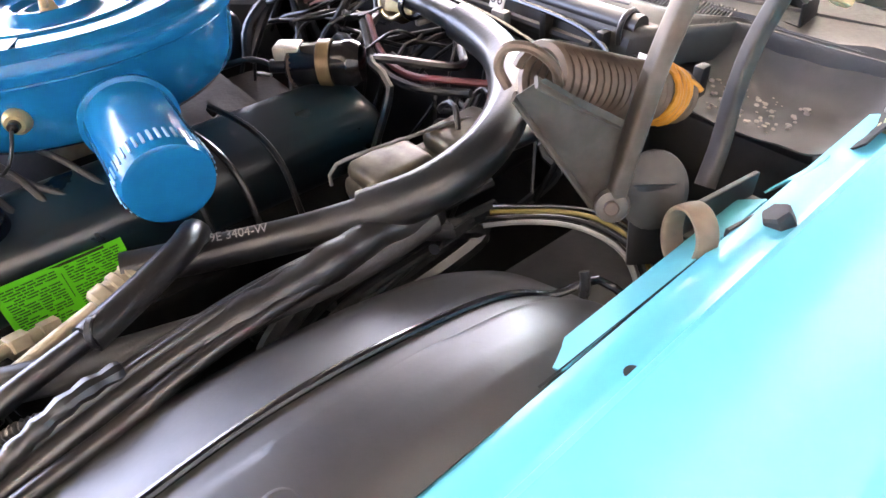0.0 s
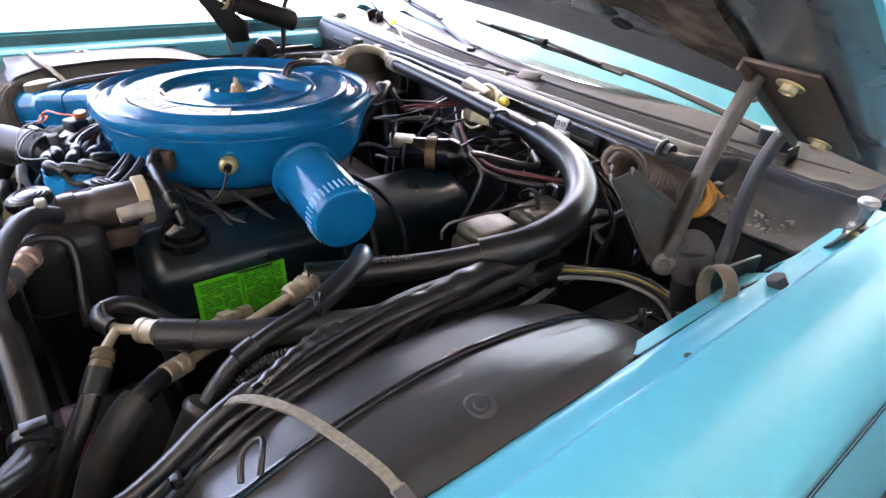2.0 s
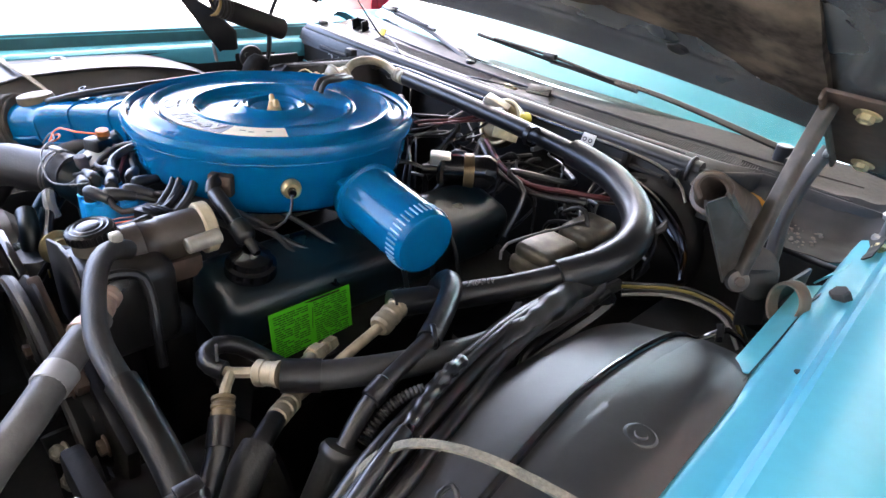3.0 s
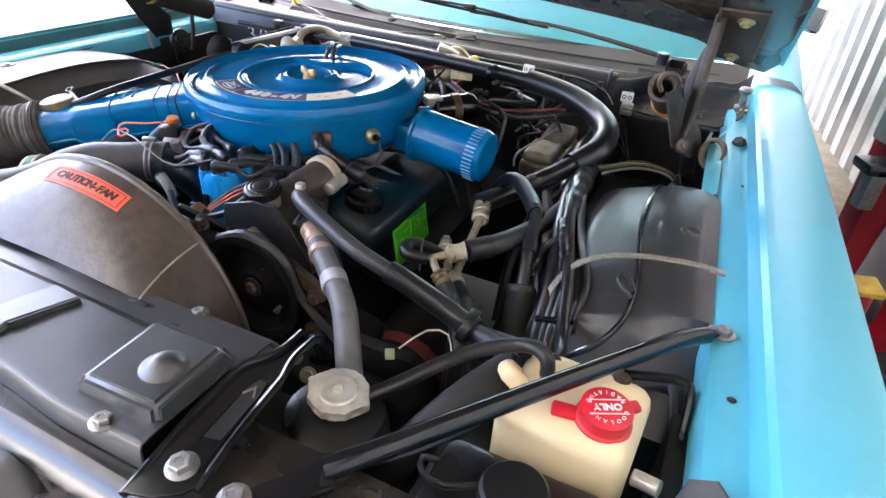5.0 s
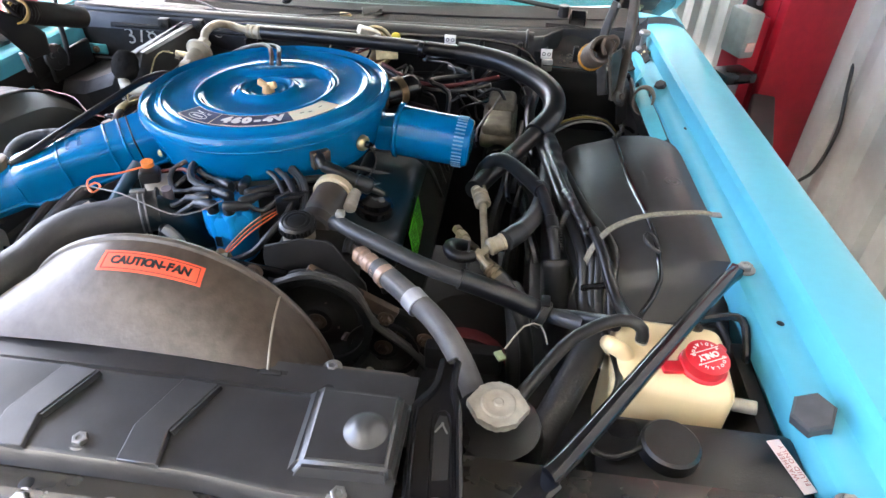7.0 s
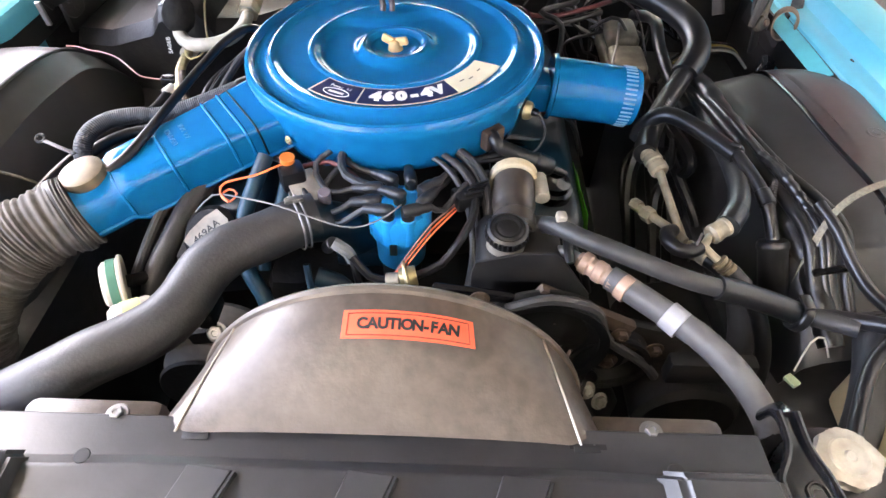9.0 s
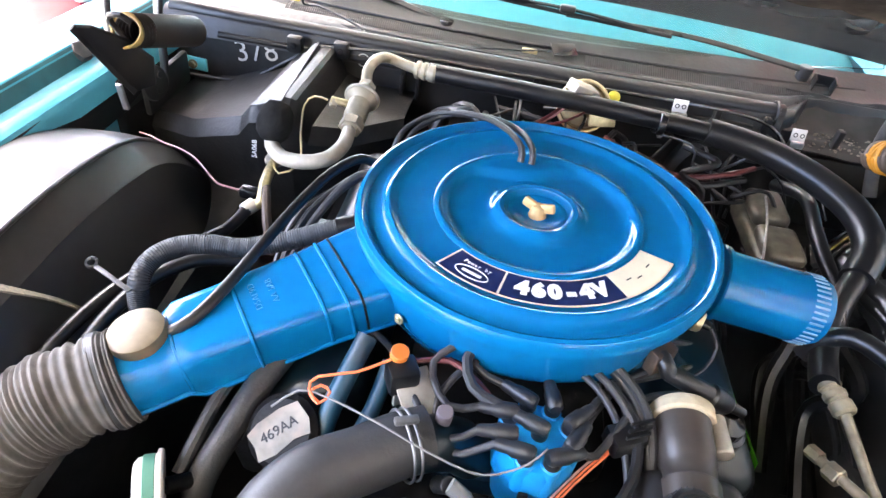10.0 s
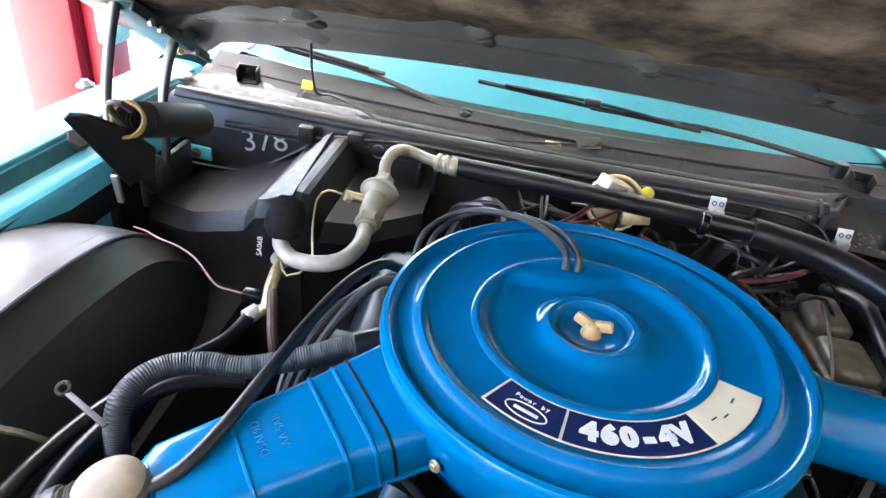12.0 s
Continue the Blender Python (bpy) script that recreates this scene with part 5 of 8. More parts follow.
# two small tubes enter the lid
for dx in (0.0, 0.014):
    strand("vacuum_tube", [(-0.026 + dx, 0.094, 0.997), (-0.028 + dx, 0.105, 1.012), (-0.052 + dx * 1.3, 0.155, 1.008), (-0.09 + dx, 0.20, 0.995), (-0.15 + dx, 0.238, 0.968), (-0.195 + dx, 0.205, 0.945), (-0.205 + dx, 0.17, 0.90)], 0.0042, RUBBERDUST, "thin rubber vacuum tube arching over the lid", "vacuum tube")
# knob, bracket and breather bulb on the bowl's flank
kb = part("sensor_knob", lathe([(0, 0.010), (0.009, 0.010), (0.012, 0.007), (0.013, 0.002), (0.013, 0), (0, 0)], 24, axis((0.181, -0.081, 0.948), (0.9, -0.42, 0.02))), BRASS, ac, "brass temperature sensor")
part("sensor_tip", lathe([(0, 0.018), (0.005, 0.018), (0.006, 0.008), (0, 0.008)], 12, axis((0.181, -0.081, 0.948), (0.9, -0.42, 0.02))), PLASTIC, kb)
strand("sensor_tube", [(0.198, -0.090, 0.947), (0.209, -0.10, 0.93), (0.20, -0.115, 0.91), (0.17, -0.135, 0.905)], 0.0018, RUBBER, "thin black sensor tube")
part("breather_bracket", box((0.134, -0.150, 0.951), (0.03, 0.014, 0.028), 0.003, Matrix.Rotation(radians(40), 4, "Z")), BROWNMETAL, ac)
bh = thing("breather_hose", (0.18, -0.16, 0.90), "ribbed black breather hose from air cleaner to oil cap", "hose", "hoses")
part("elbow", tube([(0.132, -0.152, 0.958), (0.137, -0.162, 0.955), (0.142, -0.166, 0.947)], 0.0085, 12), PLASTIC, bh)
part("bulb", lathe([(0, 0), (0.007, 0), (0.0095, 0.004), (0.0098, 0.055), (0.0125, 0.058), (0.0125, 0.078), (0.010, 0.082), (0.006, 0.084), (0.005, 0.104), (0, 0.104)], 20, axis((0.140, -0.164, 0.949), (0.088, 0.004, -0.042))), PLASTIC, bh)
# rivet at the snorkel's root, text stamped on the snorkel
bolt(ac, (-0.128, -0.148, 0.935), (-0.6, -0.8, 0.05), 0.004, 0.006, BRASS, "rivet")
dn = (S1 - S0).normalized()
sd = dn.cross(Vector((0, 0, 1))).normalized()
upv = sd.cross(dn)
def on_snorkel(v):
    """A frame on the snorkel's upper face, its x axis across."""
    base = S0.lerp(S1, v) + upv * (lerp_table([(0, 0.030), (0.3, 0.033), (1, 0.037)], v) + 0.0006)
    return Matrix.Translation(base) @ Matrix((sd, upv.cross(sd), upv)).transposed().to_4x4()


for words, v in (("D5AF9D", 0.49), ("AA 5AB", 0.43)):
    part("stamping", text_mesh(words, 0.0105, on_snorkel(v), bold=-0.0004), mat("worn_pale_blue_print", (0.07, 0.26, 0.45), 0.5), sn, "white part number " + words)

# ---- caution label on the fan shroud ----
def on_shroud(x, q):
    """x across, q down the shroud's face from its rim."""
    a = math.degrees(math.asin(max(-1, min(1, (x - 0.027) / 0.2))))
    return Vector(shroud_pt(a, q))


def caution(u, v, lift, w, h, cx=0.048, cq=0.31):
    x, q = cx + (u - 0.5) * w, cq + (v - 0.5) * h
    p = on_shroud(x, q)
    n = (on_shroud(x + 0.002, q) - p).cross(on_shroud(x, q + 0.02) - p).normalized()
    if n.z < 0:
        n = -n
    return p + n * lift


part("warning_label", sheet(lambda u, v: caution(u, 1 - v, 0.0012, 0.108, 0.215), 20, 4, 0.0004), ORANGE, shr, "orange warning label reading CAUTION-FAN")
for a, b in (((0.04, 0.12), (0.96, 0.12)), ((0.96, 0.12), (0.96, 0.88)), ((0.96, 0.88), (0.04, 0.88)), ((0.04, 0.88), (0.04, 0.12))):
    part("label_line", tube([caution(a[0] + (b[0] - a[0]) * k / 10, a[1] + (b[1] - a[1]) * k / 10, 0.0014, 0.108, 0.215) for k in range(11)], 0.0004, 4, raw=True), INK, shr)
wb = bmesh.new()
WIDE = {"I": 0.34, "-": 0.48, "T": 0.64, "F": 0.62, "C": 0.72}
run = 0.0
for k, ch in enumerate("CAUTION-FAN"):
    half = WIDE.get(ch, 0.78) / 2
    u = 0.115 + (run + half) * 0.77 / 7.48
    run += 2 * half
    p = caution(u, 0.5, 0.0014, 0.108, 0.215)
    xd = (caution(u + 0.02, 0.5, 0.0014, 0.108, 0.215) - p).normalized()
    yd = (caution(u, 0.4, 0.0014, 0.108, 0.215) - p).normalized()
    zd = xd.cross(yd).normalized()
    yd = zd.cross(xd)
    merge(wb, text_mesh(ch, 0.0134, Matrix.Translation(p) @ Matrix((xd, yd, zd)).transposed().to_4x4(), bold=0.0006))
part("lettering", wb, INK, shr, "black lettering CAUTION-FAN")

# ---- valve cover label ----
p0, p1, pd = Vector((0.2725, -0.172, 0.846)), Vector((0.2675, -0.052, 0.842)), Vector((0.012, 0, -0.075))
vc_l = [o for o in eng.children if o.name.startswith("valve_cover")][0]
gl = part("tune_up_label", sheet(lambda u, v: p0.lerp(p1, u) + pd * (0.04 + 0.96 * v), 8, 4, 0.0006), GREEN, vc_l, "lime green tune-up label with fine black print")
gb = bmesh.new()
random.seed(4)
nrm = (p1 - p0).cross(pd).normalized()
if nrm.x < 0:
    nrm = -nrm
for row in range(21):
    for c0, c1 in ((0.04, 0.46), (0.52, 0.96)):
        u = c0
        while u < c1 - 0.03:
            w = random.uniform(0.03, 0.12)
            if random.random() < 0.9:
                a = p0.lerp(p1, u + min(w, c1 - u) / 2) + pd * (0.125 + row * 0.0405) + nrm * 0.0006
                box(a, (0.0005, (p1 - p0).length * min(w, c1 - u) * 0.85, 0.0015), 0, bm=gb)
            u += w
part("fine_print", gb, GREENINK, gl)
part("label_rule", box(p0.lerp(p1, 0.49) + pd * 0.55 + nrm * 0.0006, (0.0005, 0.0008, 0.060), 0), GREENINK, gl)
part("label_heading", box(p0.lerp(p1, 0.5) + pd * 0.075 + nrm * 0.0006, (0.0005, 0.085, 0.003), 0), INK, gl)

# ---- distributor ----
D = Vector((0.022, -0.242, 0.880))
ds = thing("distributor", (0.022, -0.25, 0.78), "blue distributor cap with black spark plug leads", "distributor")
part("cap", lathe([(0, -0.054), (0.028, -0.054), (0.031, -0.050), (0.0325, -0.012), (0.038, -0.004), (0.039, 0.026), (0.036, 0.034), (0.02, 0.038), (0, 0.038)], 36, Matrix.Translation(D)), BLUECAP, ds, "bright blue plastic cap")
part("window_clip", box(D + Vector((-0.006, -0.0405, -0.004)), (0.009, 0.004, 0.016), 0.001), PLASTIC, ds)
part("shaft", cyl(D - Vector((0, 0, 0.09)), D, 0.026, 20), GRIME, ds)
def plug_boot(q, out, drop=0.0):
    """A right-angled rubber boot on a tower at q; gives the point where its lead begins."""
    o = Vector((math.cos(radians(out)), math.sin(radians(out)), -drop))
    part("boot", lathe([(0, 0.017), (0.006, 0.017), (0.0076, 0.014), (0.0081, 0.005), (0.0076, 0.0), (0, 0)], 16, Matrix.Translation(q)), BOOTGREY, ds, "dark grey rubber boot")
    hi = q + Vector((0, 0, 0.014))
    part("boot_leg", lathe([(0, -0.008), (0.0055, -0.007), (0.0076, -0.004), (0.0080, 0.002), (0.0078, 0.013), (0.0064, 0.017), (0.0061, 0.025), (0.0050, 0.030), (0, 0.030)], 16, axis(hi, o)), BOOTGREY, ds, "dark grey boot leg")
    return hi + o * 0.028


# each row: direction of the boot, then the lead's way onward
LEADS = [(48, [(0.085, -0.185, 0.925), (0.125, -0.145, 0.915), (0.17, -0.11, 0.895), (0.22, -0.09, 0.86)]),
         (100, [(0.03, -0.165, 0.925), (0.08, -0.125, 0.92), (0.16, -0.07, 0.895), (0.23, -0.03, 0.86)]),
         (150, [(-0.045, -0.19, 0.935), (-0.03, -0.155, 0.945), (0.05, -0.15, 0.945), (0.108, -0.185, 0.93), (0.128, -0.25, 0.90), (0.12, -0.30, 0.85)]),
         (178, [(-0.065, -0.232, 0.922), (-0.085, -0.195, 0.935), (-0.04, -0.165, 0.948), (0.04, -0.162, 0.948), (0.10, -0.20, 0.93), (0.118, -0.26, 0.895), (0.11, -0.31, 0.84)]),
         (182, [(-0.06, -0.262, 0.915), (-0.09, -0.24, 0.92), (-0.115, -0.19, 0.915), (-0.16, -0.13, 0.89), (-0.22, -0.09, 0.85)]),
         (170, [(-0.055, -0.268, 0.905), (-0.075, -0.225, 0.918), (-0.03, -0.175, 0.94), (0.05, -0.175, 0.94), (0.095, -0.215, 0.922), (0.112, -0.275, 0.88), (0.105, -0.315, 0.83)]),
         (25, [(0.075, -0.25, 0.915), (0.10, -0.215, 0.925), (0.13, -0.17, 0.91), (0.19, -0.13, 0.88), (0.235, -0.12, 0.85)]),
         (60, [(0.075, -0.205, 0.918), (0.105, -0.165, 0.918), (0.16, -0.12, 0.895), (0.225, -0.06, 0.86)])]
for k, (out, way) in enumerate(LEADS):
    w = 2 * math.pi * (k + 0.5) / 8
    p = D + Vector((0.0305 * math.cos(w), 0.0305 * math.sin(w), -0.002))
    part("flute", cyl(p, p + Vector((0, 0, 0.041)), 0.0095, 14), BLUECAP, ds)
    e = plug_boot(p + Vector((0, 0, 0.038)), out, 0.10)
    strand("spark_lead", [e] + way, 0.0038, WIREDARK if k % 3 else RUBBERDUST, "grey-black spark plug lead", "spark plug lead", "spark plug leads", seg=10)
e = plug_boot(D + Vector((0, 0, 0.036)), 160)
strand("coil_lead", [e, (-0.045, -0.215, 0.935), (-0.05, -0.178, 0.946), (0.0, -0.150, 0.952), (0.07, -0.155, 0.947), (0.118, -0.19, 0.93), (0.13, -0.24, 0.905), (0.118, -0.29, 0.865), (0.10, -0.315, 0.82)], 0.0054, WIREDARK, "thick coil lead looping under the air cleaner")
for k, m in enumerate((WIREPINK, WIREORANGE, WIREORANGE)):
    strand("distributor_wire", [(0.092 + 0.002 * k, -0.232, 0.912 - 0.003 * k), (0.06, -0.262 - 0.003 * k, 0.90 - 0.006 * k), (0.03, -0.292 - 0.004 * k, 0.872 - 0.004 * k), (0.018, -0.296, 0.850)], 0.0012, m, "thin coloured distributor wire", "wire", seg=6)
cn = thing("wire_connector", (0.1, -0.226, 0.905), "dark grey plug connector with wires", "connector")
part("plug", box((0.103, -0.226, 0.915), (0.034, 0.026, 0.022), 0.004, Matrix.Rotation(radians(25), 4, "Z")), PLASTIC, cn)
for k in range(3):
    part("rib", box((0.112 + 0.003 * k, -0.221 - 0.008 + 0.008 * k, 0.9275), (0.026, 0.003, 0.004), 0.001, Matrix.Rotation(radians(25), 4, "Z")), PLASTIC, cn)

# ---- round fuel valve ahead of the distributor, with its small hoses ----
fv = thing("vacuum_valve", (0.038, -0.318, 0.86), "round brass-edged vacuum valve with rubber hoses", "valve")
part("disc", lathe([(0, -0.008), (0.012, -0.008), (0.013, -0.003), (0.020, -0.002), (0.021, 0), (0.020, 0.002), (0.013, 0.003), (0.012, 0.012), (0, 0.012)], 28, axis((0.034, -0.318, 0.868), (0.95, 0.2, 0.15))), BRASS, fv)
part("body", cyl((0.026, -0.32, 0.866), (0.010, -0.320, 0.864), 0.009, 14), CASTING, fv)
part("drip_tag", box((0.040, -0.334, 0.838), (0.003, 0.002, 0.012), 0.001), WIREYEL, fv, "yellow tag")
strand("vacuum_hose", [(0.046, -0.316, 0.870), (0.075, -0.305, 0.880), (0.10, -0.28, 0.905), (0.112, -0.25, 0.915), (0.11, -0.21, 0.925), (0.085, -0.18, 0.935)], 0.0052, RUBBER, "small black rubber vacuum hose", "hose", "hoses")
strand("vacuum_hose", [(0.010, -0.320, 0.864), (-0.01, -0.316, 0.866), (-0.03, -0.305, 0.884), (-0.042, -0.30, 0.892)], 0.0052, RUBBER, "small black rubber vacuum hose", "hose", "hoses")
strand("vacuum_hose", [(0.034, -0.322, 0.858), (0.030, -0.338, 0.836), (0.010, -0.342, 0.815), (-0.014, -0.332, 0.830), (-0.03, -0.305, 0.88)], 0.0048, RUBBER, "rubber vacuum hose hanging in a loop", "hose", "hoses")
part("elbow", tube([(-0.032, -0.300, 0.876), (-0.036, -0.302, 0.892), (-0.052, -0.298, 0.902)], 0.0075, 10), WIREGREY, fv, "grey hose elbow")
part("nipple", cyl((-0.052, -0.298, 0.902), (-0.062, -0.290, 0.885), 0.008, 12), PLASTIC, fv)

# ---- thermostat neck, hose clamp, teal pipes, front of the block ----
th = thing("thermostat_housing", (-0.07, -0.25, 0.80), "dark teal thermostat housing", "thermostat housing")
part("neck", tube([(-0.03, -0.22, 0.83), (-0.05, -0.24, 0.875), (-0.075, -0.26, 0.90), (-0.092, -0.27, 0.905)], 0.026, 18), TEAL, th)
part("base", box((-0.03, -0.22, 0.82), (0.07, 0.06, 0.03), 0.008), TEAL, th)
cl = thing("hose_clamp", (-0.095, -0.272, 0.87), "twin-wire hose clamp on the upper radiator hose", "hose clamp")
for off in (0.0, 0.007):
    c = Vector((-0.092, -0.268, 0.906)) + Vector((-0.75, -0.45, 0.05)).normalized() * off
    part("wire_loop", ring(c, (-0.75, -0.45, 0.05), 0.0335, 0.0312, 0.0025), STEEL, cl)
part("screw", box((-0.098, -0.268, 0.940), (0.022, 0.008, 0.006), 0.002, Matrix.Rotation(radians(20), 4, "Z")), STEEL, cl)
strand("coolant_pipe", [(-0.155, -0.17, 0.925), (-0.167, -0.205, 0.902), (-0.177, -0.24, 0.876), (-0.178, -0.268, 0.85), (-0.165, -0.290, 0.832), (-0.150, -0.306, 0.816), (-0.134, -0.326, 0.792), (-0.112, -0.345, 0.765)], 0.0105, TEALPIPE, "worn teal coolant pipe", "pipe", "pipes", seg=12)
strand("coolant_pipe", [(-0.128, -0.18, 0.905), (-0.136, -0.216, 0.877), (-0.148, -0.256, 0.857), (-0.15, -0.28, 0.83)], 0.0085, TEALPIPE, "worn teal coolant pipe", "pipe", "pipes", seg=12)
strand("dipstick_tube", [(-0.088, -0.30, 0.865), (-0.085, -0.31, 0.84), (-0.08, -0.32, 0.79)], 0.0045, TEALPIPE, "thin teal dipstick tube", "pipe", "pipes")
pc = thing("pipe_clamp", (-0.118, -0.322, 0.77), "teal bolted clamp at the pipe's end", "clamp")
part("band", ring((-0.134, -0.326, 0.792), (0.45, -0.5, -0.7), 0.0145, 0.0108, 0.010), TEALPIPE, pc)
bolt(pc, (-0.119, -0.338, 0.797), (0.5, -0.6, 0.2), 0.005, 0.007, TEALPIPE)
wp = thing("water_pump", (-0.02, -0.32, 0.68), "greasy teal and rust water pump housing", "water pump")
part("housing", lathe([(0, 0.09), (0.024, 0.09), (0.03, 0.08), (0.032, 0.04), (0.045, 0.02), (0.05, 0), (0, 0)], 24, Matrix.Translation((-0.015, -0.335, 0.75))), TEAL, wp)
part("inlet", tube([(-0.07, -0.325, 0.872), (-0.055, -0.327, 0.868), (-0.04, -0.33, 0.86), (-0.03, -0.335, 0.83)], 0.012, 14), TEAL, wp)
part("timing_cover", box((0, -0.30, 0.66), (0.26, 0.08, 0.28), 0.03), GRIME, wp)

# ---- solenoid bracket with the orange cap, sticker canister ----
so = thing("vacuum_solenoid", (-0.085, -0.235, 0.87), "black solenoid with an orange cap on a zinc bracket", "solenoid")
part("bracket", box((-0.088, -0.236, 0.917), (0.036, 0.074, 0.003), 0.001, Matrix.Rotation(radians(32), 4, "Z") @ Matrix.Rotation(radians(22), 4, "X")), CASTING, so, "zinc bracket")
part("coil_body", box((-0.112, -0.212, 0.928), (0.03, 0.028, 0.03), 0.005, Matrix.Rotation(radians(25), 4, "Z")), PLASTIC, so)
part("orange_cap", cyl((-0.118, -0.202, 0.942), (-0.117, -0.203, 0.951), 0.009, 20), ORANGEPL, so, "orange plastic cap")
part("bracket_tab", box((-0.108, -0.222, 0.915), (0.020, 0.004, 0.03), 0.001, Matrix.Rotation(radians(32), 4, "Z")), CASTING, so, "upturned zinc tab")
part("plunger", cyl((-0.068, -0.245, 0.90), (-0.066, -0.25, 0.938), 0.0078, 14), mat("mauve_grey_boot", (0.12, 0.10, 0.11), 0.6), so)
strand("solenoid_wire", [(-0.119, -0.205, 0.944), (-0.152, -0.228, 0.941), (-0.185, -0.239, 0.938), (-0.191, -0.248, 0.930), (-0.179, -0.255, 0.922), (-0.172, -0.246, 0.928), (-0.182, -0.242, 0.930), (-0.190, -0.250, 0.926), (-0.180, -0.257, 0.923)], 0.0014, WIREORANGE, "orange wire curling by the snorkel", "wire", seg=6)
strand("solenoid_wire", [(-0.224, -0.257, 0.905), (-0.200, -0.250, 0.927), (-0.173, -0.252, 0.928), (-0.118, -0.277, 0.9395), (-0.085, -0.290, 0.939), (-0.04, -0.298, 0.929), (-0.015, -0.295, 0.928), (0.011, -0.283, 0.934), (0.026, -0.268, 0.938)], 0.0011, WIREPALE, "grey wire crossing in front of the distributor", "wire", seg=6)
strand("solenoid_wire", [(-0.105, -0.195, 0.93), (-0.07, -0.19, 0.935), (-0.04, -0.205, 0.93), (-0.02, -0.22, 0.92)], 0.003, WIRERED, "dark red wire by the solenoid", "wire", seg=6)
sc = thing("vacuum_canister", (-0.205, -0.255, 0.80), "canister with a printed paper sticker", "canister")
part("drum", lathe([(0, 0.05), (0.03, 0.05), (0.036, 0.045), (0.037, 0.0), (0, 0)], 28, axis((-0.205, -0.235, 0.835), (-0.2, -0.5, 0.75))), GRIME, sc)
sm = axis((-0.205, -0.235, 0.835), (-0.2, -0.5, 0.75)) @ Matrix.Translation((0, 0, 0.0505))
part("sticker", plate([(-0.030, -0.016), (-0.012, -0.018), (0.010, -0.014), (0.026, -0.017), (0.031, -0.004), (0.027, 0.016), (0.008, 0.019), (-0.018, 0.017), (-0.031, 0.012), (-0.028, -0.002)], 0.0006, sm @ Matrix.Rotation(radians(58), 4, "Z")), PAPER, sc, "stained paper sticker")
part("lettering", text_mesh("469AA", 0.014, sm @ Matrix.Rotation(radians(58), 4, "Z") @ Matrix.Translation((0, 0.001, 0.001))), INK, sc)

# ---- gauge-like caps beside the upper hose ----
gc = thing("pressure_switch", (-0.325, -0.31, 0.82), "white round switch with a green printed band", "switch")
gm = axis((-0.303, -0.322, 0.848), (-0.88, -0.42, 0.12)) @ Matrix.Scale(0.9, 4)
part("drum", lathe([(0, 0), (0.036, 0), (0.0375, 0.002), (0.0375, 0.005), (0.033, 0.007), (0.031, 0.024), (0.026, 0.028), (0, 0.028)], 32, gm), FOIL, gc)
part("band", ring((gm @ Vector((0, 0, 0.008))), (-0.88, -0.42, 0.12), 0.0302, 0.028, 0.010), mat("green_printed_band", (0.08, 0.22, 0.15), 0.5), gc, "green printed band")
part("stem", cyl((-0.303, -0.322, 0.848), (-0.278, -0.302, 0.838), 0.008, 12), GRIME, gc)
gd = thing("receiver_can", (-0.29, -0.38, 0.78), "white can with a pale yellow printed sticker", "can")
part("drum", lathe([(0, 0), (0.028, 0), (0.03, 0.004), (0.03, 0.04), (0.024, 0.047), (0.012, 0.05), (0, 0.05)], 28, axis((-0.255, -0.365, 0.835), (-0.65, -0.45, 0.1))), FOIL, gd)
part("sticker", ring((-0.265, -0.372, 0.8365), (-0.65, -0.45, 0.1), 0.0308, 0.0295, 0.02), mat("pale_yellow_paper", (0.6, 0.58, 0.25), 0.6), gd, "pale yellow sticker")
ip = thing("fuel_line", (-0.24, -0.26, 0.85), "dull pipe running down beside the snorkel", "pipe", "pipes")
part("pipe", tube([(-0.272, -0.195, 0.885), (-0.286, -0.230, 0.873), (-0.294, -0.268, 0.857), (-0.300, -0.304, 0.840)], 0.007, 10), RUBBERDUST, ip)
part("sleeve", tube([(-0.235, -0.17, 0.89), (-0.254, -0.218, 0.875), (-0.268, -0.265, 0.856), (-0.279, -0.302, 0.837), (-0.285, -0.33, 0.80)], 0.014, 12), RUBBERDUST, ip, "thick rubber sleeve")

# ---- power steering reservoir, belt pulleys, compressor ----
ps = thing("steering_reservoir", (0.15, -0.30, 0.78), "black power steering reservoir with a ribbed cap", "reservoir")
part("tank", box((0.165, -0.292, 0.86), (0.10, 0.10, 0.11), 0.02, None, 4), TANKGREY, ps)
part("neck", cyl((0.147, -0.303, 0.90), (0.147, -0.305, 0.932), 0.022, 24), CASTING, ps)
capm2 = axis((0.147, -0.305, 0.932), (0, -0.15, 1))
pcap = part("cap", lathe([(0, 0.013), (0.010, 0.0135), (0.012, 0.0125), (0.015, 0.0135), (0.018, 0.012), (0.020, 0.0125), (0.0235, 0.010), (0.0245, 0.0), (0, 0)], 40, capm2), PLASTIC, ps, "dark ribbed cap")
rb = bmesh.new()
for k in range(28):
    box((0, 0, 0), (0.002, 0.002, 0.008), 0.0004, capm2 @ Matrix.Rotation(2 * math.pi * k / 28, 4, "Z") @ Matrix.Translation((0.0243, 0, 0.005)), 1, rb)
part("grip_ribs", rb, PLASTIC, pcap)
bmp = plate([(0.108, 0.0), (0.112, 0.018), (0.16, 0.034), (0.196, 0.036), (0.205, 0.03), (0.245, -0.03), (0.25, -0.075), (0.11, -0.08)], 0.004, Matrix(((1, 0, 0, 0), (0, 0, -1, -0.338), (0, 1, 0, 0.905), (0, 0, 0, 1))), 0.001)
part("mount_plate", bmp, TANKGREY, ps, "smooth black mounting plate")
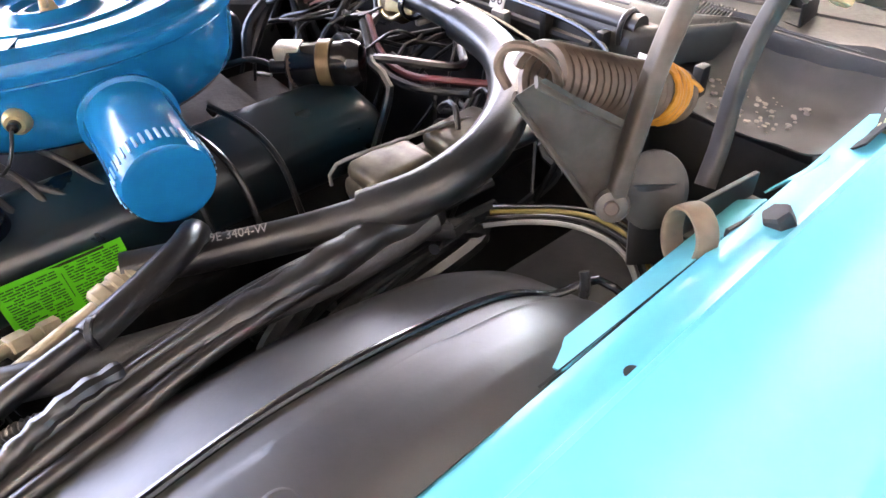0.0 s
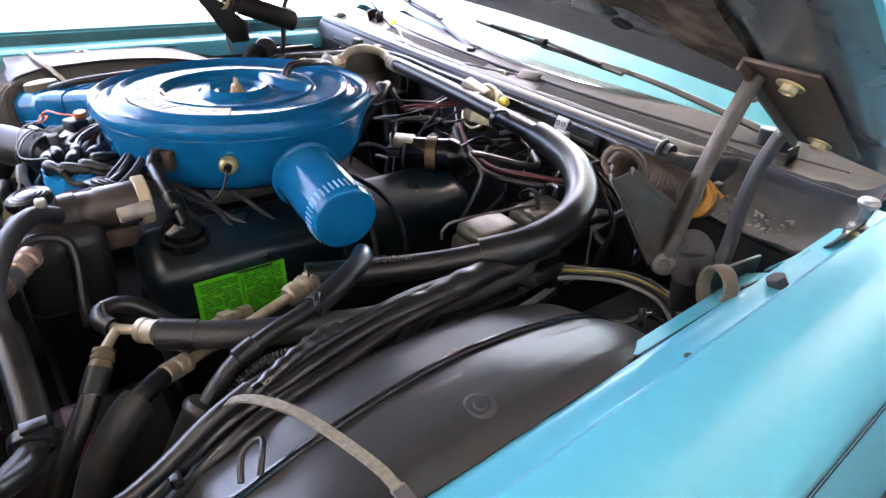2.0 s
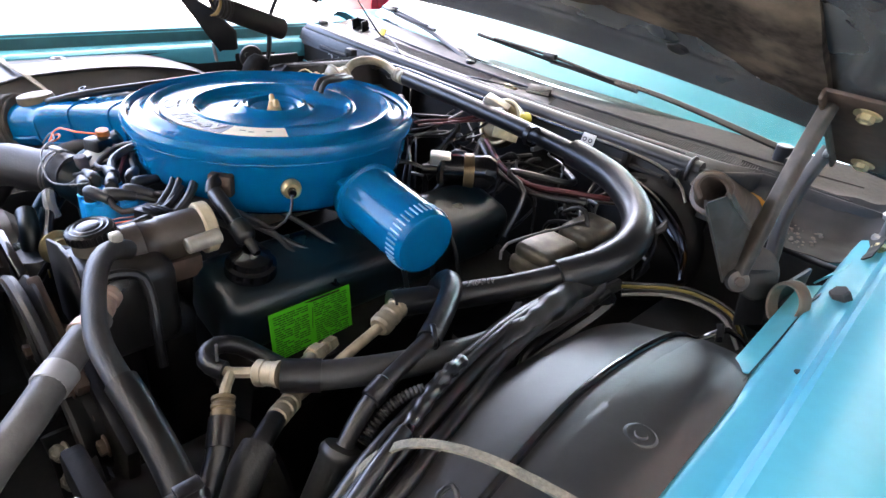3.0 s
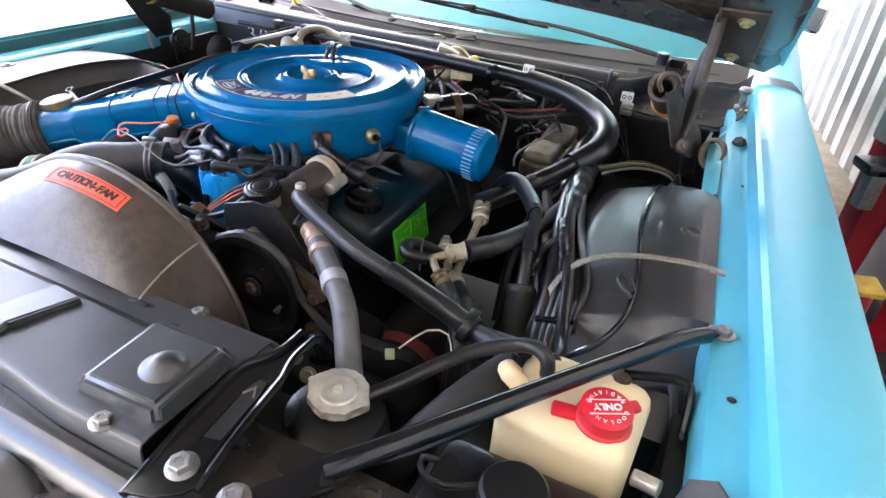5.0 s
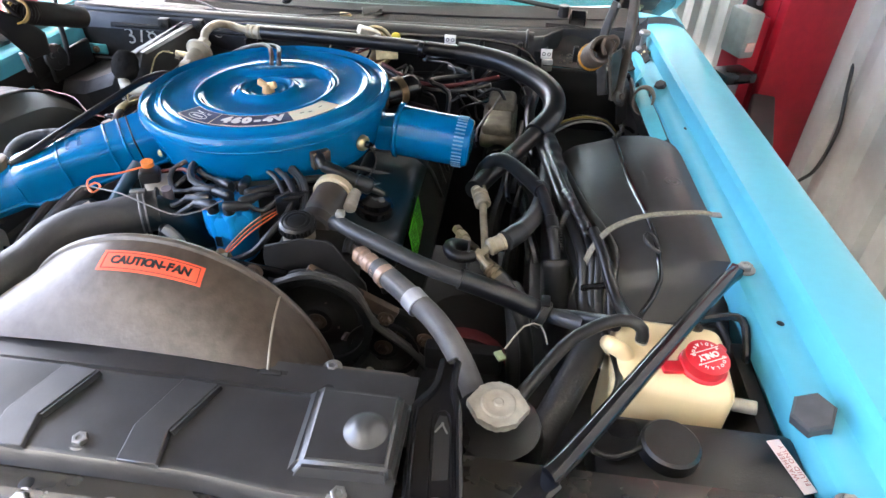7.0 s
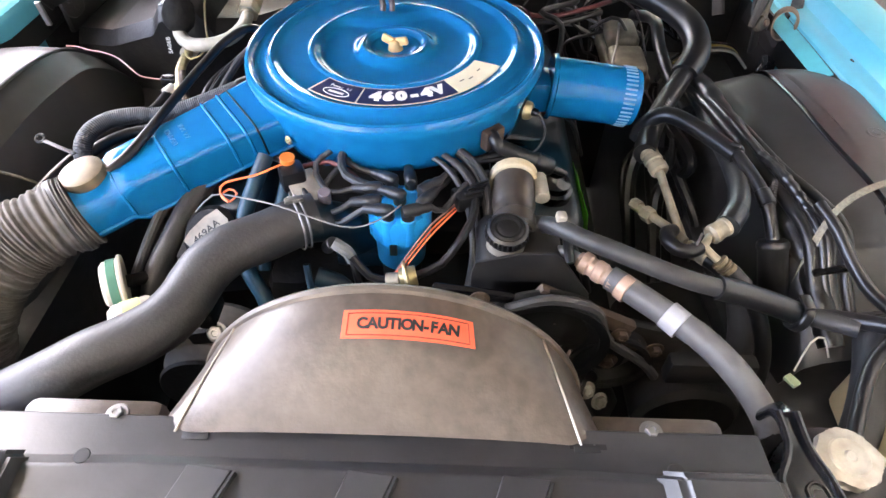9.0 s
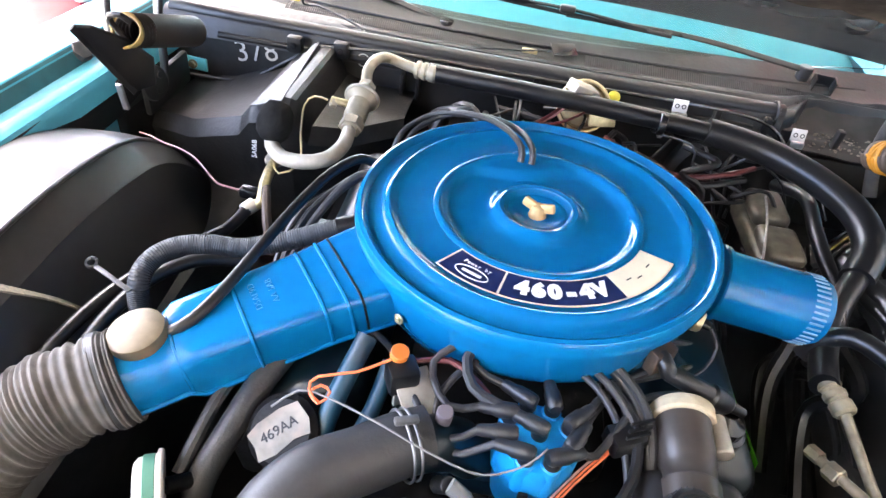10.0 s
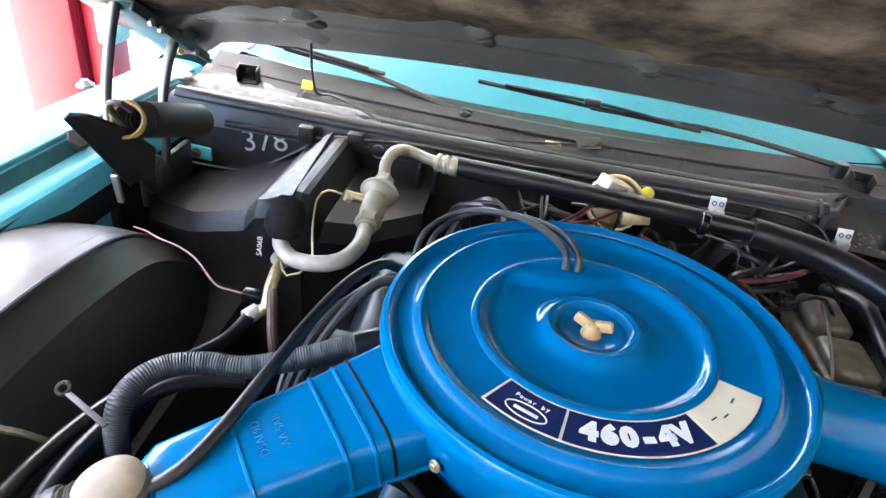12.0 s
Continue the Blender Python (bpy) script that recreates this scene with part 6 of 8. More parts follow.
CLAMPCREAM = mat("chipped_cream_ring", (0.50, 0.42, 0.28), 0.6, 0, 0.25, 50, bump=0.6, bump_scale=90, alt=(0.28, 0.22, 0.14), alt_amt=0.6, alt_scale=30)
eg = thing("egr_valve", (0.16, -0.21, 0.86), "brown metal vacuum cylinder with a cream clamp ring", "vacuum cylinder")
ea, eb = Vector((0.158, -0.282, 0.912)), Vector((0.163, -0.175, 0.916))
em = axis(ea, eb - ea)
part("cylinder", lathe([(0, 0), (0.022, 0), (0.026, 0.003), (0.0265, 0.02), (0.0245, 0.023), (0.0245, 0.04), (0.0265, 0.043), (0.0265, 0.085), (0.024, 0.088), (0, 0.088)], 28, em), mat("brown_bakelite", (0.045, 0.036, 0.029), 0.38, 0, 0.2, 40, alt=(0.08, 0.068, 0.056), alt_amt=0.5, alt_scale=20), eg)
part("clamp_ring", ring(em @ Vector((0, 0, 0.086)), eb - ea, 0.031, 0.024, 0.015), CLAMPCREAM, eg, "cream clamp ring")
part("side_cylinder", cyl((0.196, -0.225, 0.916), (0.194, -0.185, 0.918), 0.0095, 16), CASTING, eg, "pale side cylinder")
part("foot", box((0.165, -0.23, 0.876), (0.03, 0.06, 0.03), 0.006), BROWNMETAL, eg)


def pulley(name, c, r, d, label, spokes=0):
    t = thing(name, (c[0], c[1], c[2] - r), label, "pulley", "belt pulleys")
    at = axis(c, d)
    part("rim", lathe([(r * 0.86, -0.010), (r, -0.012), (r, -0.009), (r * 0.9, -0.001), (r * 0.9, 0.001), (r, 0.009), (r, 0.012), (r * 0.86, 0.010), (r * 0.86, -0.010)], 48, at), GRIME, t)
    part("web", lathe([(0, 0.004), (0.02, 0.004), (0.03, -0.004), (r * 0.7, -0.006), (r * 0.88, 0.006), (r * 0.88, 0.002), (r * 0.7, -0.010), (0, -0.006)], 40, at), GRIME, t)
    bolt(t, at @ Vector((0, 0, 0.004)), d, 0.008, 0.013, BROWNMETAL)
    return t


pulley("steering_pulley", (0.19, -0.385, 0.845), 0.075, (0, -1, 0), "dusty black power steering pulley")
pulley("idler_pulley", (0.275, -0.375, 0.80), 0.05, (0, -1, 0), "greasy black idler pulley")
strand("drive_belt", [(0.145, -0.39, 0.905), (0.19, -0.39, 0.923), (0.24, -0.388, 0.905), (0.265, -0.385, 0.85), (0.32, -0.385, 0.80), (0.36, -0.385, 0.74)], 0.006, RUBBERDUST, "dusty rubber drive belt", "belt")
br = thing("bracket", (0.26, -0.37, 0.78), "brown steel accessory bracket with bolts", "bracket")
part("arm", box((0.235, -0.372, 0.885), (0.13, 0.012, 0.020), 0.003, Matrix.Rotation(radians(28), 4, "Y")), BROWNMETAL, br)
part("plate", box((0.30, -0.36, 0.80), (0.12, 0.014, 0.10), 0.006, Matrix.Rotation(radians(15), 4, "Y")), GRIME, br)
for p in ((0.28, -0.379, 0.854), (0.30, -0.371, 0.825), (0.116, -0.386, 0.917), (0.33, -0.371, 0.815)):
    bolt(br, p, (0, -1, 0), 0.008, 0.011, BROWNMETAL)
part("horn_lever", box((0.11, -0.375, 0.912), (0.09, 0.01, 0.014), 0.004, Matrix.Rotation(radians(8), 4, "Y")), GLOSSBLK, br)
cr = thing("compressor", (0.36, -0.38, 0.55), "greasy black compressor with a red stripe", "compressor")
part("body", cyl((0.38, -0.42, 0.73), (0.38, -0.24, 0.73), 0.065, 28), GRIME, cr)
part("stripe", ring((0.38, -0.34, 0.73), (0, 1, 0), 0.0665, 0.064, 0.02), mat("faded_red_paint", (0.12, 0.012, 0.016), 0.5), cr, "faded red stripe")
part("ear", box((0.385, -0.40, 0.82), (0.10, 0.02, 0.04), 0.005), GRIME, cr)

# ---- ferrules and lines of the refrigerant circuit ----
fl = thing("refrigerant_fitting", (0.36, -0.15, 0.80), "brass refrigerant fittings with crimped ferrules", "fitting")
ferrule(fl, (0.372, -0.056, 0.868), (0.385, -0.098, 0.861), 0.0135, TAN)
part("tube", tube([(0.384, -0.095, 0.861), (0.388, -0.13, 0.853), (0.394, -0.175, 0.842), (0.400, -0.222, 0.833)], 0.0060, 12), TAN, fl)
part("stub", tube([(0.346, -0.134, 0.832), (0.362, -0.17, 0.842), (0.380, -0.205, 0.850), (0.392, -0.225, 0.850)], 0.006, 12), TAN, fl)
part("hex_nut", lathe([(0, 0), (0.010, 0), (0.011, 0.002), (0.011, 0.016), (0.010, 0.018), (0, 0.018)], 6, axis((0.355, -0.156, 0.837), (0.35, -0.75, 0.22))), TAN, fl, "", 20)
part("hex_nut", lathe([(0, 0), (0.0085, 0), (0.0085, 0.016), (0, 0.016)], 6, axis((0.346, -0.132, 0.832), (0.35, -0.75, 0.22))), TAN, fl, "", 20)
ferrule(fl, (0.399, -0.218, 0.834), (0.419, -0.249, 0.842), 0.0110, TAN)
part("tee", tube([(0.376, -0.279, 0.892), (0.388, -0.274, 0.892), (0.401, -0.2565, 0.892)], 0.0050, 10), TAN, fl)
part("leg", tube([(0.389, -0.274, 0.892), (0.397, -0.283, 0.888), (0.405, -0.290, 0.8845)], 0.0050, 10), TAN, fl)
part("collar", lathe([(0, 0), (0.009, 0), (0.0125, 0.003), (0.0125, 0.010), (0.0115, 0.011), (0.0115, 0.021), (0.0125, 0.022), (0.0125, 0.026), (0, 0.026)], 24, axis((0.401, -0.2565, 0.892), (0.8, 0.5, 0.2))), TAN, fl, "pale crimped collar")
ferrule(fl, (0.404, -0.2895, 0.885), (0.421, -0.300, 0.875), 0.0105, CREAMCAP)
part("valve_nut", cyl((0.374, -0.282, 0.886), (0.376, -0.280, 0.899), 0.0065, 8), GRIME, fl)
part("needle", cyl((0.375, -0.281, 0.872), (0.377, -0.280, 0.920), 0.0016, 8), STEEL, fl)
rh = thing("refrigerant_hose", (0.424, -0.2435, 0.897), "grey-black refrigerant hose beside the wheel housing", "hose", "hoses")
part("rubber_tube", tube([(0.424, -0.2435, 0.897), (0.445, -0.215, 0.897), (0.465, -0.165, 0.892), (0.478, -0.10, 0.882), (0.487, -0.01, 0.868), (0.492, 0.09, 0.862), (0.49, 0.18, 0.868)], 0.0138, 16), RUBBERDUST, rh)
part("end_cuff", tube([(0.424, -0.2435, 0.897), (0.445, -0.215, 0.897)], 0.0154, 16), RUBBER, rh, "smooth black end cuff")
rk = thing("refrigerant_hose", (0.419, -0.299, 0.876), "black refrigerant hose dropping beside the compressor", "hose", "hoses")
part("rubber_tube", tube([(0.419, -0.299, 0.876), (0.437, -0.312, 0.863), (0.455, -0.333, 0.84), (0.468, -0.36, 0.80), (0.472, -0.38, 0.75)], 0.0098, 16), RUBBER, rk)
part("end_cuff", tube([(0.419, -0.299, 0.876), (0.437, -0.312, 0.863)], 0.0114, 16), RUBBER, rk, "smooth black end cuff")
dr = thing("refrigerant_hose", (0.45, -0.33, 0.74), "black hose in a thick rubber sleeve deep in the bay", "hose", "hoses")
part("hose_body", tube([(0.418, -0.248, 0.841), (0.432, -0.268, 0.842), (0.448, -0.295, 0.83), (0.458, -0.33, 0.78), (0.46, -0.35, 0.70)], 0.0105, 14), RUBBER, dr)
part("sleeve", tube([(0.438, -0.277, 0.839), (0.448, -0.295, 0.83), (0.458, -0.33, 0.78), (0.46, -0.35, 0.70)], 0.017, 18), RUBBERDUST, dr, "thick rubber sleeve")
hose("return_hose", [(0.383, -0.277, 0.892), (0.370, -0.284, 0.893), (0.355, -0.282, 0.894), (0.347, -0.266, 0.893), (0.352, -0.247, 0.887), (0.368, -0.228, 0.872), (0.38, -0.20, 0.845)], 0.0088, RUBBER, "small looped return hose", seg=12)

# bent bracket, breather loop and slotted arm beside the compressor
sb = thing("steel_bracket", (0.225, -0.37, 0.80), "pinkish primed steel bracket bent round a hose", "bracket")
part("strip", bar([(0.200, -0.382, 0.866), (0.198, -0.371, 0.867), (0.199, -0.360, 0.865), (0.210, -0.361, 0.842), (0.223, -0.366, 0.822)], 0.013, 0.004, (0.3, 0.3, 0.9)), PINKSTEEL, sb)
part("strip", bar([(0.211, -0.385, 0.845), (0.216, -0.379, 0.836), (0.222, -0.373, 0.823), (0.227, -0.360, 0.816), (0.231, -0.354, 0.808), (0.232, -0.362, 0.804), (0.231, -0.376, 0.809), (0.224, -0.388, 0.822)], 0.012, 0.004, (0.3, 0.3, 0.9)), PINKSTEEL, sb)
strand("breather_loop", [(0.218, -0.329, 0.914), (0.217, -0.316, 0.920), (0.218, -0.298, 0.918), (0.222, -0.284, 0.909), (0.231, -0.282, 0.888), (0.249, -0.287, 0.855), (0.26, -0.29, 0.82)], 0.0058, RUBBER, "thin black rubber hose bent in a loop", "hose", "hoses", seg=10)
ab = thing("compressor_bracket", (0.265, -0.39, 0.70), "dark grey cast compressor bracket with two bolts", "bracket")
part("arm", bar([(0.244, -0.392, 0.778), (0.262, -0.388, 0.748), (0.284, -0.388, 0.718), (0.296, -0.388, 0.69)], lambda k: 0.040 + 0.012 * k, 0.014, (0.5, 0.8, 0.3)), TANKGREY, ab)
for p in ((0.256, -0.398, 0.762), (0.276, -0.398, 0.738)):
    bolt(ab, p, (0.35, -0.75, 0.5), 0.008, 0.0115, CASTING)
# vapour canister with its line and the elbow hose
vcn = thing("vapour_tube", (0.505, -0.27, 0.76), "satin grey-black tube canister with a hose at its top", "canister")
part("drum", lathe([(0, 0), (0.0165, 0), (0.0185, 0.003), (0.0185, 0.075), (0.020, 0.078), (0.020, 0.083), (0.0175, 0.087), (0.008, 0.089), (0, 0.089)], 24, axis((0.512, -0.277, 0.790), (-0.012, 0.048, 0.072))), TANKGREY, vcn)
part("line", tube([(0.500, -0.229, 0.862), (0.494, -0.205, 0.885), (0.488, -0.17, 0.90), (0.474, -0.11, 0.907)], 0.0085, 12), RUBBER, vcn)
part("collar", cyl((0.493, -0.197, 0.892), (0.489, -0.175, 0.899), 0.0105, 14), PLASTIC, vcn)
part("elbow", tube([(0.474, -0.11, 0.905), (0.445, -0.06, 0.904), (0.415, -0.018, 0.902), (0.395, -0.005, 0.896), (0.378, 0.0, 0.876), (0.37, 0.0, 0.85)], 0.0125, 14), RUBBER, vcn, "thick rubber elbow")
part("tie", ring((0.471, -0.105, 0.907), (0.5, 0.8, 0.05), 0.0125, 0.0085, 0.006), PLASTIC, vcn)
# printed code on the long hose
hb = text_mesh("99E 3404-W", 0.011, Matrix.Identity(4))
hp0, hp1 = Vector((0.423, 0.062, 0.8825)), Vector((0.385, -0.005, 0.878))
xd = (hp0 - hp1).normalized()
zd = Vector((0.55, -0.45, 0.75))
zd = (zd - xd * zd.dot(xd)).normalized()
hb.transform(Matrix.Translation(hp0.lerp(hp1, 0.5) + zd * 0.0105) @ Matrix((xd, zd.cross(xd), zd)).transposed().to_4x4())
solo("hose_lettering", hb, mat("worn_white_print", (0.16, 0.155, 0.15), 0.6), "white printed code on the refrigerant hose", "lettering")

# ---- loom along the left wheel housing, strap ----
LOOM_IN = [(-0.37, 0.550), (-0.29, 0.541), (-0.22, 0.535), (-0.12, 0.511), (0.0, 0.490), (0.10, 0.477), (0.17, 0.471), (0.22, 0.469)]
LOOM_OUT = [(-0.37, 0.585), (-0.282, 0.577), (-0.23, 0.581), (-0.158, 0.558), (-0.10, 0.541), (-0.039, 0.524), (0.049, 0.507), (0.15, 0.484), (0.22, 0.479)]
random.seed(7)
for k, (f, r, lift) in enumerate(((0.0, 0.0085, 0.0), (0.48, 0.0085, 0.001), (0.98, 0.0068, 0.0), (0.26, 0.0050, 0.0115))):
    pts = []
    for y in (0.21, 0.165, 0.12, 0.06, 0.0, -0.06, -0.12, -0.18, -0.235, -0.285, -0.335):
        a, b = lerp_table(LOOM_IN, y), lerp_table(LOOM_OUT, y)
        x = a + (b - a) * (f + random.uniform(-0.012, 0.012))
        z = max(housing_z(x, y), housing_top(y) - 0.026) + r + lift + random.uniform(-0.0004, 0.0004)
        pts.append((x, y, z if y > -0.26 else z - 0.004))
    strand("loom_cable", pts, r, LOOMM if k in (0, 2) else LOOMGLOSS, "black taped loom cable along the wheel housing", "cable", "loom along the wheel housing", seg=12)
strand("loom_cable", [(0.482, 0.19, 0.868), (0.489, 0.12, 0.882), (0.498, 0.05, 0.884), (0.506, -0.03, 0.884), (0.515, -0.11, 0.878), (0.53, -0.18, 0.866), (0.545, -0.27, 0.84), (0.555, -0.35, 0.80)], lambda t: 0.0155 + 0.0012 * math.sin(t * 37) + 0.0008 * math.sin(t * 91), LOOMM, "lumpy taped main trunk of the loom", "cable", "loom along the wheel housing", seg=14, step=0.005)
strand("loom_cable", [(0.512, -0.10, 0.900), (0.519, -0.125, 0.905), (0.526, -0.15, 0.903), (0.536, -0.18, 0.897), (0.545, -0.21, 0.888), (0.549, -0.25, 0.872)], lambda t: 0.0072 + 0.001 * math.sin(t * 60), LOOMGLOSS, "crumpled plastic-wrapped cable on the loom", "cable", "loom along the wheel housing", seg=10, step=0.004)
strand("loom_cable", [(0.549, -0.205, 0.905), (0.560, -0.245, 0.897), (0.570, -0.285, 0.880), (0.580, -0.325, 0.872), (0.588, -0.37, 0.885), (0.588, -0.40, 0.905)], 0.0078, LOOMM, "black hose leaving the loom for the coolant bottle", "hose", "loom along the wheel housing", seg=12)
for y, wd in ((-0.278, 0.05), (0.105, 0.045)):
    x = (lerp_table(LOOM_IN, y) + lerp_table(LOOM_OUT, y)) / 2
    z = housing_z(x, y) + 0.018
    lc = thing("loom_clip", (x, y, z - 0.02), "black clip holding the loom", "clip", "loom clips")
    part("band", box((x, y, z), (wd, 0.010, 0.007), 0.003, Matrix.Rotation(radians(-16), 4, "Y")), PLASTIC, lc)
    part("post", box((x + wd * 0.5, y, z - 0.014), (0.005, 0.008, 0.018), 0.002), PLASTIC, lc)
strand("thin_cable", [(0.668, 0.246, 0.852), (0.645, 0.232, 0.868)] + [(x, y, housing_z(x, y) + 0.0038) for x, y in ((0.624, 0.205), (0.617, 0.17), (0.614, 0.13), (0.612, 0.056), (0.612, 0.0), (0.614, -0.054), (0.620, -0.105), (0.630, -0.17), (0.637, -0.225), (0.637, -0.252))] + [(0.633, -0.29, 0.892), (0.618, -0.325, 0.885), (0.60, -0.36, 0.89), (0.588, -0.40, 0.905)], 0.0038, GLOSSBLK, "thin glossy black cable over the wheel housing", seg=10)
strand("thin_cable", [(0.637, -0.232, 0.905), (0.629, -0.226, 0.917), (0.619, -0.222, 0.920), (0.616, -0.232, 0.916), (0.622, -0.240, 0.912), (0.636, -0.246, 0.905)], 0.0026, RUBBER, "small knotted loop of black cord")
strand("cable_stalk", [(0.636, 0.224, 0.876), (0.640, 0.222, 0.868), (0.642, 0.220, 0.855)], 0.0045, PLASTIC, "short black stalk at the cable's end", "clip")
for k, m in enumerate((GLOSSBLK, WIREYEL, RUBBER, WIREGREY)):
    strand("loom_wire", [(0.485 + 0.006 * k, 0.262 - 0.010 * k, 0.840), (0.509 + 0.004 * k, 0.281 - 0.009 * k, 0.843), (0.54 + 0.004 * k, 0.310 - 0.009 * k, 0.845), (0.573 + 0.004 * k, 0.330 - 0.010 * k, 0.843), (0.621, 0.333 - 0.010 * k, 0.836), (0.65, 0.325 - 0.01 * k, 0.81)], 0.0026, m, "wire of the loom behind the wheel housing", "wire", "wires and cables")
strand("braided_tube", [(0.507, -0.215, 0.862), (0.505, -0.198, 0.876), (0.505, -0.182, 0.886), (0.509, -0.167, 0.893), (0.514, -0.152, 0.896)], lambda t: 0.0048 + 0.0008 * math.sin(t * 120), RUBBERDUST, "short ribbed black conduit", "conduit", step=0.001)


def strap(pts, w, label):
    P = spline(pts, 0.008)
    bm = bmesh.new()
    rows = []
    for i, p in enumerate(P):
        t = (P[min(i + 1, len(P) - 1)] - P[max(0, i - 1)]).normalized()
        side = t.cross(Vector((0, 0, 1)))
        side = side.normalized() if side.length > 0.1 else Vector((0, 1, 0))
        n = side.cross(t)
        rows.append([bm.verts.new(p + side * a * w / 2 + n * b * 0.0012) for a, b in ((-1, -1), (1, -1), (1, 1), (-1, 1))])
    for a, b in zip(rows, rows[1:]):
        for k in range(4):
            bm.faces.new((a[k], a[(k + 1) % 4], b[(k + 1) % 4], b[k]))
    bm.faces.new(rows[0])
    bm.faces.new(rows[-1][::-1])
    return bm


st = thing("hold_down_strap", (0.6, -0.2, 0.88), "grey braided ground strap over the wheel housing", "strap", "braided straps")
part("webbing", strap([(0.716, -0.166, 0.926), (0.69, -0.170, 0.928), (0.63, -0.188, 0.929), (0.59, -0.205, 0.924), (0.562, -0.222, 0.912), (0.544, -0.24, 0.888), (0.532, -0.262, 0.845), (0.526, -0.28, 0.79)], 0.0085, ""), WEBBING, st)
part("lug", box((0.722, -0.165, 0.924), (0.018, 0.012, 0.003), 0.001), STEEL, st, "steel lug")
st = thing("hold_down_strap", (-0.6, -0.15, 0.88), "grey braided ground strap over the black wheel housing", "strap", "braided straps")
part("webbing", strap([(-0.70, -0.205, 0.917), (-0.64, -0.202, 0.917), (-0.60, -0.194, 0.915), (-0.577, -0.188, 0.911), (-0.545, -0.165, 0.885), (-0.525, -0.135, 0.845), (-0.512, -0.115, 0.81)], 0.011, ""), WEBBING, st)

# ---- brake master cylinder and booster, vacuum pump ----
mc = thing("brake_master_cylinder", (0.39, 0.26, 0.80), "pale cast brake master cylinder with a wire bail", "master cylinder")
part("body", cyl((0.395, 0.14, 0.82), (0.395, 0.40, 0.82), 0.022, 20), GRIME, mc)
part("reservoir", box((0.392, 0.25, 0.845), (0.072, 0.18, 0.03), 0.010, None, 3), MCYL, mc)
rm = Matrix.Rotation(radians(3), 4, "X")
part("lid", box((0.390, 0.203, 0.868), (0.062, 0.078, 0.024), 0.0115, rm, 4), MCYL, mc, "domed pale lid")
part("lid", box((0.394, 0.300, 0.870), (0.060, 0.082, 0.028), 0.0135, rm, 4), MCYL, mc, "domed pale lid")
part("bail", tube([(0.352, 0.15, 0.85), (0.352, 0.16, 0.872), (0.375, 0.24, 0.882), (0.39, 0.31, 0.884), (0.40, 0.345, 0.868), (0.40, 0.35, 0.84)], 0.0022, 8), STEEL, mc, "bent steel wire bail")
bs = thing("brake_booster", (0.39, 0.44, 0.72), "black brake booster drum on the firewall", "brake booster")
part("drum", lathe([(0, 0), (0.04, 0), (0.06, 0.012), (0.105, 0.02), (0.115, 0.035), (0.115, 0.06), (0, 0.06)], 40, axis((0.39, 0.44, 0.80), (0, 1, 0))), GRIME, bs)
for k in range(2):
    strand("brake_line", [(0.37, 0.33 + 0.02 * k, 0.83), (0.33, 0.34 + 0.02 * k, 0.85), (0.30, 0.37, 0.86 - 0.01 * k), (0.27, 0.40, 0.82)], 0.003, STEEL if k else GRIME, "thin steel brake line", "pipe", "pipes")
strand("booster_hose", [(0.44, 0.40, 0.86), (0.46, 0.33, 0.885), (0.452, 0.24, 0.878), (0.458, 0.16, 0.86), (0.47, 0.08, 0.85)], 0.011, RUBBER, "black rubber hose by the master cylinder", "hose", "hoses", seg=12)
ic = thing("ignition_coil", (0.18, 0.26, 0.84), "black ignition coil in a zinc bracket with a pale cover", "ignition coil")
c0, c1 = Vector((0.138, 0.222, 0.893)), Vector((0.206, 0.292, 0.897))
part("can", lathe([(0, 0), (0.018, 0), (0.024, 0.004), (0.0275, 0.01), (0.0275, 0.075), (0.029, 0.078), (0.029, 0.088), (0.024, 0.098), (0.012, 0.102), (0, 0.102)], 28, axis(c0, c1 - c0)), GLOSSBLK, ic)
part("collar", ring(c0.lerp(c1, 0.06), c1 - c0, 0.0275, 0.0245, 0.007), BROWNMETAL, ic, "brown steel collar")
part("clamp", ring(c0.lerp(c1, 0.45), c1 - c0, 0.0305, 0.0275, 0.017), CLAMPM, ic, "zinc clamp band")
part("foot", box((0.18, 0.268, 0.852), (0.03, 0.03, 0.07), 0.004, Matrix.Rotation(radians(45), 4, "Z")), CLAMPM, ic)
part("tag", box(c0.lerp(c1, 0.10) + Vector((-0.004, -0.004, 0.020)), (0.034, 0.030, 0.018), 0.003, Matrix.Rotation(radians(45), 4, "Z")), CASTING, ic, "pale metal terminal cover")
part("tower", cyl(c0, c0 - (c1 - c0) * 0.25, 0.009, 12), PLASTIC, ic)
strand("coil_wire", [c0 - (c1 - c0) * 0.2, (0.10, 0.19, 0.90), (0.08, 0.16, 0.895), (0.05, 0.15, 0.88)], 0.0035, RUBBER, "black wire to the coil", "wire")
part("clip", box((0.124, 0.192, 0.886), (0.022, 0.006, 0.004), 0.001, Matrix.Rotation(radians(30), 4, "Z")), STEEL, ic)

# wiper motor: cream plate and round cover
wm = thing("wiper_motor", (0.09, 0.46, 0.86), "yellowed wiper motor with a bright yellow cap", "wiper motor")
part("plate", box((0.075, 0.430, 0.958), (0.050, 0.034, 0.020), 0.004, Matrix.Rotation(radians(25), 4, "Z") @ Matrix.Rotation(radians(20), 4, "Y")), CASTING, wm, "dull cream metal plate")
part("bracket", box((0.118, 0.418, 0.928), (0.050, 0.004, 0.046), 0.0015, Matrix.Rotation(radians(18), 4, "Z") @ Matrix.Rotation(radians(-22), 4, "X")), BRASS, wm, "yellow-plated bracket")
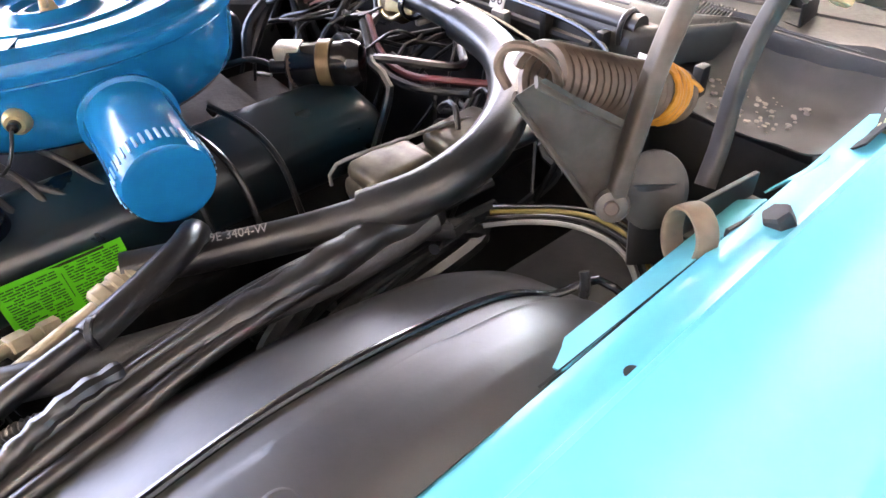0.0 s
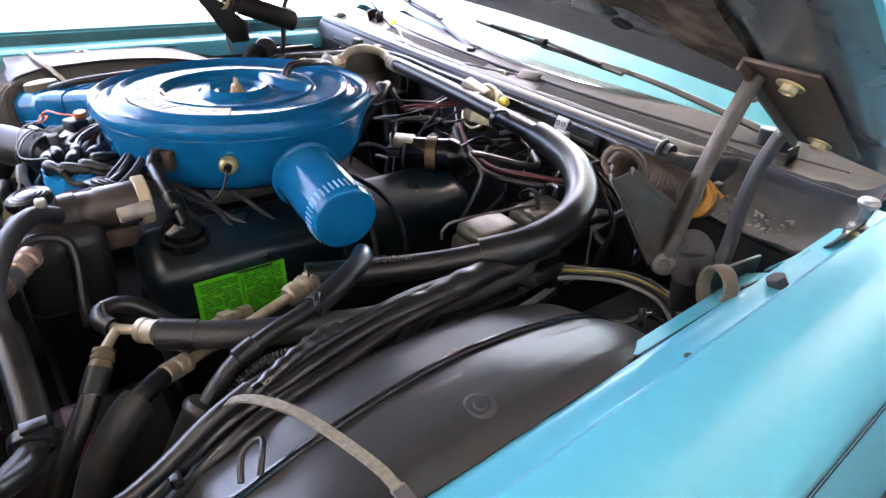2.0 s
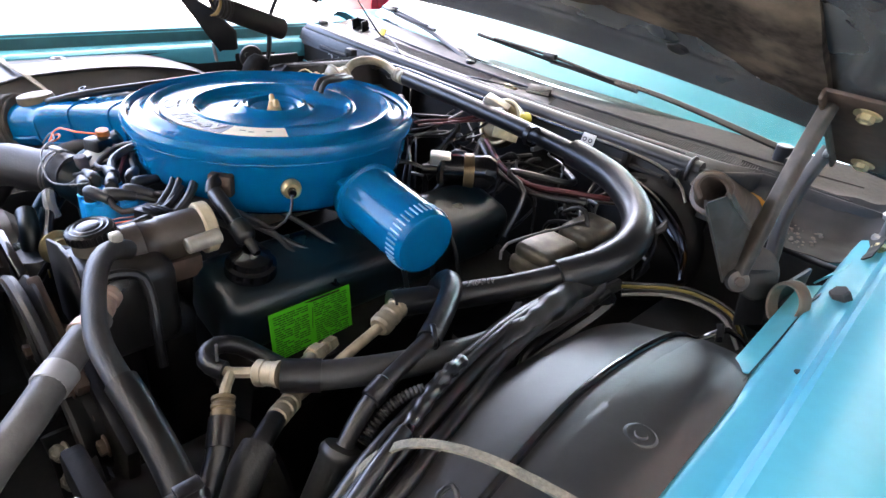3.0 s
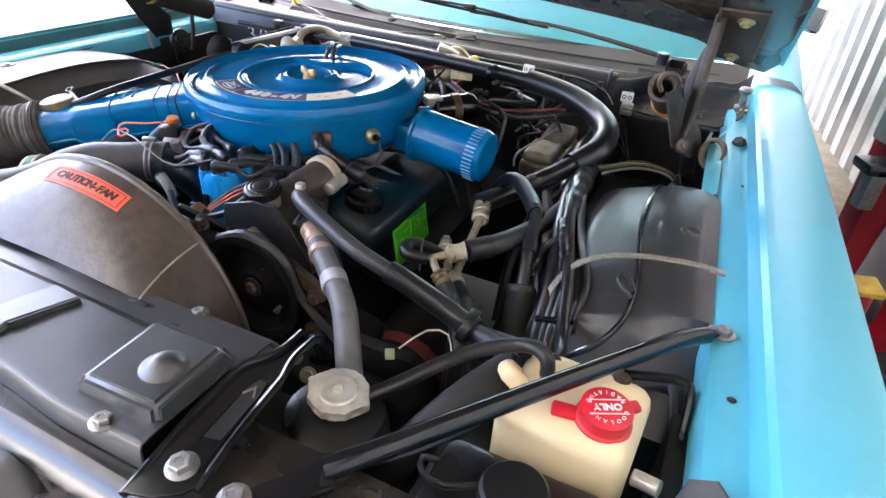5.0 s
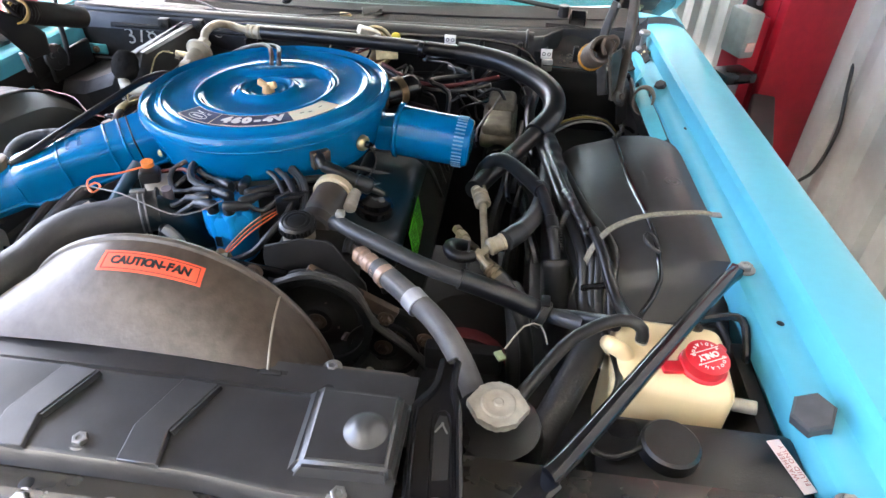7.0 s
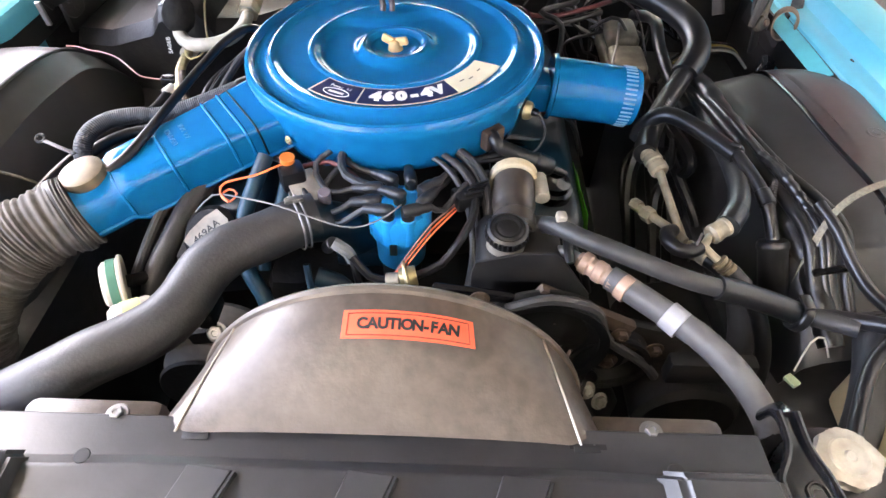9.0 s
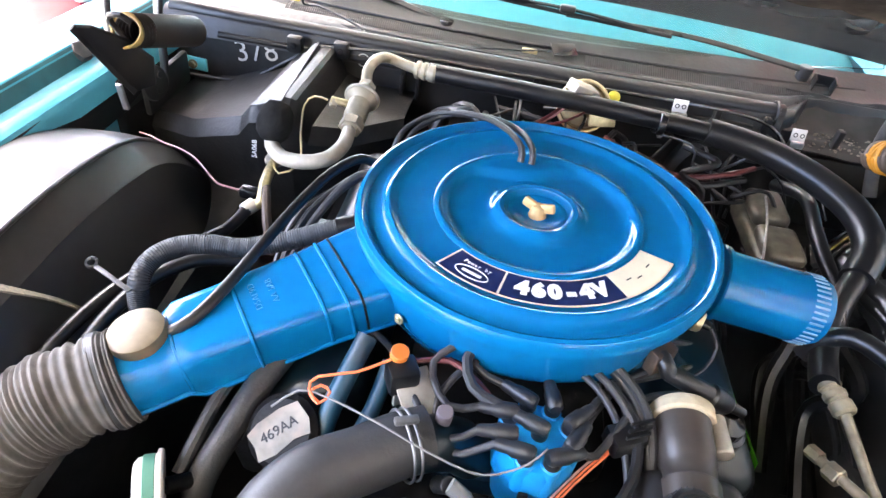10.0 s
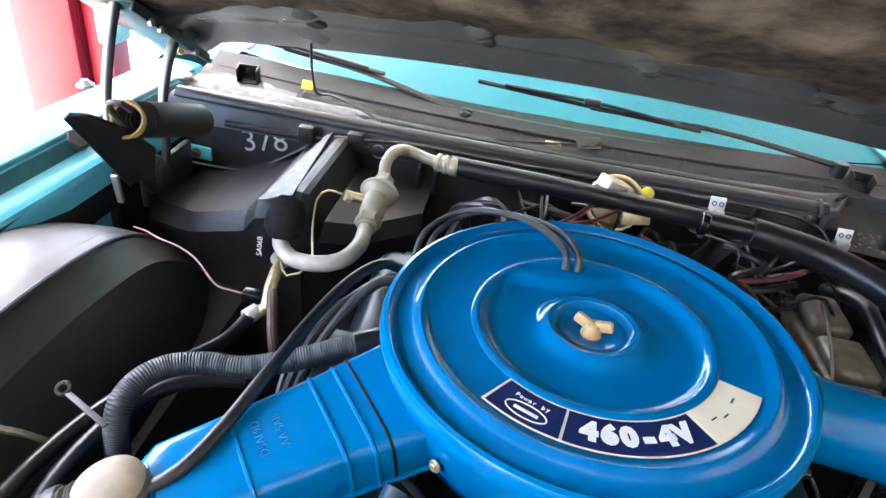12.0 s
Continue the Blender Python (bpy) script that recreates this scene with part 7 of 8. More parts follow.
for dx, dz in ((-0.016, -0.014), (0.014, 0.012)):
    bolt(wm, (0.118 + dx, 0.413 + dx * 0.3 - dz * 0.3, 0.928 + dz), (0.3, -0.9, 0.35), 0.005, 0.0085, CLAMPM)
part("terminal", box((0.098, 0.412, 0.950), (0.014, 0.016, 0.022), 0.003), PLASTIC, wm)
part("cover", lathe([(0, 0.03), (0.03, 0.03), (0.036, 0.026), (0.038, 0.02), (0.044, 0.018), (0.045, 0.0), (0, 0)], 32, axis((0.085, 0.455, 0.915), (-0.1, -0.75, 0.45))), mat("aged_tan_cover", (0.20, 0.15, 0.075), 0.42, 0.5, 0.3, 50, alt=(0.09, 0.055, 0.03), alt_amt=0.7, alt_scale=30), wm, "round tan cover")
part("yellow_cap", lathe([(0, 0.003), (0.006, 0.003), (0.0085, 0.0015), (0.009, -0.004), (0, -0.004)], 20, axis((0.134, 0.448, 0.948), (0.15, -0.55, 0.80)) @ Matrix.Scale(1.25, 4)), mat("bright_yellow_plastic", (0.5, 0.44, 0.03), 0.4), wm, "bright yellow cap")
part("rim", ring((0.085, 0.438, 0.925), (-0.1, -0.75, 0.45), 0.047, 0.041, 0.006), BRASS, wm)
for a, m, r in (((0.05, 0.42, 0.93), WIRERED, 0.003), ((0.055, 0.425, 0.925), WIREPINK, 0.002), ((0.11, 0.43, 0.945), WIRERED, 0.0025)):
    strand("motor_wire", [a, (a[0] - 0.03, a[1] - 0.04, a[2] - 0.01), (a[0] - 0.07, a[1] - 0.07, a[2] - 0.02), (a[0] - 0.12, a[1] - 0.06, a[2] - 0.04)], r, m, "thin wire to the wiper motor", "wire", seg=6)

# firewall tags
for p in ((0.257, 0.476, 0.940), (0.483, 0.492, 0.917)):
    tg = thing("paper_tag", (p[0], p[1], p[2] - 0.03), "small white tag with two dark marks on a grey clip", "tag", "white tags")
    part("card", box(p, (0.026, 0.002, 0.022), 0.0005, Matrix.Rotation(radians(-20), 4, "X")), WHITEINK, tg)
    for dx in (-0.006, 0.006):
        part("mark", ring((p[0] + dx, p[1] - 0.0018, p[2]), (0, -1, 0.36), 0.0042, 0.0025, 0.0008, 14), INK, tg)
    part("clip", box((p[0] + 0.004, p[1] + 0.002, p[2] - 0.026), (0.026, 0.014, 0.028), 0.003), ALU, tg, "grey metal clip")
# clips of the long hose
hcl = thing("hose_clip", (0.206, 0.39, 0.92), "black plastic clip round the refrigerant hose", "clip")
part("band", ring((0.202, 0.375, 0.948), (0.9, -0.15, 0), 0.0185, 0.0145, 0.012), PLASTIC, hcl)
part("stem", box((0.212, 0.42, 0.925), (0.008, 0.09, 0.008), 0.002), STEEL, hcl)

# ---- heater box, receiver and lines on the right of the firewall ----
hx = thing("heater_box", (-0.45, 0.38, 0.6), "black moulded heater box with a foil-edged ridge", "heater box")


def heater(u, v):
    x = -0.66 + u * 0.44
    top = lerp_table([(-0.66, 0.82), (-0.57, 0.84), (-0.462, 0.885), (-0.441, 0.914), (-0.392, 0.936), (-0.376, 0.936), (-0.356, 0.885), (-0.30, 0.87), (-0.22, 0.87)], x)
    front = lerp_table([(-0.66, 0.33), (-0.55, 0.275), (-0.43, 0.238), (-0.38, 0.238), (-0.30, 0.29), (-0.22, 0.36)], x)
    k = v * 10
    y = lerp_table([(0, 0.50), (4, front + 0.02), (5, front), (10, front + 0.05)], k)
    z = lerp_table([(0, top - 0.008), (4, top), (5, top - 0.02), (10, 0.55)], k)
    return x, y, z


part("housing", sheet(heater, 88, 20, 0.004), HEATER, hx, "", 28)
part("foil_ridge", sheet(lambda u, v: (-0.414 - 0.025 * u + v * (0.010 + 0.040 * u), 0.488 - 0.245 * u, 0.931 - 0.008 * u + v * (0.006 + 0.012 * u) + 0.0008 * math.sin(u * 40 + v * 9)), 30, 6, 0.001), mat("crinkled_grey_foil_tape", (0.11, 0.116, 0.118), 0.5, 0.0, 0.3, 60, bump=0.4, bump_scale=150), hx, "grey foil tape along the ridge")
part("flange", sheet(lambda u, v: (-0.66 + 0.25 * u, 0.488 - 0.012 * v, 0.822 + 0.17 * max(0, u - 0.44) + 0.012 * v), 20, 2, 0.004), HEATER, hx)
for p in ((-0.588, 0.486, 0.820), (-0.446, 0.478, 0.930), (-0.362, 0.487, 0.930)):
    part("boss", box(p, (0.028, 0.02, 0.03), 0.005), HEATER, hx)
    bolt(hx, (p[0], p[1] - 0.010, p[2]), (0, -1, 0.2), 0.004, 0.006, GRIME)
part("lettering", text_mesh("5A06B", 0.011, Matrix.Translation((-0.431, 0.226, 0.857)) @ Matrix.Rotation(radians(78), 4, "X") @ Matrix.Rotation(radians(90), 4, "Z")), WHITEINK, hx, "white moulded code 5A06B")
chalk = text_mesh("378", 0.058, Matrix.Translation((-0.530, 0.4985, 0.891)) @ Matrix.Rotation(radians(90), 4, "X") @ Matrix.Rotation(radians(10), 4, "Z"), bold=-0.0005)
part("chalk_mark", chalk, mat("white_chalk", (0.5, 0.49, 0.46), 0.9), fw, "white chalk number 378")
part("chalk_mark", tube([(-0.323 + 0.012 * math.cos(k / 3), 0.4985, 0.912 + 0.012 * math.sin(k / 3)) for k in range(17)], 0.0012, 5, raw=True), mat("grey_chalk", (0.35, 0.34, 0.32), 0.9), fw, "chalk scribble")

ev = thing("receiver_drier", (-0.30, 0.30, 0.84), "pale metal valve body with a white insulated elbow line", "refrigerant valve")
part("white_elbow", tube([(-0.379, 0.178, 0.926), (-0.376, 0.163, 0.912), (-0.357, 0.145, 0.906), (-0.322, 0.136, 0.910), (-0.292, 0.147, 0.914), (-0.279, 0.19, 0.913), (-0.282, 0.24, 0.911)], 0.0108, 16), ELBOW, ev, "white insulated elbow")
part("foam", lathe([(0, 0), (0.016, 0.002), (0.024, 0.012), (0.0265, 0.027), (0.023, 0.045), (0.015, 0.057), (0, 0.060)], 24, axis((-0.381, 0.172, 0.912), (0.10, 0.25, 0.6))), mat("black_sponge", (0.015, 0.014, 0.013), 0.95, 0, 0.4, 60, bump=0.8, bump_scale=120, spec=0.1), ev, "crumbling black foam wrap", 60)
part("valve_body", lathe([(0, 0), (0.013, 0), (0.017, 0.02), (0.015, 0.024), (0.018, 0.03), (0.018, 0.06), (0.024, 0.066), (0.026, 0.072), (0.024, 0.078), (0.016, 0.09), (0.012, 0.104), (0, 0.104)], 24, axis((-0.282, 0.242, 0.911), (0.002, 0.105, 0.030))), VALVEM, ev)
part("gold_line", tube([(-0.280, 0.340, 0.939), (-0.284, 0.362, 0.956), (-0.278, 0.40, 0.962), (-0.262, 0.432, 0.954), (-0.235, 0.432, 0.947), (-0.20, 0.425, 0.944)], 0.009, 12), VALVEM, ev, "yellowed metal line")
ferrule(ev, (-0.215, 0.428, 0.944), (-0.175, 0.42, 0.945), 0.0155, VALVEM)
part("port", cyl((-0.296, 0.296, 0.926), (-0.326, 0.294, 0.930), 0.006, 10), BRASS, ev)
part("capillary", tube([(-0.33, 0.29, 0.93), (-0.35, 0.285, 0.935), (-0.362, 0.27, 0.925), (-0.352, 0.22, 0.905), (-0.335, 0.16, 0.89), (-0.36, 0.14, 0.88), (-0.375, 0.16, 0.885)], 0.0016, 6), BRASS, ev, "thin bare capillary tube")
vd = Vector((0.002, 0.105, 0.030)).normalized()
v0 = Vector((-0.282, 0.242, 0.911))
part("hex_nut", lathe([(0.010, 0.0), (0.0185, 0.0), (0.0195, 0.002), (0.0195, 0.012), (0.0185, 0.014), (0.010, 0.014)], 6, axis(v0 + vd * 0.004, vd)), VALVEM, ev)
part("collar", ring(v0 + vd * 0.072, vd, 0.029, 0.020, 0.005), ELBOW, ev, "pale washer collar")
part("hex_nut", lathe([(0.008, 0.0), (0.0145, 0.0), (0.0155, 0.002), (0.0155, 0.012), (0.0145, 0.014), (0.008, 0.014)], 6, axis(v0 + vd * 0.092, vd)), VALVEM, ev)
part("port_nut", lathe([(0, 0.0), (0.0085, 0.0), (0.0085, 0.009), (0, 0.009)], 6, axis((-0.318, 0.295, 0.924), (-0.024, -0.01, 0.012))), VALVEM, ev)
hv = thing("heater_valve", (-0.38, 0.16, 0.80), "brass heater valve with a round cap", "valve")
part("cap", lathe([(0, 0.006), (0.016, 0.005), (0.0175, 0.002), (0.016, 0), (0, 0)], 24, axis((-0.391, 0.212, 0.852), (0, -0.2, 1))), CASTING, hv)
part("body", tube([(-0.391, 0.212, 0.852), (-0.385, 0.17, 0.862), (-0.375, 0.12, 0.868), (-0.372, 0.10, 0.855), (-0.385, 0.095, 0.848)], 0.008, 12), BRASS, hv)
part("down_pipe", tube([(-0.372, 0.12, 0.866), (-0.36, 0.09, 0.872), (-0.345, 0.05, 0.86), (-0.335, 0.035, 0.82)], 0.0065, 10), BROWNMETAL, hv)
part("sleeve", cyl((-0.382, 0.098, 0.850), (-0.392, 0.082, 0.847), 0.0105, 14), FOIL, hv, "white sleeve")
part("vacuum_plug", box((-0.40, 0.128, 0.846), (0.03, 0.018, 0.016), 0.004), PLASTIC, hv)
strand("sensor_wire", [(-0.41, 0.13, 0.845), (-0.441, 0.125, 0.852), (-0.455, 0.128, 0.857), (-0.491, 0.155, 0.868), (-0.527, 0.176, 0.867), (-0.561, 0.190, 0.863), (-0.587, 0.204, 0.861), (-0.62, 0.225, 0.85)], 0.0013, WIREPINK, "pale pink wire over the wheel housing", "wire", seg=6)
hose("heater_hose", [(-0.388, 0.085, 0.848), (-0.40, 0.045, 0.842), (-0.42, 0.0, 0.848), (-0.45, -0.05, 0.848), (-0.485, -0.12, 0.84), (-0.51, -0.20, 0.82), (-0.52, -0.27, 0.78)], 0.0085, RUBBER, "black heater hose curving forward", seg=12)
hose("heater_hose", [(-0.35, -0.02, 0.85), (-0.40, -0.045, 0.86), (-0.44, -0.095, 0.858), (-0.465, -0.17, 0.84), (-0.475, -0.24, 0.80)], 0.0085, RUBBER, "black heater hose curving forward beside the snorkel", seg=12)
cor = thing("heater_hose", (-0.35, 0.0, 0.85), "thick finely ribbed grey-black heater hose with a sharp bend", "hose", "hoses")
part("rubber_tube", tube([(-0.196, 0.01, 0.925), (-0.24, -0.008, 0.917), (-0.286, -0.027, 0.905), (-0.337, -0.045, 0.896), (-0.375, -0.052, 0.898), (-0.408, -0.066, 0.898), (-0.428, -0.092, 0.893), (-0.434, -0.116, 0.872), (-0.434, -0.13, 0.80)], lambda t: 0.0120 + 0.0004 * math.sin(t * 800), 16, 0.0009), RUBBERDUST, cor)
part("end_cuff", tube([(-0.196, 0.01, 0.925), (-0.215, 0.002, 0.922), (-0.232, -0.005, 0.9185)], 0.0138, 16), RUBBER, cor, "smooth rubber cuff")
tie = thing("cable_tie", (-0.455, -0.10, 0.87), "dark grey tie strap with a round eye", "tie")
part("strip", box((-0.445, -0.138, 0.9035), (0.062, 0.006, 0.0025), 0.001, Matrix.Rotation(radians(-26), 4, "Z")), RUBBERDUST, tie)
part("eye", ring((-0.476, -0.122, 0.9035), (0.1, -0.5, 1), 0.0075, 0.0035, 0.004), PLASTIC, tie)
strand("vacuum_cable", [(-0.205, 0.095, 0.955), (-0.225, 0.07, 0.975), (-0.25, 0.035, 0.972), (-0.272, -0.02, 0.962), (-0.288, -0.09, 0.955), (-0.303, -0.16, 0.948), (-0.32, -0.20, 0.938), (-0.338, -0.216, 0.930), (-0.352, -0.222, 0.923)], 0.0062, RUBBER, "black vacuum hose from the snorkel cap", "hose", "hoses", seg=16)
for k in range(2):
    strand("rear_hose", [(-0.13, 0.40 - 0.03 * k, 0.80), (-0.15 - 0.02 * k, 0.385, 0.88), (-0.12, 0.36 - 0.02 * k, 0.925), (-0.09, 0.33, 0.92), (-0.07, 0.28 - 0.02 * k, 0.88), (-0.06, 0.24, 0.83)], 0.009, RUBBER, "black hose behind the air cleaner", "hose", "hoses", seg=10)
for k, (r, m) in enumerate(((0.006, RUBBERDUST), (0.007, RUBBER), (0.005, RUBBER))):
    strand("manifold_hose", [(-0.19 - 0.012 * k, 0.10 + 0.02 * k, 0.925), (-0.23, 0.09 + 0.01 * k, 0.935 - 0.006 * k), (-0.27 - 0.01 * k, 0.04, 0.90), (-0.29 - 0.008 * k, -0.02, 0.86), (-0.295, -0.08, 0.82)], r, m, "rubber hose beside the air cleaner", "hose", "hoses", seg=10)
part("rocker_ribs", box((-0.25, 0.02, 0.862), (0.06, 0.10, 0.02), 0.006), TEAL, eng)
for k in range(4):
    strand("ribbed_conduit", [(-0.30 + 0.014 * k, 0.0, 0.80), (-0.285 + 0.014 * k, 0.0 + 0.01 * k, 0.85), (-0.26 + 0.01 * k, 0.04, 0.872)], lambda t: 0.006 + 0.0008 * math.sin(t * 140), GRIME if k % 2 else RUBBERDUST, "ribbed conduit below the snorkel", "conduit", step=0.0015)


# ---- fender bolts, rubber stops, holes ----
def hex_stop(p, d, r, h):
    t = thing("rubber_stop", p, "dark grey hexagonal rubber hood stop on the fender", "rubber stop", "hood stops")
    part("block", lathe([(0, h), (r * 0.86, h), (r, h * 0.82), (r, 0), (0, 0)], 6, axis(p, d)), mat("weathered_grey_rubber", (0.06, 0.06, 0.062), 0.7, 0, 0.2, 60, bump=0.2), t, "", 20)
    return t


for s in (1, -1):
    f = fender_l if s > 0 else fender_r
    hex_stop((s * 0.744, -0.515, 0.912), (-s * 0.35, -0.25, 0.9), 0.0215, 0.020)
    hex_stop((s * (0.725 if s > 0 else 0.757), 0.345 if s > 0 else 0.305, 0.910 if s > 0 else 0.919), (-s * (0.45 if s > 0 else 0.9), -0.3, 0.85), 0.012 if s > 0 else 0.018, 0.016 if s > 0 else 0.030)
    for p in ((0.738, -0.278, 0.914), (0.742, -0.612, 0.914)):
        bolt(f, (s * p[0], p[1], p[2]), (-s * 0.1, 0, 1), 0.009, 0.013)
    bolt(f, (s * 0.719, 0.543, 0.914), (0, 0, 1), 0.009, 0.012, BRASS)
    for x, y, r in ((0.741, 0.144, 0.0055), (0.753, -0.378, 0.004), (0.744, 0.30, 0.004)):
        part("hole", lathe([(0, 0.0004), (r, 0.0004), (r * 1.15, 0)], 16, Matrix.Translation((s * x, y, 0.9148))), INK, f)
    # upper stud at the rear of the flange
    sd2 = thing("stud", (s * 0.712, 0.578, 0.92), "grey steel stud with a round head", "stud", "flange studs")
    part("pin", lathe([(0, 0.045), (0.011, 0.045), (0.014, 0.040), (0.012, 0.034), (0.007, 0.031), (0.0065, 0.008), (0.013, 0.006), (0.014, 0), (0, 0)], 20, Matrix.Translation((s * 0.712, 0.578, 0.915))), STEEL, sd2)
    # turned-up ear and inner lip of the flange
    if s > 0:
        part("flange_ear", sheet(lambda u, v: (s * (0.680 + 0.022 * u * (1 - 0.6 * v) + 0.014 * v), 0.408 + 0.045 * v + 0.008 * u, 0.909 + 0.006 * v - 0.02 * (1 - u) ** 2), 8, 6, 0.0018), CYAN_DULL, f, "turned turquoise sheet ear")
    part("inner_wall", sheet(lambda u, v: (s * (0.7075 - 0.010 * v - 0.012 * u), 0.06 + 0.40 * v, 0.903 - 0.07 * u), 6, 14, 0.002), BLACK, car, "black inner wall below the flange")
    if s > 0:
        part("flange_lip", sheet(lambda u, v: (s * (0.7065 - 0.011 * v - 0.024 * u), 0.12 + 0.26 * v, 0.902 - 0.014 * u), 4, 14, 0.0015), CYAN_DULL, f, "ragged inner lip in turquoise")
    # dusty gutter panel beside the cowl
    if s > 0:
        def basin(u, v):
            x = 0.478 + 0.240 * u
            rise = max(0, v - 0.62) / 0.38
            fold = max(0, u - 0.80) / 0.20
            return x, 0.486 + 0.125 * v, 0.893 + 0.010 * v + 0.050 * rise * rise + 0.030 * fold * fold - 0.006 * math.exp(-((u - 0.5) / 0.2) ** 2) + 0.003 * noise.noise(Vector((u * 6, v * 5, 1)))
        gut = sheet(basin, 36, 28, 0.002)
    else:
        gut = sheet(lambda u, v: (-(0.50 + 0.215 * u), 0.515 + 0.16 * v, 0.925 - 0.025 * math.sin(u * 3.1) + 0.03 * v + 0.004 * noise.noise(Vector((u * 7, v * 7, -1)))), 20, 20, 0.002)
    # Right panel takes the paler material, with side light in its colour.
    part("cowl_gutter", gut, GUTTERM if s > 0 else SEALER, car, "dusty grey gutter panel", 50)

# antenna base on the right fender, side mirror on the left door
an = thing("antenna_base", (-0.842, 0.478, 0.945), "small chrome antenna base on the fender", "antenna")
part("collar", lathe([(0, 0.012), (0.006, 0.012), (0.009, 0.007), (0.014, 0.004), (0.015, 0), (0, 0)], 20, Matrix.Translation((-0.842, 0.478, 0.944))), STEEL, an)
mi = thing("side_mirror", (0.86, 1.14, 0.96), "small chrome side mirror on the door", "mirror")
part("shell", box((0.812, 1.15, 1.035), (0.105, 0.03, 0.075), 0.012, Matrix.Rotation(radians(8), 4, "Y"), 3), mat("chrome", (0.75, 0.75, 0.75), 0.08, 1, 0.02), mi)
part("face", box((0.812, 1.133, 1.035), (0.088, 0.004, 0.058), 0.001, Matrix.Rotation(radians(8), 4, "Y")), WIREGREY, mi, "grey mirror back")
part("arm", tube([(0.80, 1.15, 1.0), (0.80, 1.15, 0.975), (0.79, 1.14, 0.95)], 0.008, 10), STEEL, mi)

# ---- front: bracket, brace, cable, panels ----
lb = thing("slotted_bracket", (0.38, -0.62, 0.92), "glossy black slotted bracket bolted to the support", "bracket")
EDGE = [(0.371, -0.52), (0.370, -0.548), (0.362, -0.566), (0.354, -0.578), (0.353, -0.592), (0.358, -0.65), (0.365, -0.718), (0.386, -0.712), (0.402, -0.700), (0.407, -0.692), (0.401, -0.64), (0.395, -0.59), (0.393, -0.576), (0.389, -0.564), (0.386, -0.548), (0.387, -0.52)]
part("web", plate(EDGE, 0.003, Matrix.Translation((0, 0, 0.9345)), 0.0008), GLOSSBLK, lb)
part("rim", tube([(x, y, 0.9395 - (0.006 if y < -0.70 else 0)) for x, y in EDGE[:7]], 0.0036, 8), GLOSSBLK, lb, "raised rolled rim")
part("rim", tube([(x, y, 0.9395 - (0.006 if y < -0.69 else 0)) for x, y in EDGE[9:]], 0.0036, 8), GLOSSBLK, lb, "raised rolled rim")
part("slot_rim", tube([(0.381, -0.684, 0.938), (0.376, -0.64, 0.938), (0.3715, -0.595, 0.938), (0.373, -0.585, 0.938), (0.380, -0.581, 0.938), (0.386, -0.584, 0.938), (0.389, -0.594, 0.938), (0.394, -0.64, 0.938), (0.400, -0.680, 0.938)], 0.0014, 6), GLOSSBLK, lb)
# Black plate on the solid web puts the slot's shade into colour.
part("slot", plate([(0.379, -0.655), (0.374, -0.600), (0.377, -0.587), (0.384, -0.587), (0.388, -0.600), (0.393, -0.652)], 0.0006, Matrix.Translation((0, 0, 0.9376)), 0), INK, lb, "black plate painted in for the slot's dark inside")
part("stem_tip", tube([(0.379, -0.522, 0.935), (0.380, -0.508, 0.925), (0.380, -0.50, 0.90)], 0.0085, 10, flat=0.5), GLOSSBLK, lb)
# Two bright bars added to draw the arrow-shaped highlight in the slot.
for dx in (-0.002, 0.002):
    part("arrow_glint", box((0.381 + dx * 1.2, -0.601, 0.939), (0.0016, 0.013, 0.002), 0.0005, Matrix.Rotation(radians(-30 if dx < 0 else 30), 4, "Z")), STEEL, lb, "bright steel bars standing in for an arrow-shaped highlight")
bolt(lb, (0.386, -0.683, 0.9375), (0, -0.1, 1), 0.0088, 0.0125)
bc = thing("brace_rod", (0.6, -0.46, 0.90), "black brace from the fender to the radiator support", "brace")
part("rod", tube([(0.722, -0.292, 0.918), (0.69, -0.335, 0.926), (0.60, -0.465, 0.934), (0.50, -0.61, 0.940), (0.478, -0.636, 0.938)], 0.0095, 12), GLOSSBLK, bc)
part("flat_end", plate([(0.424, -0.692), (0.435, -0.706), (0.446, -0.697), (0.490, -0.642), (0.478, -0.624), (0.470, -0.626)], 0.004, Matrix.Translation((0, 0, 0.930)), 0.001), GLOSSBLK, bc)
part("flat_end", box((0.722, -0.288, 0.917), (0.018, 0.03, 0.004), 0.001, Matrix.Rotation(radians(-35), 4, "Z")), GLOSSBLK, bc)
bolt(bc, (0.435, -0.685, 0.934), (0, -0.1, 1), 0.0088, 0.0125)
strand("release_cable", [(0.548, -0.405, 0.90), (0.56, -0.455, 0.895), (0.555, -0.50, 0.905), (0.52, -0.57, 0.915), (0.47, -0.63, 0.922), (0.42, -0.69, 0.922), (0.38, -0.735, 0.915), (0.35, -0.78, 0.89)], 0.0042, RUBBER, "black release cable crossing the support")
sp = bpy.data.objects["radiator_support"]
for p in ((0.036, -0.708, 0.914), (0.112, -0.706, 0.914), (0.396, -0.714, 0.914), (-0.14, -0.708, 0.914), (-0.30, -0.708, 0.914)):
    bolt(sp, p, (0, -0.5, 0.85), 0.0072, 0.0098)
for p, r in (((0.03, -0.694, 0.9155), 0.006), ((0.478, -0.668, 0.9155), 0.009), ((0.50, -0.69, 0.9155), 0.006)):
    part("hole", lathe([(0, 0.0006), (r, 0.0006), (r * 1.15, 0)], 18, Matrix.Translation(p)), INK, sp)
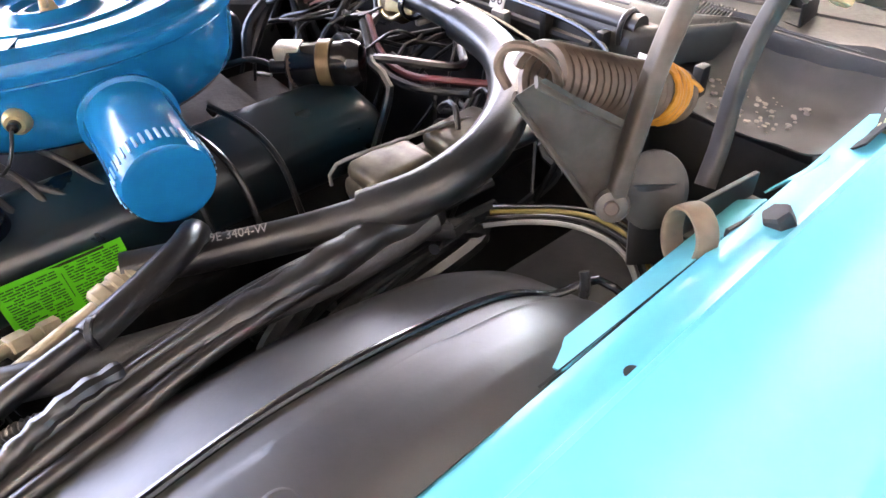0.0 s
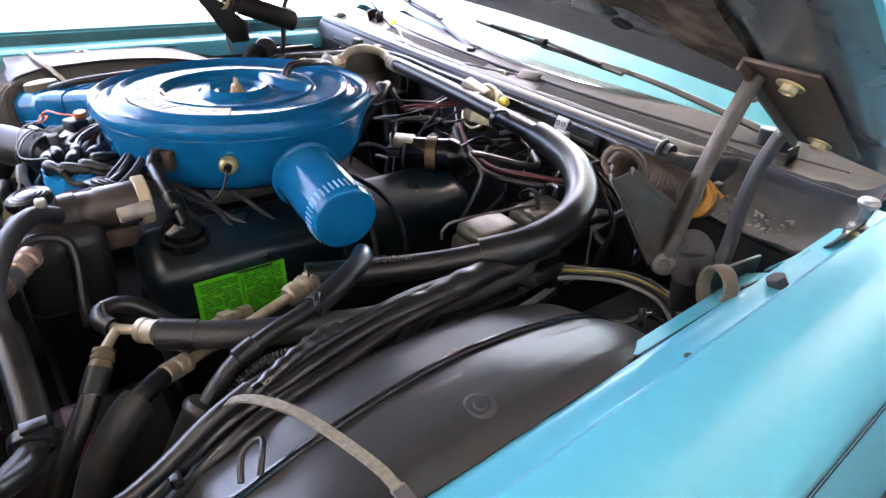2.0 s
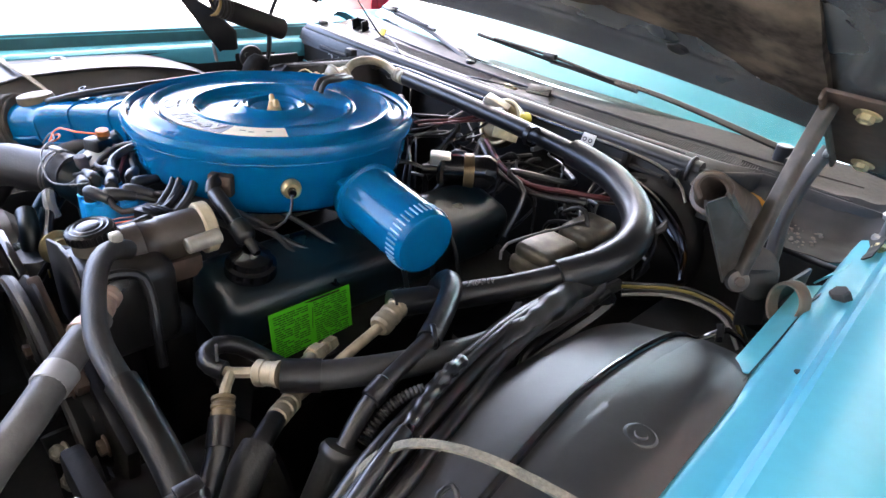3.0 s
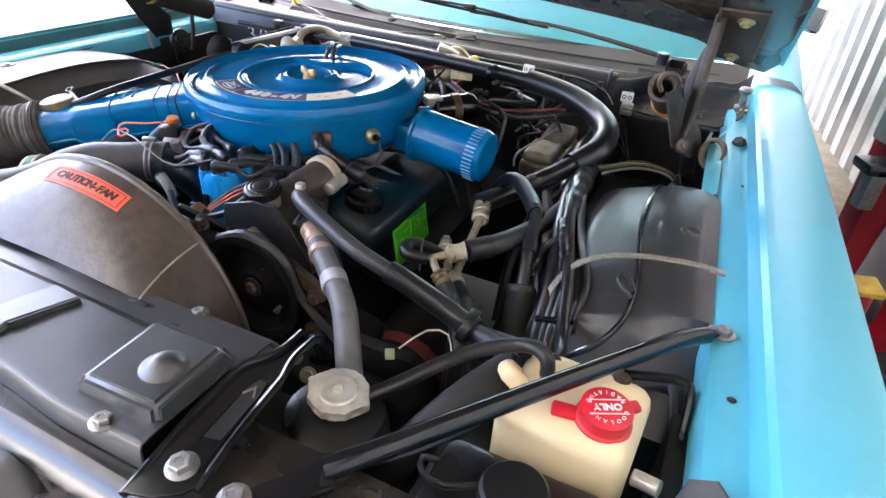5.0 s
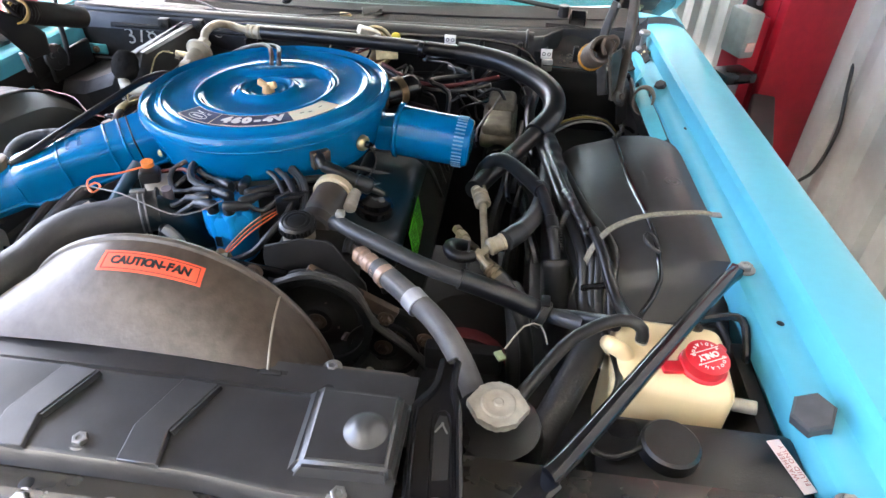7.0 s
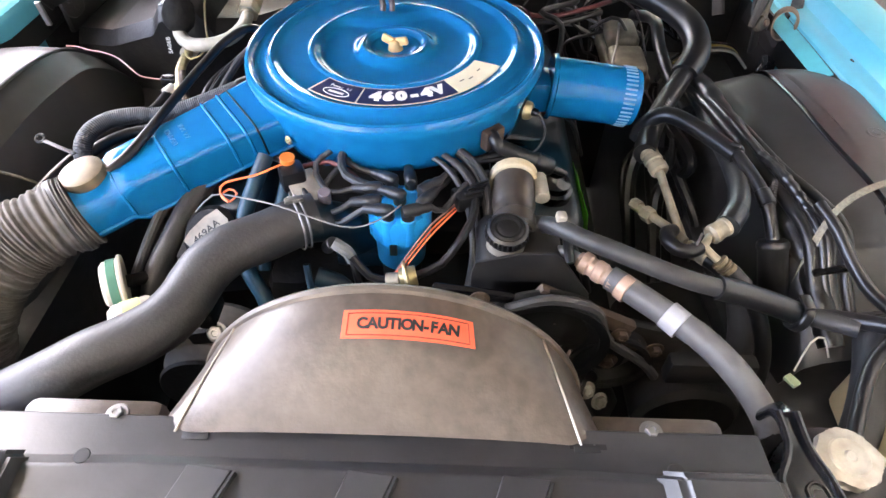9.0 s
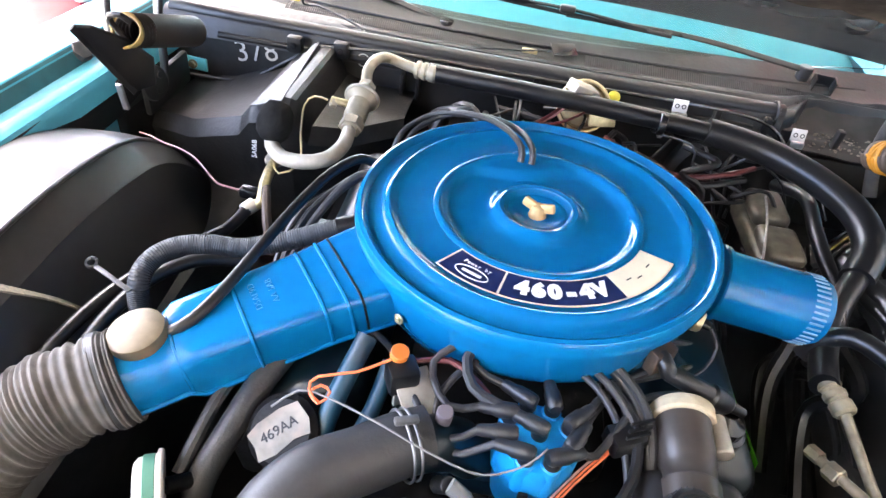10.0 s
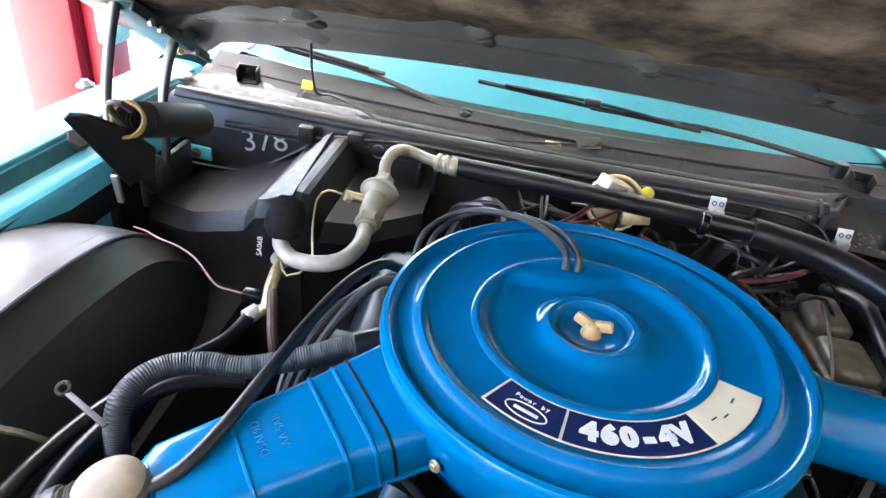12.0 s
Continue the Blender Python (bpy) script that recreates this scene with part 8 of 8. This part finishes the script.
part("folded_lip", sheet(lambda u, v: (-0.60 + 1.33 * u, -0.704 - 0.018 * v - 0.005 * math.sin(u * 8), 0.917 - 0.02 * v * v), 40, 4, 0.003), SUPPORT, sp)
rs = thing("rubber_buffer", (0.673, -0.665, 0.91), "round black rubber buffer with a centre hole", "rubber stop")
part("button", lathe([(0, 0.008), (0.004, 0.009), (0.005, 0.016), (0.012, 0.019), (0.020, 0.013), (0.024, 0.004), (0.025, 0)], 28, Matrix.Translation((0.673, -0.665, 0.914))), RUBBER, rs)
# latch cover panels ahead of the support
fp = thing("grille_cover", (0.1, -0.80, 0.85), "grey-black moulded covers ahead of the radiator support", "cover panel")
PAN = mat("satin_grey_black_cover", (0.085, 0.084, 0.090), 0.34, 0, 0.14, 50, bump=0.08, bump_scale=220, alt=(0.15, 0.148, 0.152), alt_amt=0.5, alt_scale=5)
def lumpy(u, v):
    x = 0.108 + 0.158 * u + v * (0.018 * u - 0.022)
    y = -0.716 - 0.006 * math.sin(u * 7 + 0.6) - v * 0.115
    z = 0.899 - 0.014 * v - 0.05 * max(0, v - 0.55) ** 1.2 + 0.004 * math.sin(u * 8 + v * 3) * math.sin(v * 6 + 1)
    z -= 0.012 * max(0, 1 - u / 0.12) ** 2 + 0.02 * max(0, (u - 0.8) / 0.2) ** 2 + 0.010 * max(0, 1 - v / 0.1) ** 2
    return x, y, z


part("panel", sheet(lumpy, 40, 30, 0.004), PAN, fp)
part("step", box((0.190, -0.720, 0.897), (0.034, 0.016, 0.010), 0.003, Matrix.Rotation(radians(-10), 4, "Z")), PAN, fp)


def left_panel(u, v):
    x = -0.105 + (0.196 - 0.040 * v) * u
    z = 0.900 - 0.030 * v - 0.008 * max(0, (u - 0.9) / 0.1) ** 2 - 0.010 * max(0, (v - 0.9) / 0.1) ** 2 + 0.002 * math.sin(u * 9 + v * 4)
    return x, -0.716 - 0.125 * v, z


part("panel", sheet(left_panel, 30, 24, 0.004), PAN, fp)
# Black slab added below the covers in place of the gap's shade.
part("gap_darkener", box((0.09, -0.77, 0.852), (0.06, 0.13, 0.01), 0.002), INK, fp, "black slab added to darken the gap between the covers")
part("panel", box((0.335, -0.80, 0.872), (0.13, 0.12, 0.03), 0.014, Matrix.Rotation(radians(12), 4, "X"), 3), PAN, fp)
part("panel", box((0.56, -0.785, 0.868), (0.24, 0.10, 0.03), 0.014, Matrix.Rotation(radians(10), 4, "X"), 3), PAN, fp)
part("panel", box((-0.30, -0.79, 0.876), (0.36, 0.12, 0.03), 0.014, Matrix.Rotation(radians(10), 4, "X"), 3), PAN, fp)
# slots in the sight shield's rear edge and flanges of the shroud
for x in (0.202, -0.125):
    part("slot", box((x, -0.5575, 0.9345), (0.022, 0.006, 0.0012), 0.0003), INK, shield)
part("slot", box((0.041, -0.5515, 0.9305), (0.062, 0.008, 0.0012), 0.0003), INK, shield)
for p, r in (((0.268, -0.578, 0.9445), 0.006), ((-0.205, -0.582, 0.9445), 0.006)):
    part("hole", lathe([(0, 0.0006), (r, 0.0006), (r * 1.1, 0)], 16, Matrix.Translation(p)), INK, shield)
for s, x in ((1, 0.275), (-1, -0.24)):
    part("side_flange", box((x, -0.525, 0.884), (0.13, 0.04, 0.04), 0.012), SHROUD, shr, "flat side flange of the shroud")

# ---- coolant bottle details ----
for r, a0, words, st in ((0.0162, 90, "COOLANT", -22), (0.0162, -90, "RADIATOR", 20)):
    bm = bmesh.new()
    n = len(words)
    for k, ch in enumerate(words):
        a = a0 + (k - (n - 1) / 2) * st
        at = wc @ Matrix.Rotation(radians(208), 4, "Z") @ Matrix.Translation((r * math.cos(radians(a)), r * math.sin(radians(a)), 0.0244)) @ Matrix.Rotation(radians(a - 90 if a0 > 0 else a + 90), 4, "Z")
        merge(bm, text_mesh(ch, 0.0052, at))
    part("lettering", bm, WHITEINK, bot, "white lettering " + words)
part("lettering", text_mesh("ONLY", 0.0095, wc @ Matrix.Rotation(radians(208), 4, "Z") @ Matrix.Translation((0, 0, 0.0244)), bold=0.0003), WHITEINK, bot, "white lettering ONLY")
for y in (0.0075, -0.0075):
    part("cap_line", box((0, 0, 0), (0.036, 0.0008, 0.0006), 0, wc @ Matrix.Rotation(radians(208), 4, "Z") @ Matrix.Translation((0, y, 0.0244))), WHITEINK, bot)
part("cap_tab", box((0, 0, 0), (0.024, 0.016, 0.007), 0.003, wc @ Matrix.Translation((-0.034, -0.008, 0.006)) @ Matrix.Rotation(radians(10), 4, "Z")), RED, bot, "red pull tab")
part("cap_tab", box((0, 0, 0), (0.016, 0.012, 0.008), 0.003, wc @ Matrix.Translation((0.020, 0.022, 0.010)) @ Matrix.Rotation(radians(40), 4, "Z")), RED, bot, "red hinge tab")
part("neck", ring((0.6495, -0.4545, 0.896), (0.05, -0.1, 1), 0.0265, 0.02, 0.008), BOTTLE, bot)
part("handle", tube([(0.560, -0.420, 0.885), (0.551, -0.432, 0.905), (0.556, -0.448, 0.915), (0.568, -0.45, 0.908), (0.572, -0.445, 0.89)], 0.0095, 12), BOTTLE, bot, "moulded hook")
part("nipple", cyl((0.588, -0.427, 0.898), (0.588, -0.427, 0.914), 0.007, 14), FOIL, bot, "white hose nipple")
part("overflow_hose", tube([(0.588, -0.427, 0.910), (0.586, -0.424, 0.924), (0.572, -0.418, 0.930), (0.545, -0.42, 0.924), (0.505, -0.445, 0.912), (0.468, -0.50, 0.905), (0.448, -0.535, 0.905)], 0.0075, 12), RUBBER, bot, "black rubber overflow hose")
part("side_stud", cyl((0.688, -0.472, 0.872), (0.712, -0.478, 0.876), 0.008, 12), CASTING, bot, "dull bolt at its side")
bolt(bot, (0.655, -0.392, 0.906), (0, 0, 1), 0.006, 0.009, BROWNMETAL)
strand("bent_rod", [(0.655, -0.37, 0.895), (0.69, -0.362, 0.90), (0.712, -0.36, 0.902), (0.720, -0.372, 0.898), (0.722, -0.40, 0.87), (0.722, -0.41, 0.84)], 0.005, GLOSSBLK, "bent black rod behind the bottle", "rod")
hose("lower_hose", [(0.545, -0.395, 0.875), (0.525, -0.44, 0.872), (0.50, -0.49, 0.855), (0.475, -0.53, 0.82), (0.46, -0.55, 0.77)], 0.0185, RUBBERDUST, "thick grey-black hose beside the coolant bottle", seg=16)
# washer tank labels
part("sticker", box((0.7205, -0.555, 0.8862), (0.014, 0.06, 0.0008), 0, Matrix.Rotation(radians(18), 4, "Z")), mat("pale_pink_sticker", (0.72, 0.6, 0.58), 0.6), wt, "pale sticker with red print")
PINKPRINT = mat("faded_red_print", (0.42, 0.16, 0.15), 0.6)
for words, off in (("WASHER", 0.0032), ("FLUID ONLY", -0.0034)):
    part("lettering", text_mesh(words, 0.0072, Matrix.Translation((0.7205, -0.555, 0.8868)) @ Matrix.Rotation(radians(108), 4, "Z") @ Matrix.Translation((0, off, 0)), 0.0002, 1.15), PINKPRINT, wt, "red lettering " + words)
for p in ((0.545, -0.594, 0.884), (0.697, -0.594, 0.884)):
    part("mark", box(p, (0.022, 0.0045, 0.0008), 0), WHITEINK, wt, "small white mark")
strand("washer_tube", [(0.576, -0.56, 0.893), (0.55, -0.575, 0.892), (0.528, -0.572, 0.893), (0.52, -0.555, 0.888), (0.53, -0.545, 0.88)], 0.003, RUBBER, "thin black washer tube")

# ---- ferrules of the front hoses ----
pf = thing("hose_ferrule", (0.25, -0.33, 0.88), "pale pinkish crimped ferrule with a bare metal pipe", "ferrule")
PINK = mat("pinkish_zinc", (0.42, 0.29, 0.22), 0.45, 0.3, 0.2, 60)
part("pipe", tube([(0.200, -0.293, 0.895), (0.215, -0.305, 0.908), (0.235, -0.322, 0.910)], 0.0065, 12), ALU, pf)
ferrule(pf, (0.230, -0.318, 0.910), (0.278, -0.357, 0.906), 0.0128, PINK)
part("white_band", ring((0.315, -0.388, 0.904), (0.6, -0.65, -0.08), 0.0160, 0.0138, 0.020), mat("pale_grey_band", (0.32, 0.32, 0.33), 0.5), pf, "pale grey band on the hose")
part("pink_band", ring((0.272, -0.352, 0.9065), (0.6, -0.65, -0.04), 0.0153, 0.0120, 0.012), PINK, pf)
tc = thing("hose_tie", (0.48, -0.36, 0.86), "black tie where two hoses meet", "tie")
part("band", ring((0.474, -0.358, 0.875), (0.8, -0.2, -0.3), 0.019, 0.013, 0.012), PLASTIC, tc)
part("tail", box((0.482, -0.356, 0.892), (0.012, 0.02, 0.004), 0.001), PLASTIC, tc)
part("branch", tube([(0.478, -0.36, 0.872), (0.51, -0.365, 0.878), (0.54, -0.385, 0.895), (0.56, -0.41, 0.915)], 0.009, 12), RUBBER, tc)
wcl = thing("wire_clip", (0.435, -0.44, 0.87), "loose bare wires with a green clip", "wires")
part("clip", box((0.43, -0.455, 0.888), (0.010, 0.014, 0.004), 0.001, Matrix.Rotation(radians(30), 4, "Z")), mat("pale_green_clip", (0.20, 0.24, 0.13), 0.5), wcl)
part("wire", tube([(0.435, -0.445, 0.89), (0.455, -0.42, 0.905), (0.475, -0.41, 0.90), (0.485, -0.42, 0.88)], 0.0011, 6), CASTING, wcl)

# ---- cowl details ----
for at, turn in (((-0.614, 0.634, 0.962), 8), ((0.556, 0.645, 0.960), -8)):
    bx = thing("cowl_clip", (at[0], at[1], at[2] - 0.012), "small square black clip, open at the front, on the cowl", "clip", "cowl clips")
    R = Matrix.Rotation(radians(turn), 4, "Z") @ Matrix.Rotation(radians(12), 4, "X")
    for c, sz in (((0, 0, -0.013), (0.040, 0.026, 0.003)), ((0, 0.012, 0), (0.040, 0.003, 0.026)), ((-0.0185, 0, 0.0), (0.003, 0.026, 0.028)), ((0.0185, 0, 0.0), (0.003, 0.026, 0.028))):
        part("wall", box(Vector(at) + R.to_3x3() @ Vector(c), sz, 0.001, R), PLASTIC, bx)
yt = thing("yellow_tag", (-0.49, 0.61, 0.95), "small yellow tag on the cowl", "tag")
part("card", box((-0.490, 0.612, 0.968), (0.022, 0.003, 0.018), 0.001, Matrix.Rotation(radians(-35), 4, "X")), mat("dull_yellow_card", (0.55, 0.42, 0.03), 0.6), yt)
strand("washer_hose", [(-0.43, 0.44, 1.11), (-0.455, 0.53, 1.02), (-0.462, 0.585, 0.965), (-0.44, 0.59, 0.965), (-0.38, 0.565, 0.960), (-0.335, 0.54, 0.953)], 0.0024, RUBBER, "thin black washer hose from hood to cowl")
wj = thing("washer_jet", (0.04, 0.59, 0.94), "small flat washer jet plate on the cowl", "washer jet")
part("plate", box((0.045, 0.60, 0.958), (0.05, 0.03, 0.003), 0.001, Matrix.Rotation(radians(20), 4, "Z") @ Matrix.Rotation(radians(25), 4, "X")), PLASTIC, wj)
part("jet", box((-0.02, 0.585, 0.95), (0.03, 0.01, 0.008), 0.002), BRASS, wj)
strand("washer_line", [(-0.14, 0.565, 0.945), (-0.10, 0.56, 0.951), (-0.04, 0.575, 0.952), (0.02, 0.59, 0.955)], 0.0022, RUBBER, "thin black washer line on the cowl")
strand("trim_wire", [(-0.40, 0.486, 0.93), (-0.25, 0.486, 0.942), (-0.1, 0.482, 0.942), (0.2, 0.484, 0.943), (0.36, 0.487, 0.940), (0.43, 0.484, 0.925), (0.46, 0.47, 0.90)], 0.0034, GLOSSBLK, "black cable clipped along the firewall lip")
for y, z, rr, last in ((0.550, 0.9455, 0.0028, 9), (0.614, 0.953, 0.0035, 14)):
    part("cowl_bead", tube([(x / 20, y + (y - 0.45) * 0.4 * (x / 14) ** 2, z) for x in range(-14, last)], rr, 8), SEALBLK, cowl, "black bead along the cowl")
part("firewall_bead", tube([(x / 10, 0.497, 0.914) for x in range(-6, 5)], 0.006, 8), BLACKDUST, fw)
for x in (-0.22, -0.17, 0.0, 0.33, 0.42, 0.55):
    part("firewall_clip", box((x, 0.492, 0.922), (0.012, 0.016, 0.035), 0.003), BLACKDUST, fw)
# short ribs by the heater box
for x in (-0.245, -0.215):
    part("rib", box((x, 0.488, 0.885), (0.006, 0.03, 0.045), 0.002), HEATER, fw)

# ---- wiring in the depth of the bay ----
random.seed(21)
TONES = [RUBBER, RUBBER, LOOMM, GRIME, PLASTIC, LOOMGLOSS]
for k in range(30):
    x = random.uniform(-0.10, 0.40)
    y0, y1 = random.uniform(0.40, 0.485), random.uniform(0.26, 0.42)
    z0, z1 = random.uniform(0.86, 0.925), random.uniform(0.80, 0.90)
    a = Vector((x, y0, z0))
    b = Vector((x + random.uniform(-0.12, 0.16), y1, z1))
    m1 = a.lerp(b, 0.35) + Vector((random.uniform(-0.05, 0.05), random.uniform(-0.04, 0.0), random.uniform(-0.01, 0.035)))
    m2 = a.lerp(b, 0.7) + Vector((random.uniform(-0.05, 0.05), random.uniform(-0.05, 0.0), random.uniform(-0.02, 0.03)))
    strand("firewall_wire", [a, m1, m2, b, b + Vector((random.uniform(-0.05, 0.05), -0.03, -0.07))], random.choice((0.002, 0.0028, 0.0035, 0.0055, 0.0065)), random.choice(TONES), "wire or hose hanging below the firewall lip", "wire", "wiring at the firewall", seg=7)
for k in range(5):
    strand("harness_cable", [(0.10 + 0.02 * k, 0.455, 0.93 - 0.004 * k), (0.20, 0.45 - 0.006 * k, 0.932 - 0.004 * k), (0.31, 0.447, 0.925 - 0.005 * k), (0.42, 0.435 - 0.004 * k, 0.905 - 0.006 * k), (0.50, 0.40, 0.87 - 0.008 * k), (0.53, 0.36, 0.83)], 0.0045, RUBBER if k % 2 else GLOSSBLK, "black harness cable behind the refrigerant hose", "cable", "harness cables")
strand("harness_cable", [(0.12, 0.36, 0.915), (0.19, 0.33, 0.895), (0.26, 0.32, 0.89), (0.33, 0.335, 0.90), (0.38, 0.37, 0.90)], 0.0045, WIRERED, "dark red cable by the coil", "cable", "harness cables")
strand("harness_cable", [(0.12, 0.35, 0.91), (0.20, 0.315, 0.887), (0.28, 0.31, 0.884), (0.36, 0.34, 0.892)], 0.0055, RUBBER, "black cable by the coil", "cable", "harness cables")
for k in range(10):
    x = random.uniform(0.36, 0.50)
    strand("deep_hose", [(x, random.uniform(0.05, 0.30), 0.83), (x + random.uniform(-0.04, 0.06), random.uniform(0.0, 0.25), 0.80), (x + random.uniform(-0.04, 0.04), random.uniform(-0.1, 0.15), 0.72), (x, random.uniform(-0.2, 0.1), 0.62)], random.choice((0.006, 0.009, 0.012)), random.choice((RUBBER, GRIME, RUBBER)), "black hose deep in the bay", "hose", "hoses", seg=8)
for k in range(3):
    strand("plug_wire", [(0.12 + 0.03 * k, -0.02 + 0.06 * k, 0.885), (0.17, 0.0 + 0.05 * k, 0.892), (0.235, 0.02 + 0.05 * k, 0.882), (0.275, 0.03 + 0.05 * k, 0.85), (0.30, 0.03 + 0.05 * k, 0.79)], 0.0038, RUBBER, "black wire crossing the valve cover", "wire", "wiring on the valve cover", seg=7)
# grime and brackets at the front of the engine
gb2 = thing("alternator", (-0.22, -0.36, 0.66), "greasy cast alternator below the upper hose", "alternator")
part("case", lathe([(0, 0), (0.05, 0), (0.062, 0.012), (0.064, 0.07), (0.05, 0.085), (0, 0.085)], 28, axis((-0.20, -0.40, 0.755), (0, 1, 0))), mat("dull_cast_alternator", (0.16, 0.15, 0.135), 0.55, 0.5, 0.25, 50), gb2)
part("fan", lathe([(0.02, 0), (0.058, 0.0), (0.06, 0.004), (0.02, 0.008)], 28, axis((-0.20, -0.412, 0.755), (0, 1, 0))), GRIME, gb2)
part("strap", box((-0.15, -0.385, 0.84), (0.13, 0.008, 0.022), 0.003, Matrix.Rotation(radians(-12), 4, "Y")), GRIME, gb2)
bolt(gb2, (-0.175, -0.39, 0.846), (0, -0.7, 0.7), 0.009, 0.012)
part("cable_lug", box((-0.185, -0.37, 0.862), (0.02, 0.04, 0.025), 0.004), GRIME, gb2)

strand("overflow_pipe", [(0.655, -0.36, 0.868), (0.68, -0.345, 0.87), (0.699, -0.335, 0.87), (0.707, -0.345, 0.869), (0.713, -0.38, 0.862), (0.715, -0.40, 0.85)], 0.0042, RUBBERDUST, "bent grey pipe behind the coolant bottle", "pipe", "pipes", seg=10)

random.seed(5)
crumbs = bmesh.new()
for k in range(90):
    u, v = random.uniform(0.1, 0.9), random.uniform(0.1, 0.95)
    r = random.uniform(0.0008, 0.0028)
    p = (0.50 + 0.16 * u, 0.49 + 0.065 * v, 0.890 + 0.010 * v + r)
    bmesh.ops.create_icosphere(crumbs, subdivisions=1, radius=r, matrix=Matrix.Translation(p) @ Matrix.Rotation(random.random() * 3, 4, "X") @ Matrix.Diagonal((1.4, 1.0, 0.6, 1)))
solo("dirt_crumbs", crumbs, mat("grey_grit", (0.16, 0.14, 0.12), 0.9), "loose grey grit lying in the gutter", "grit", kind="stuff")
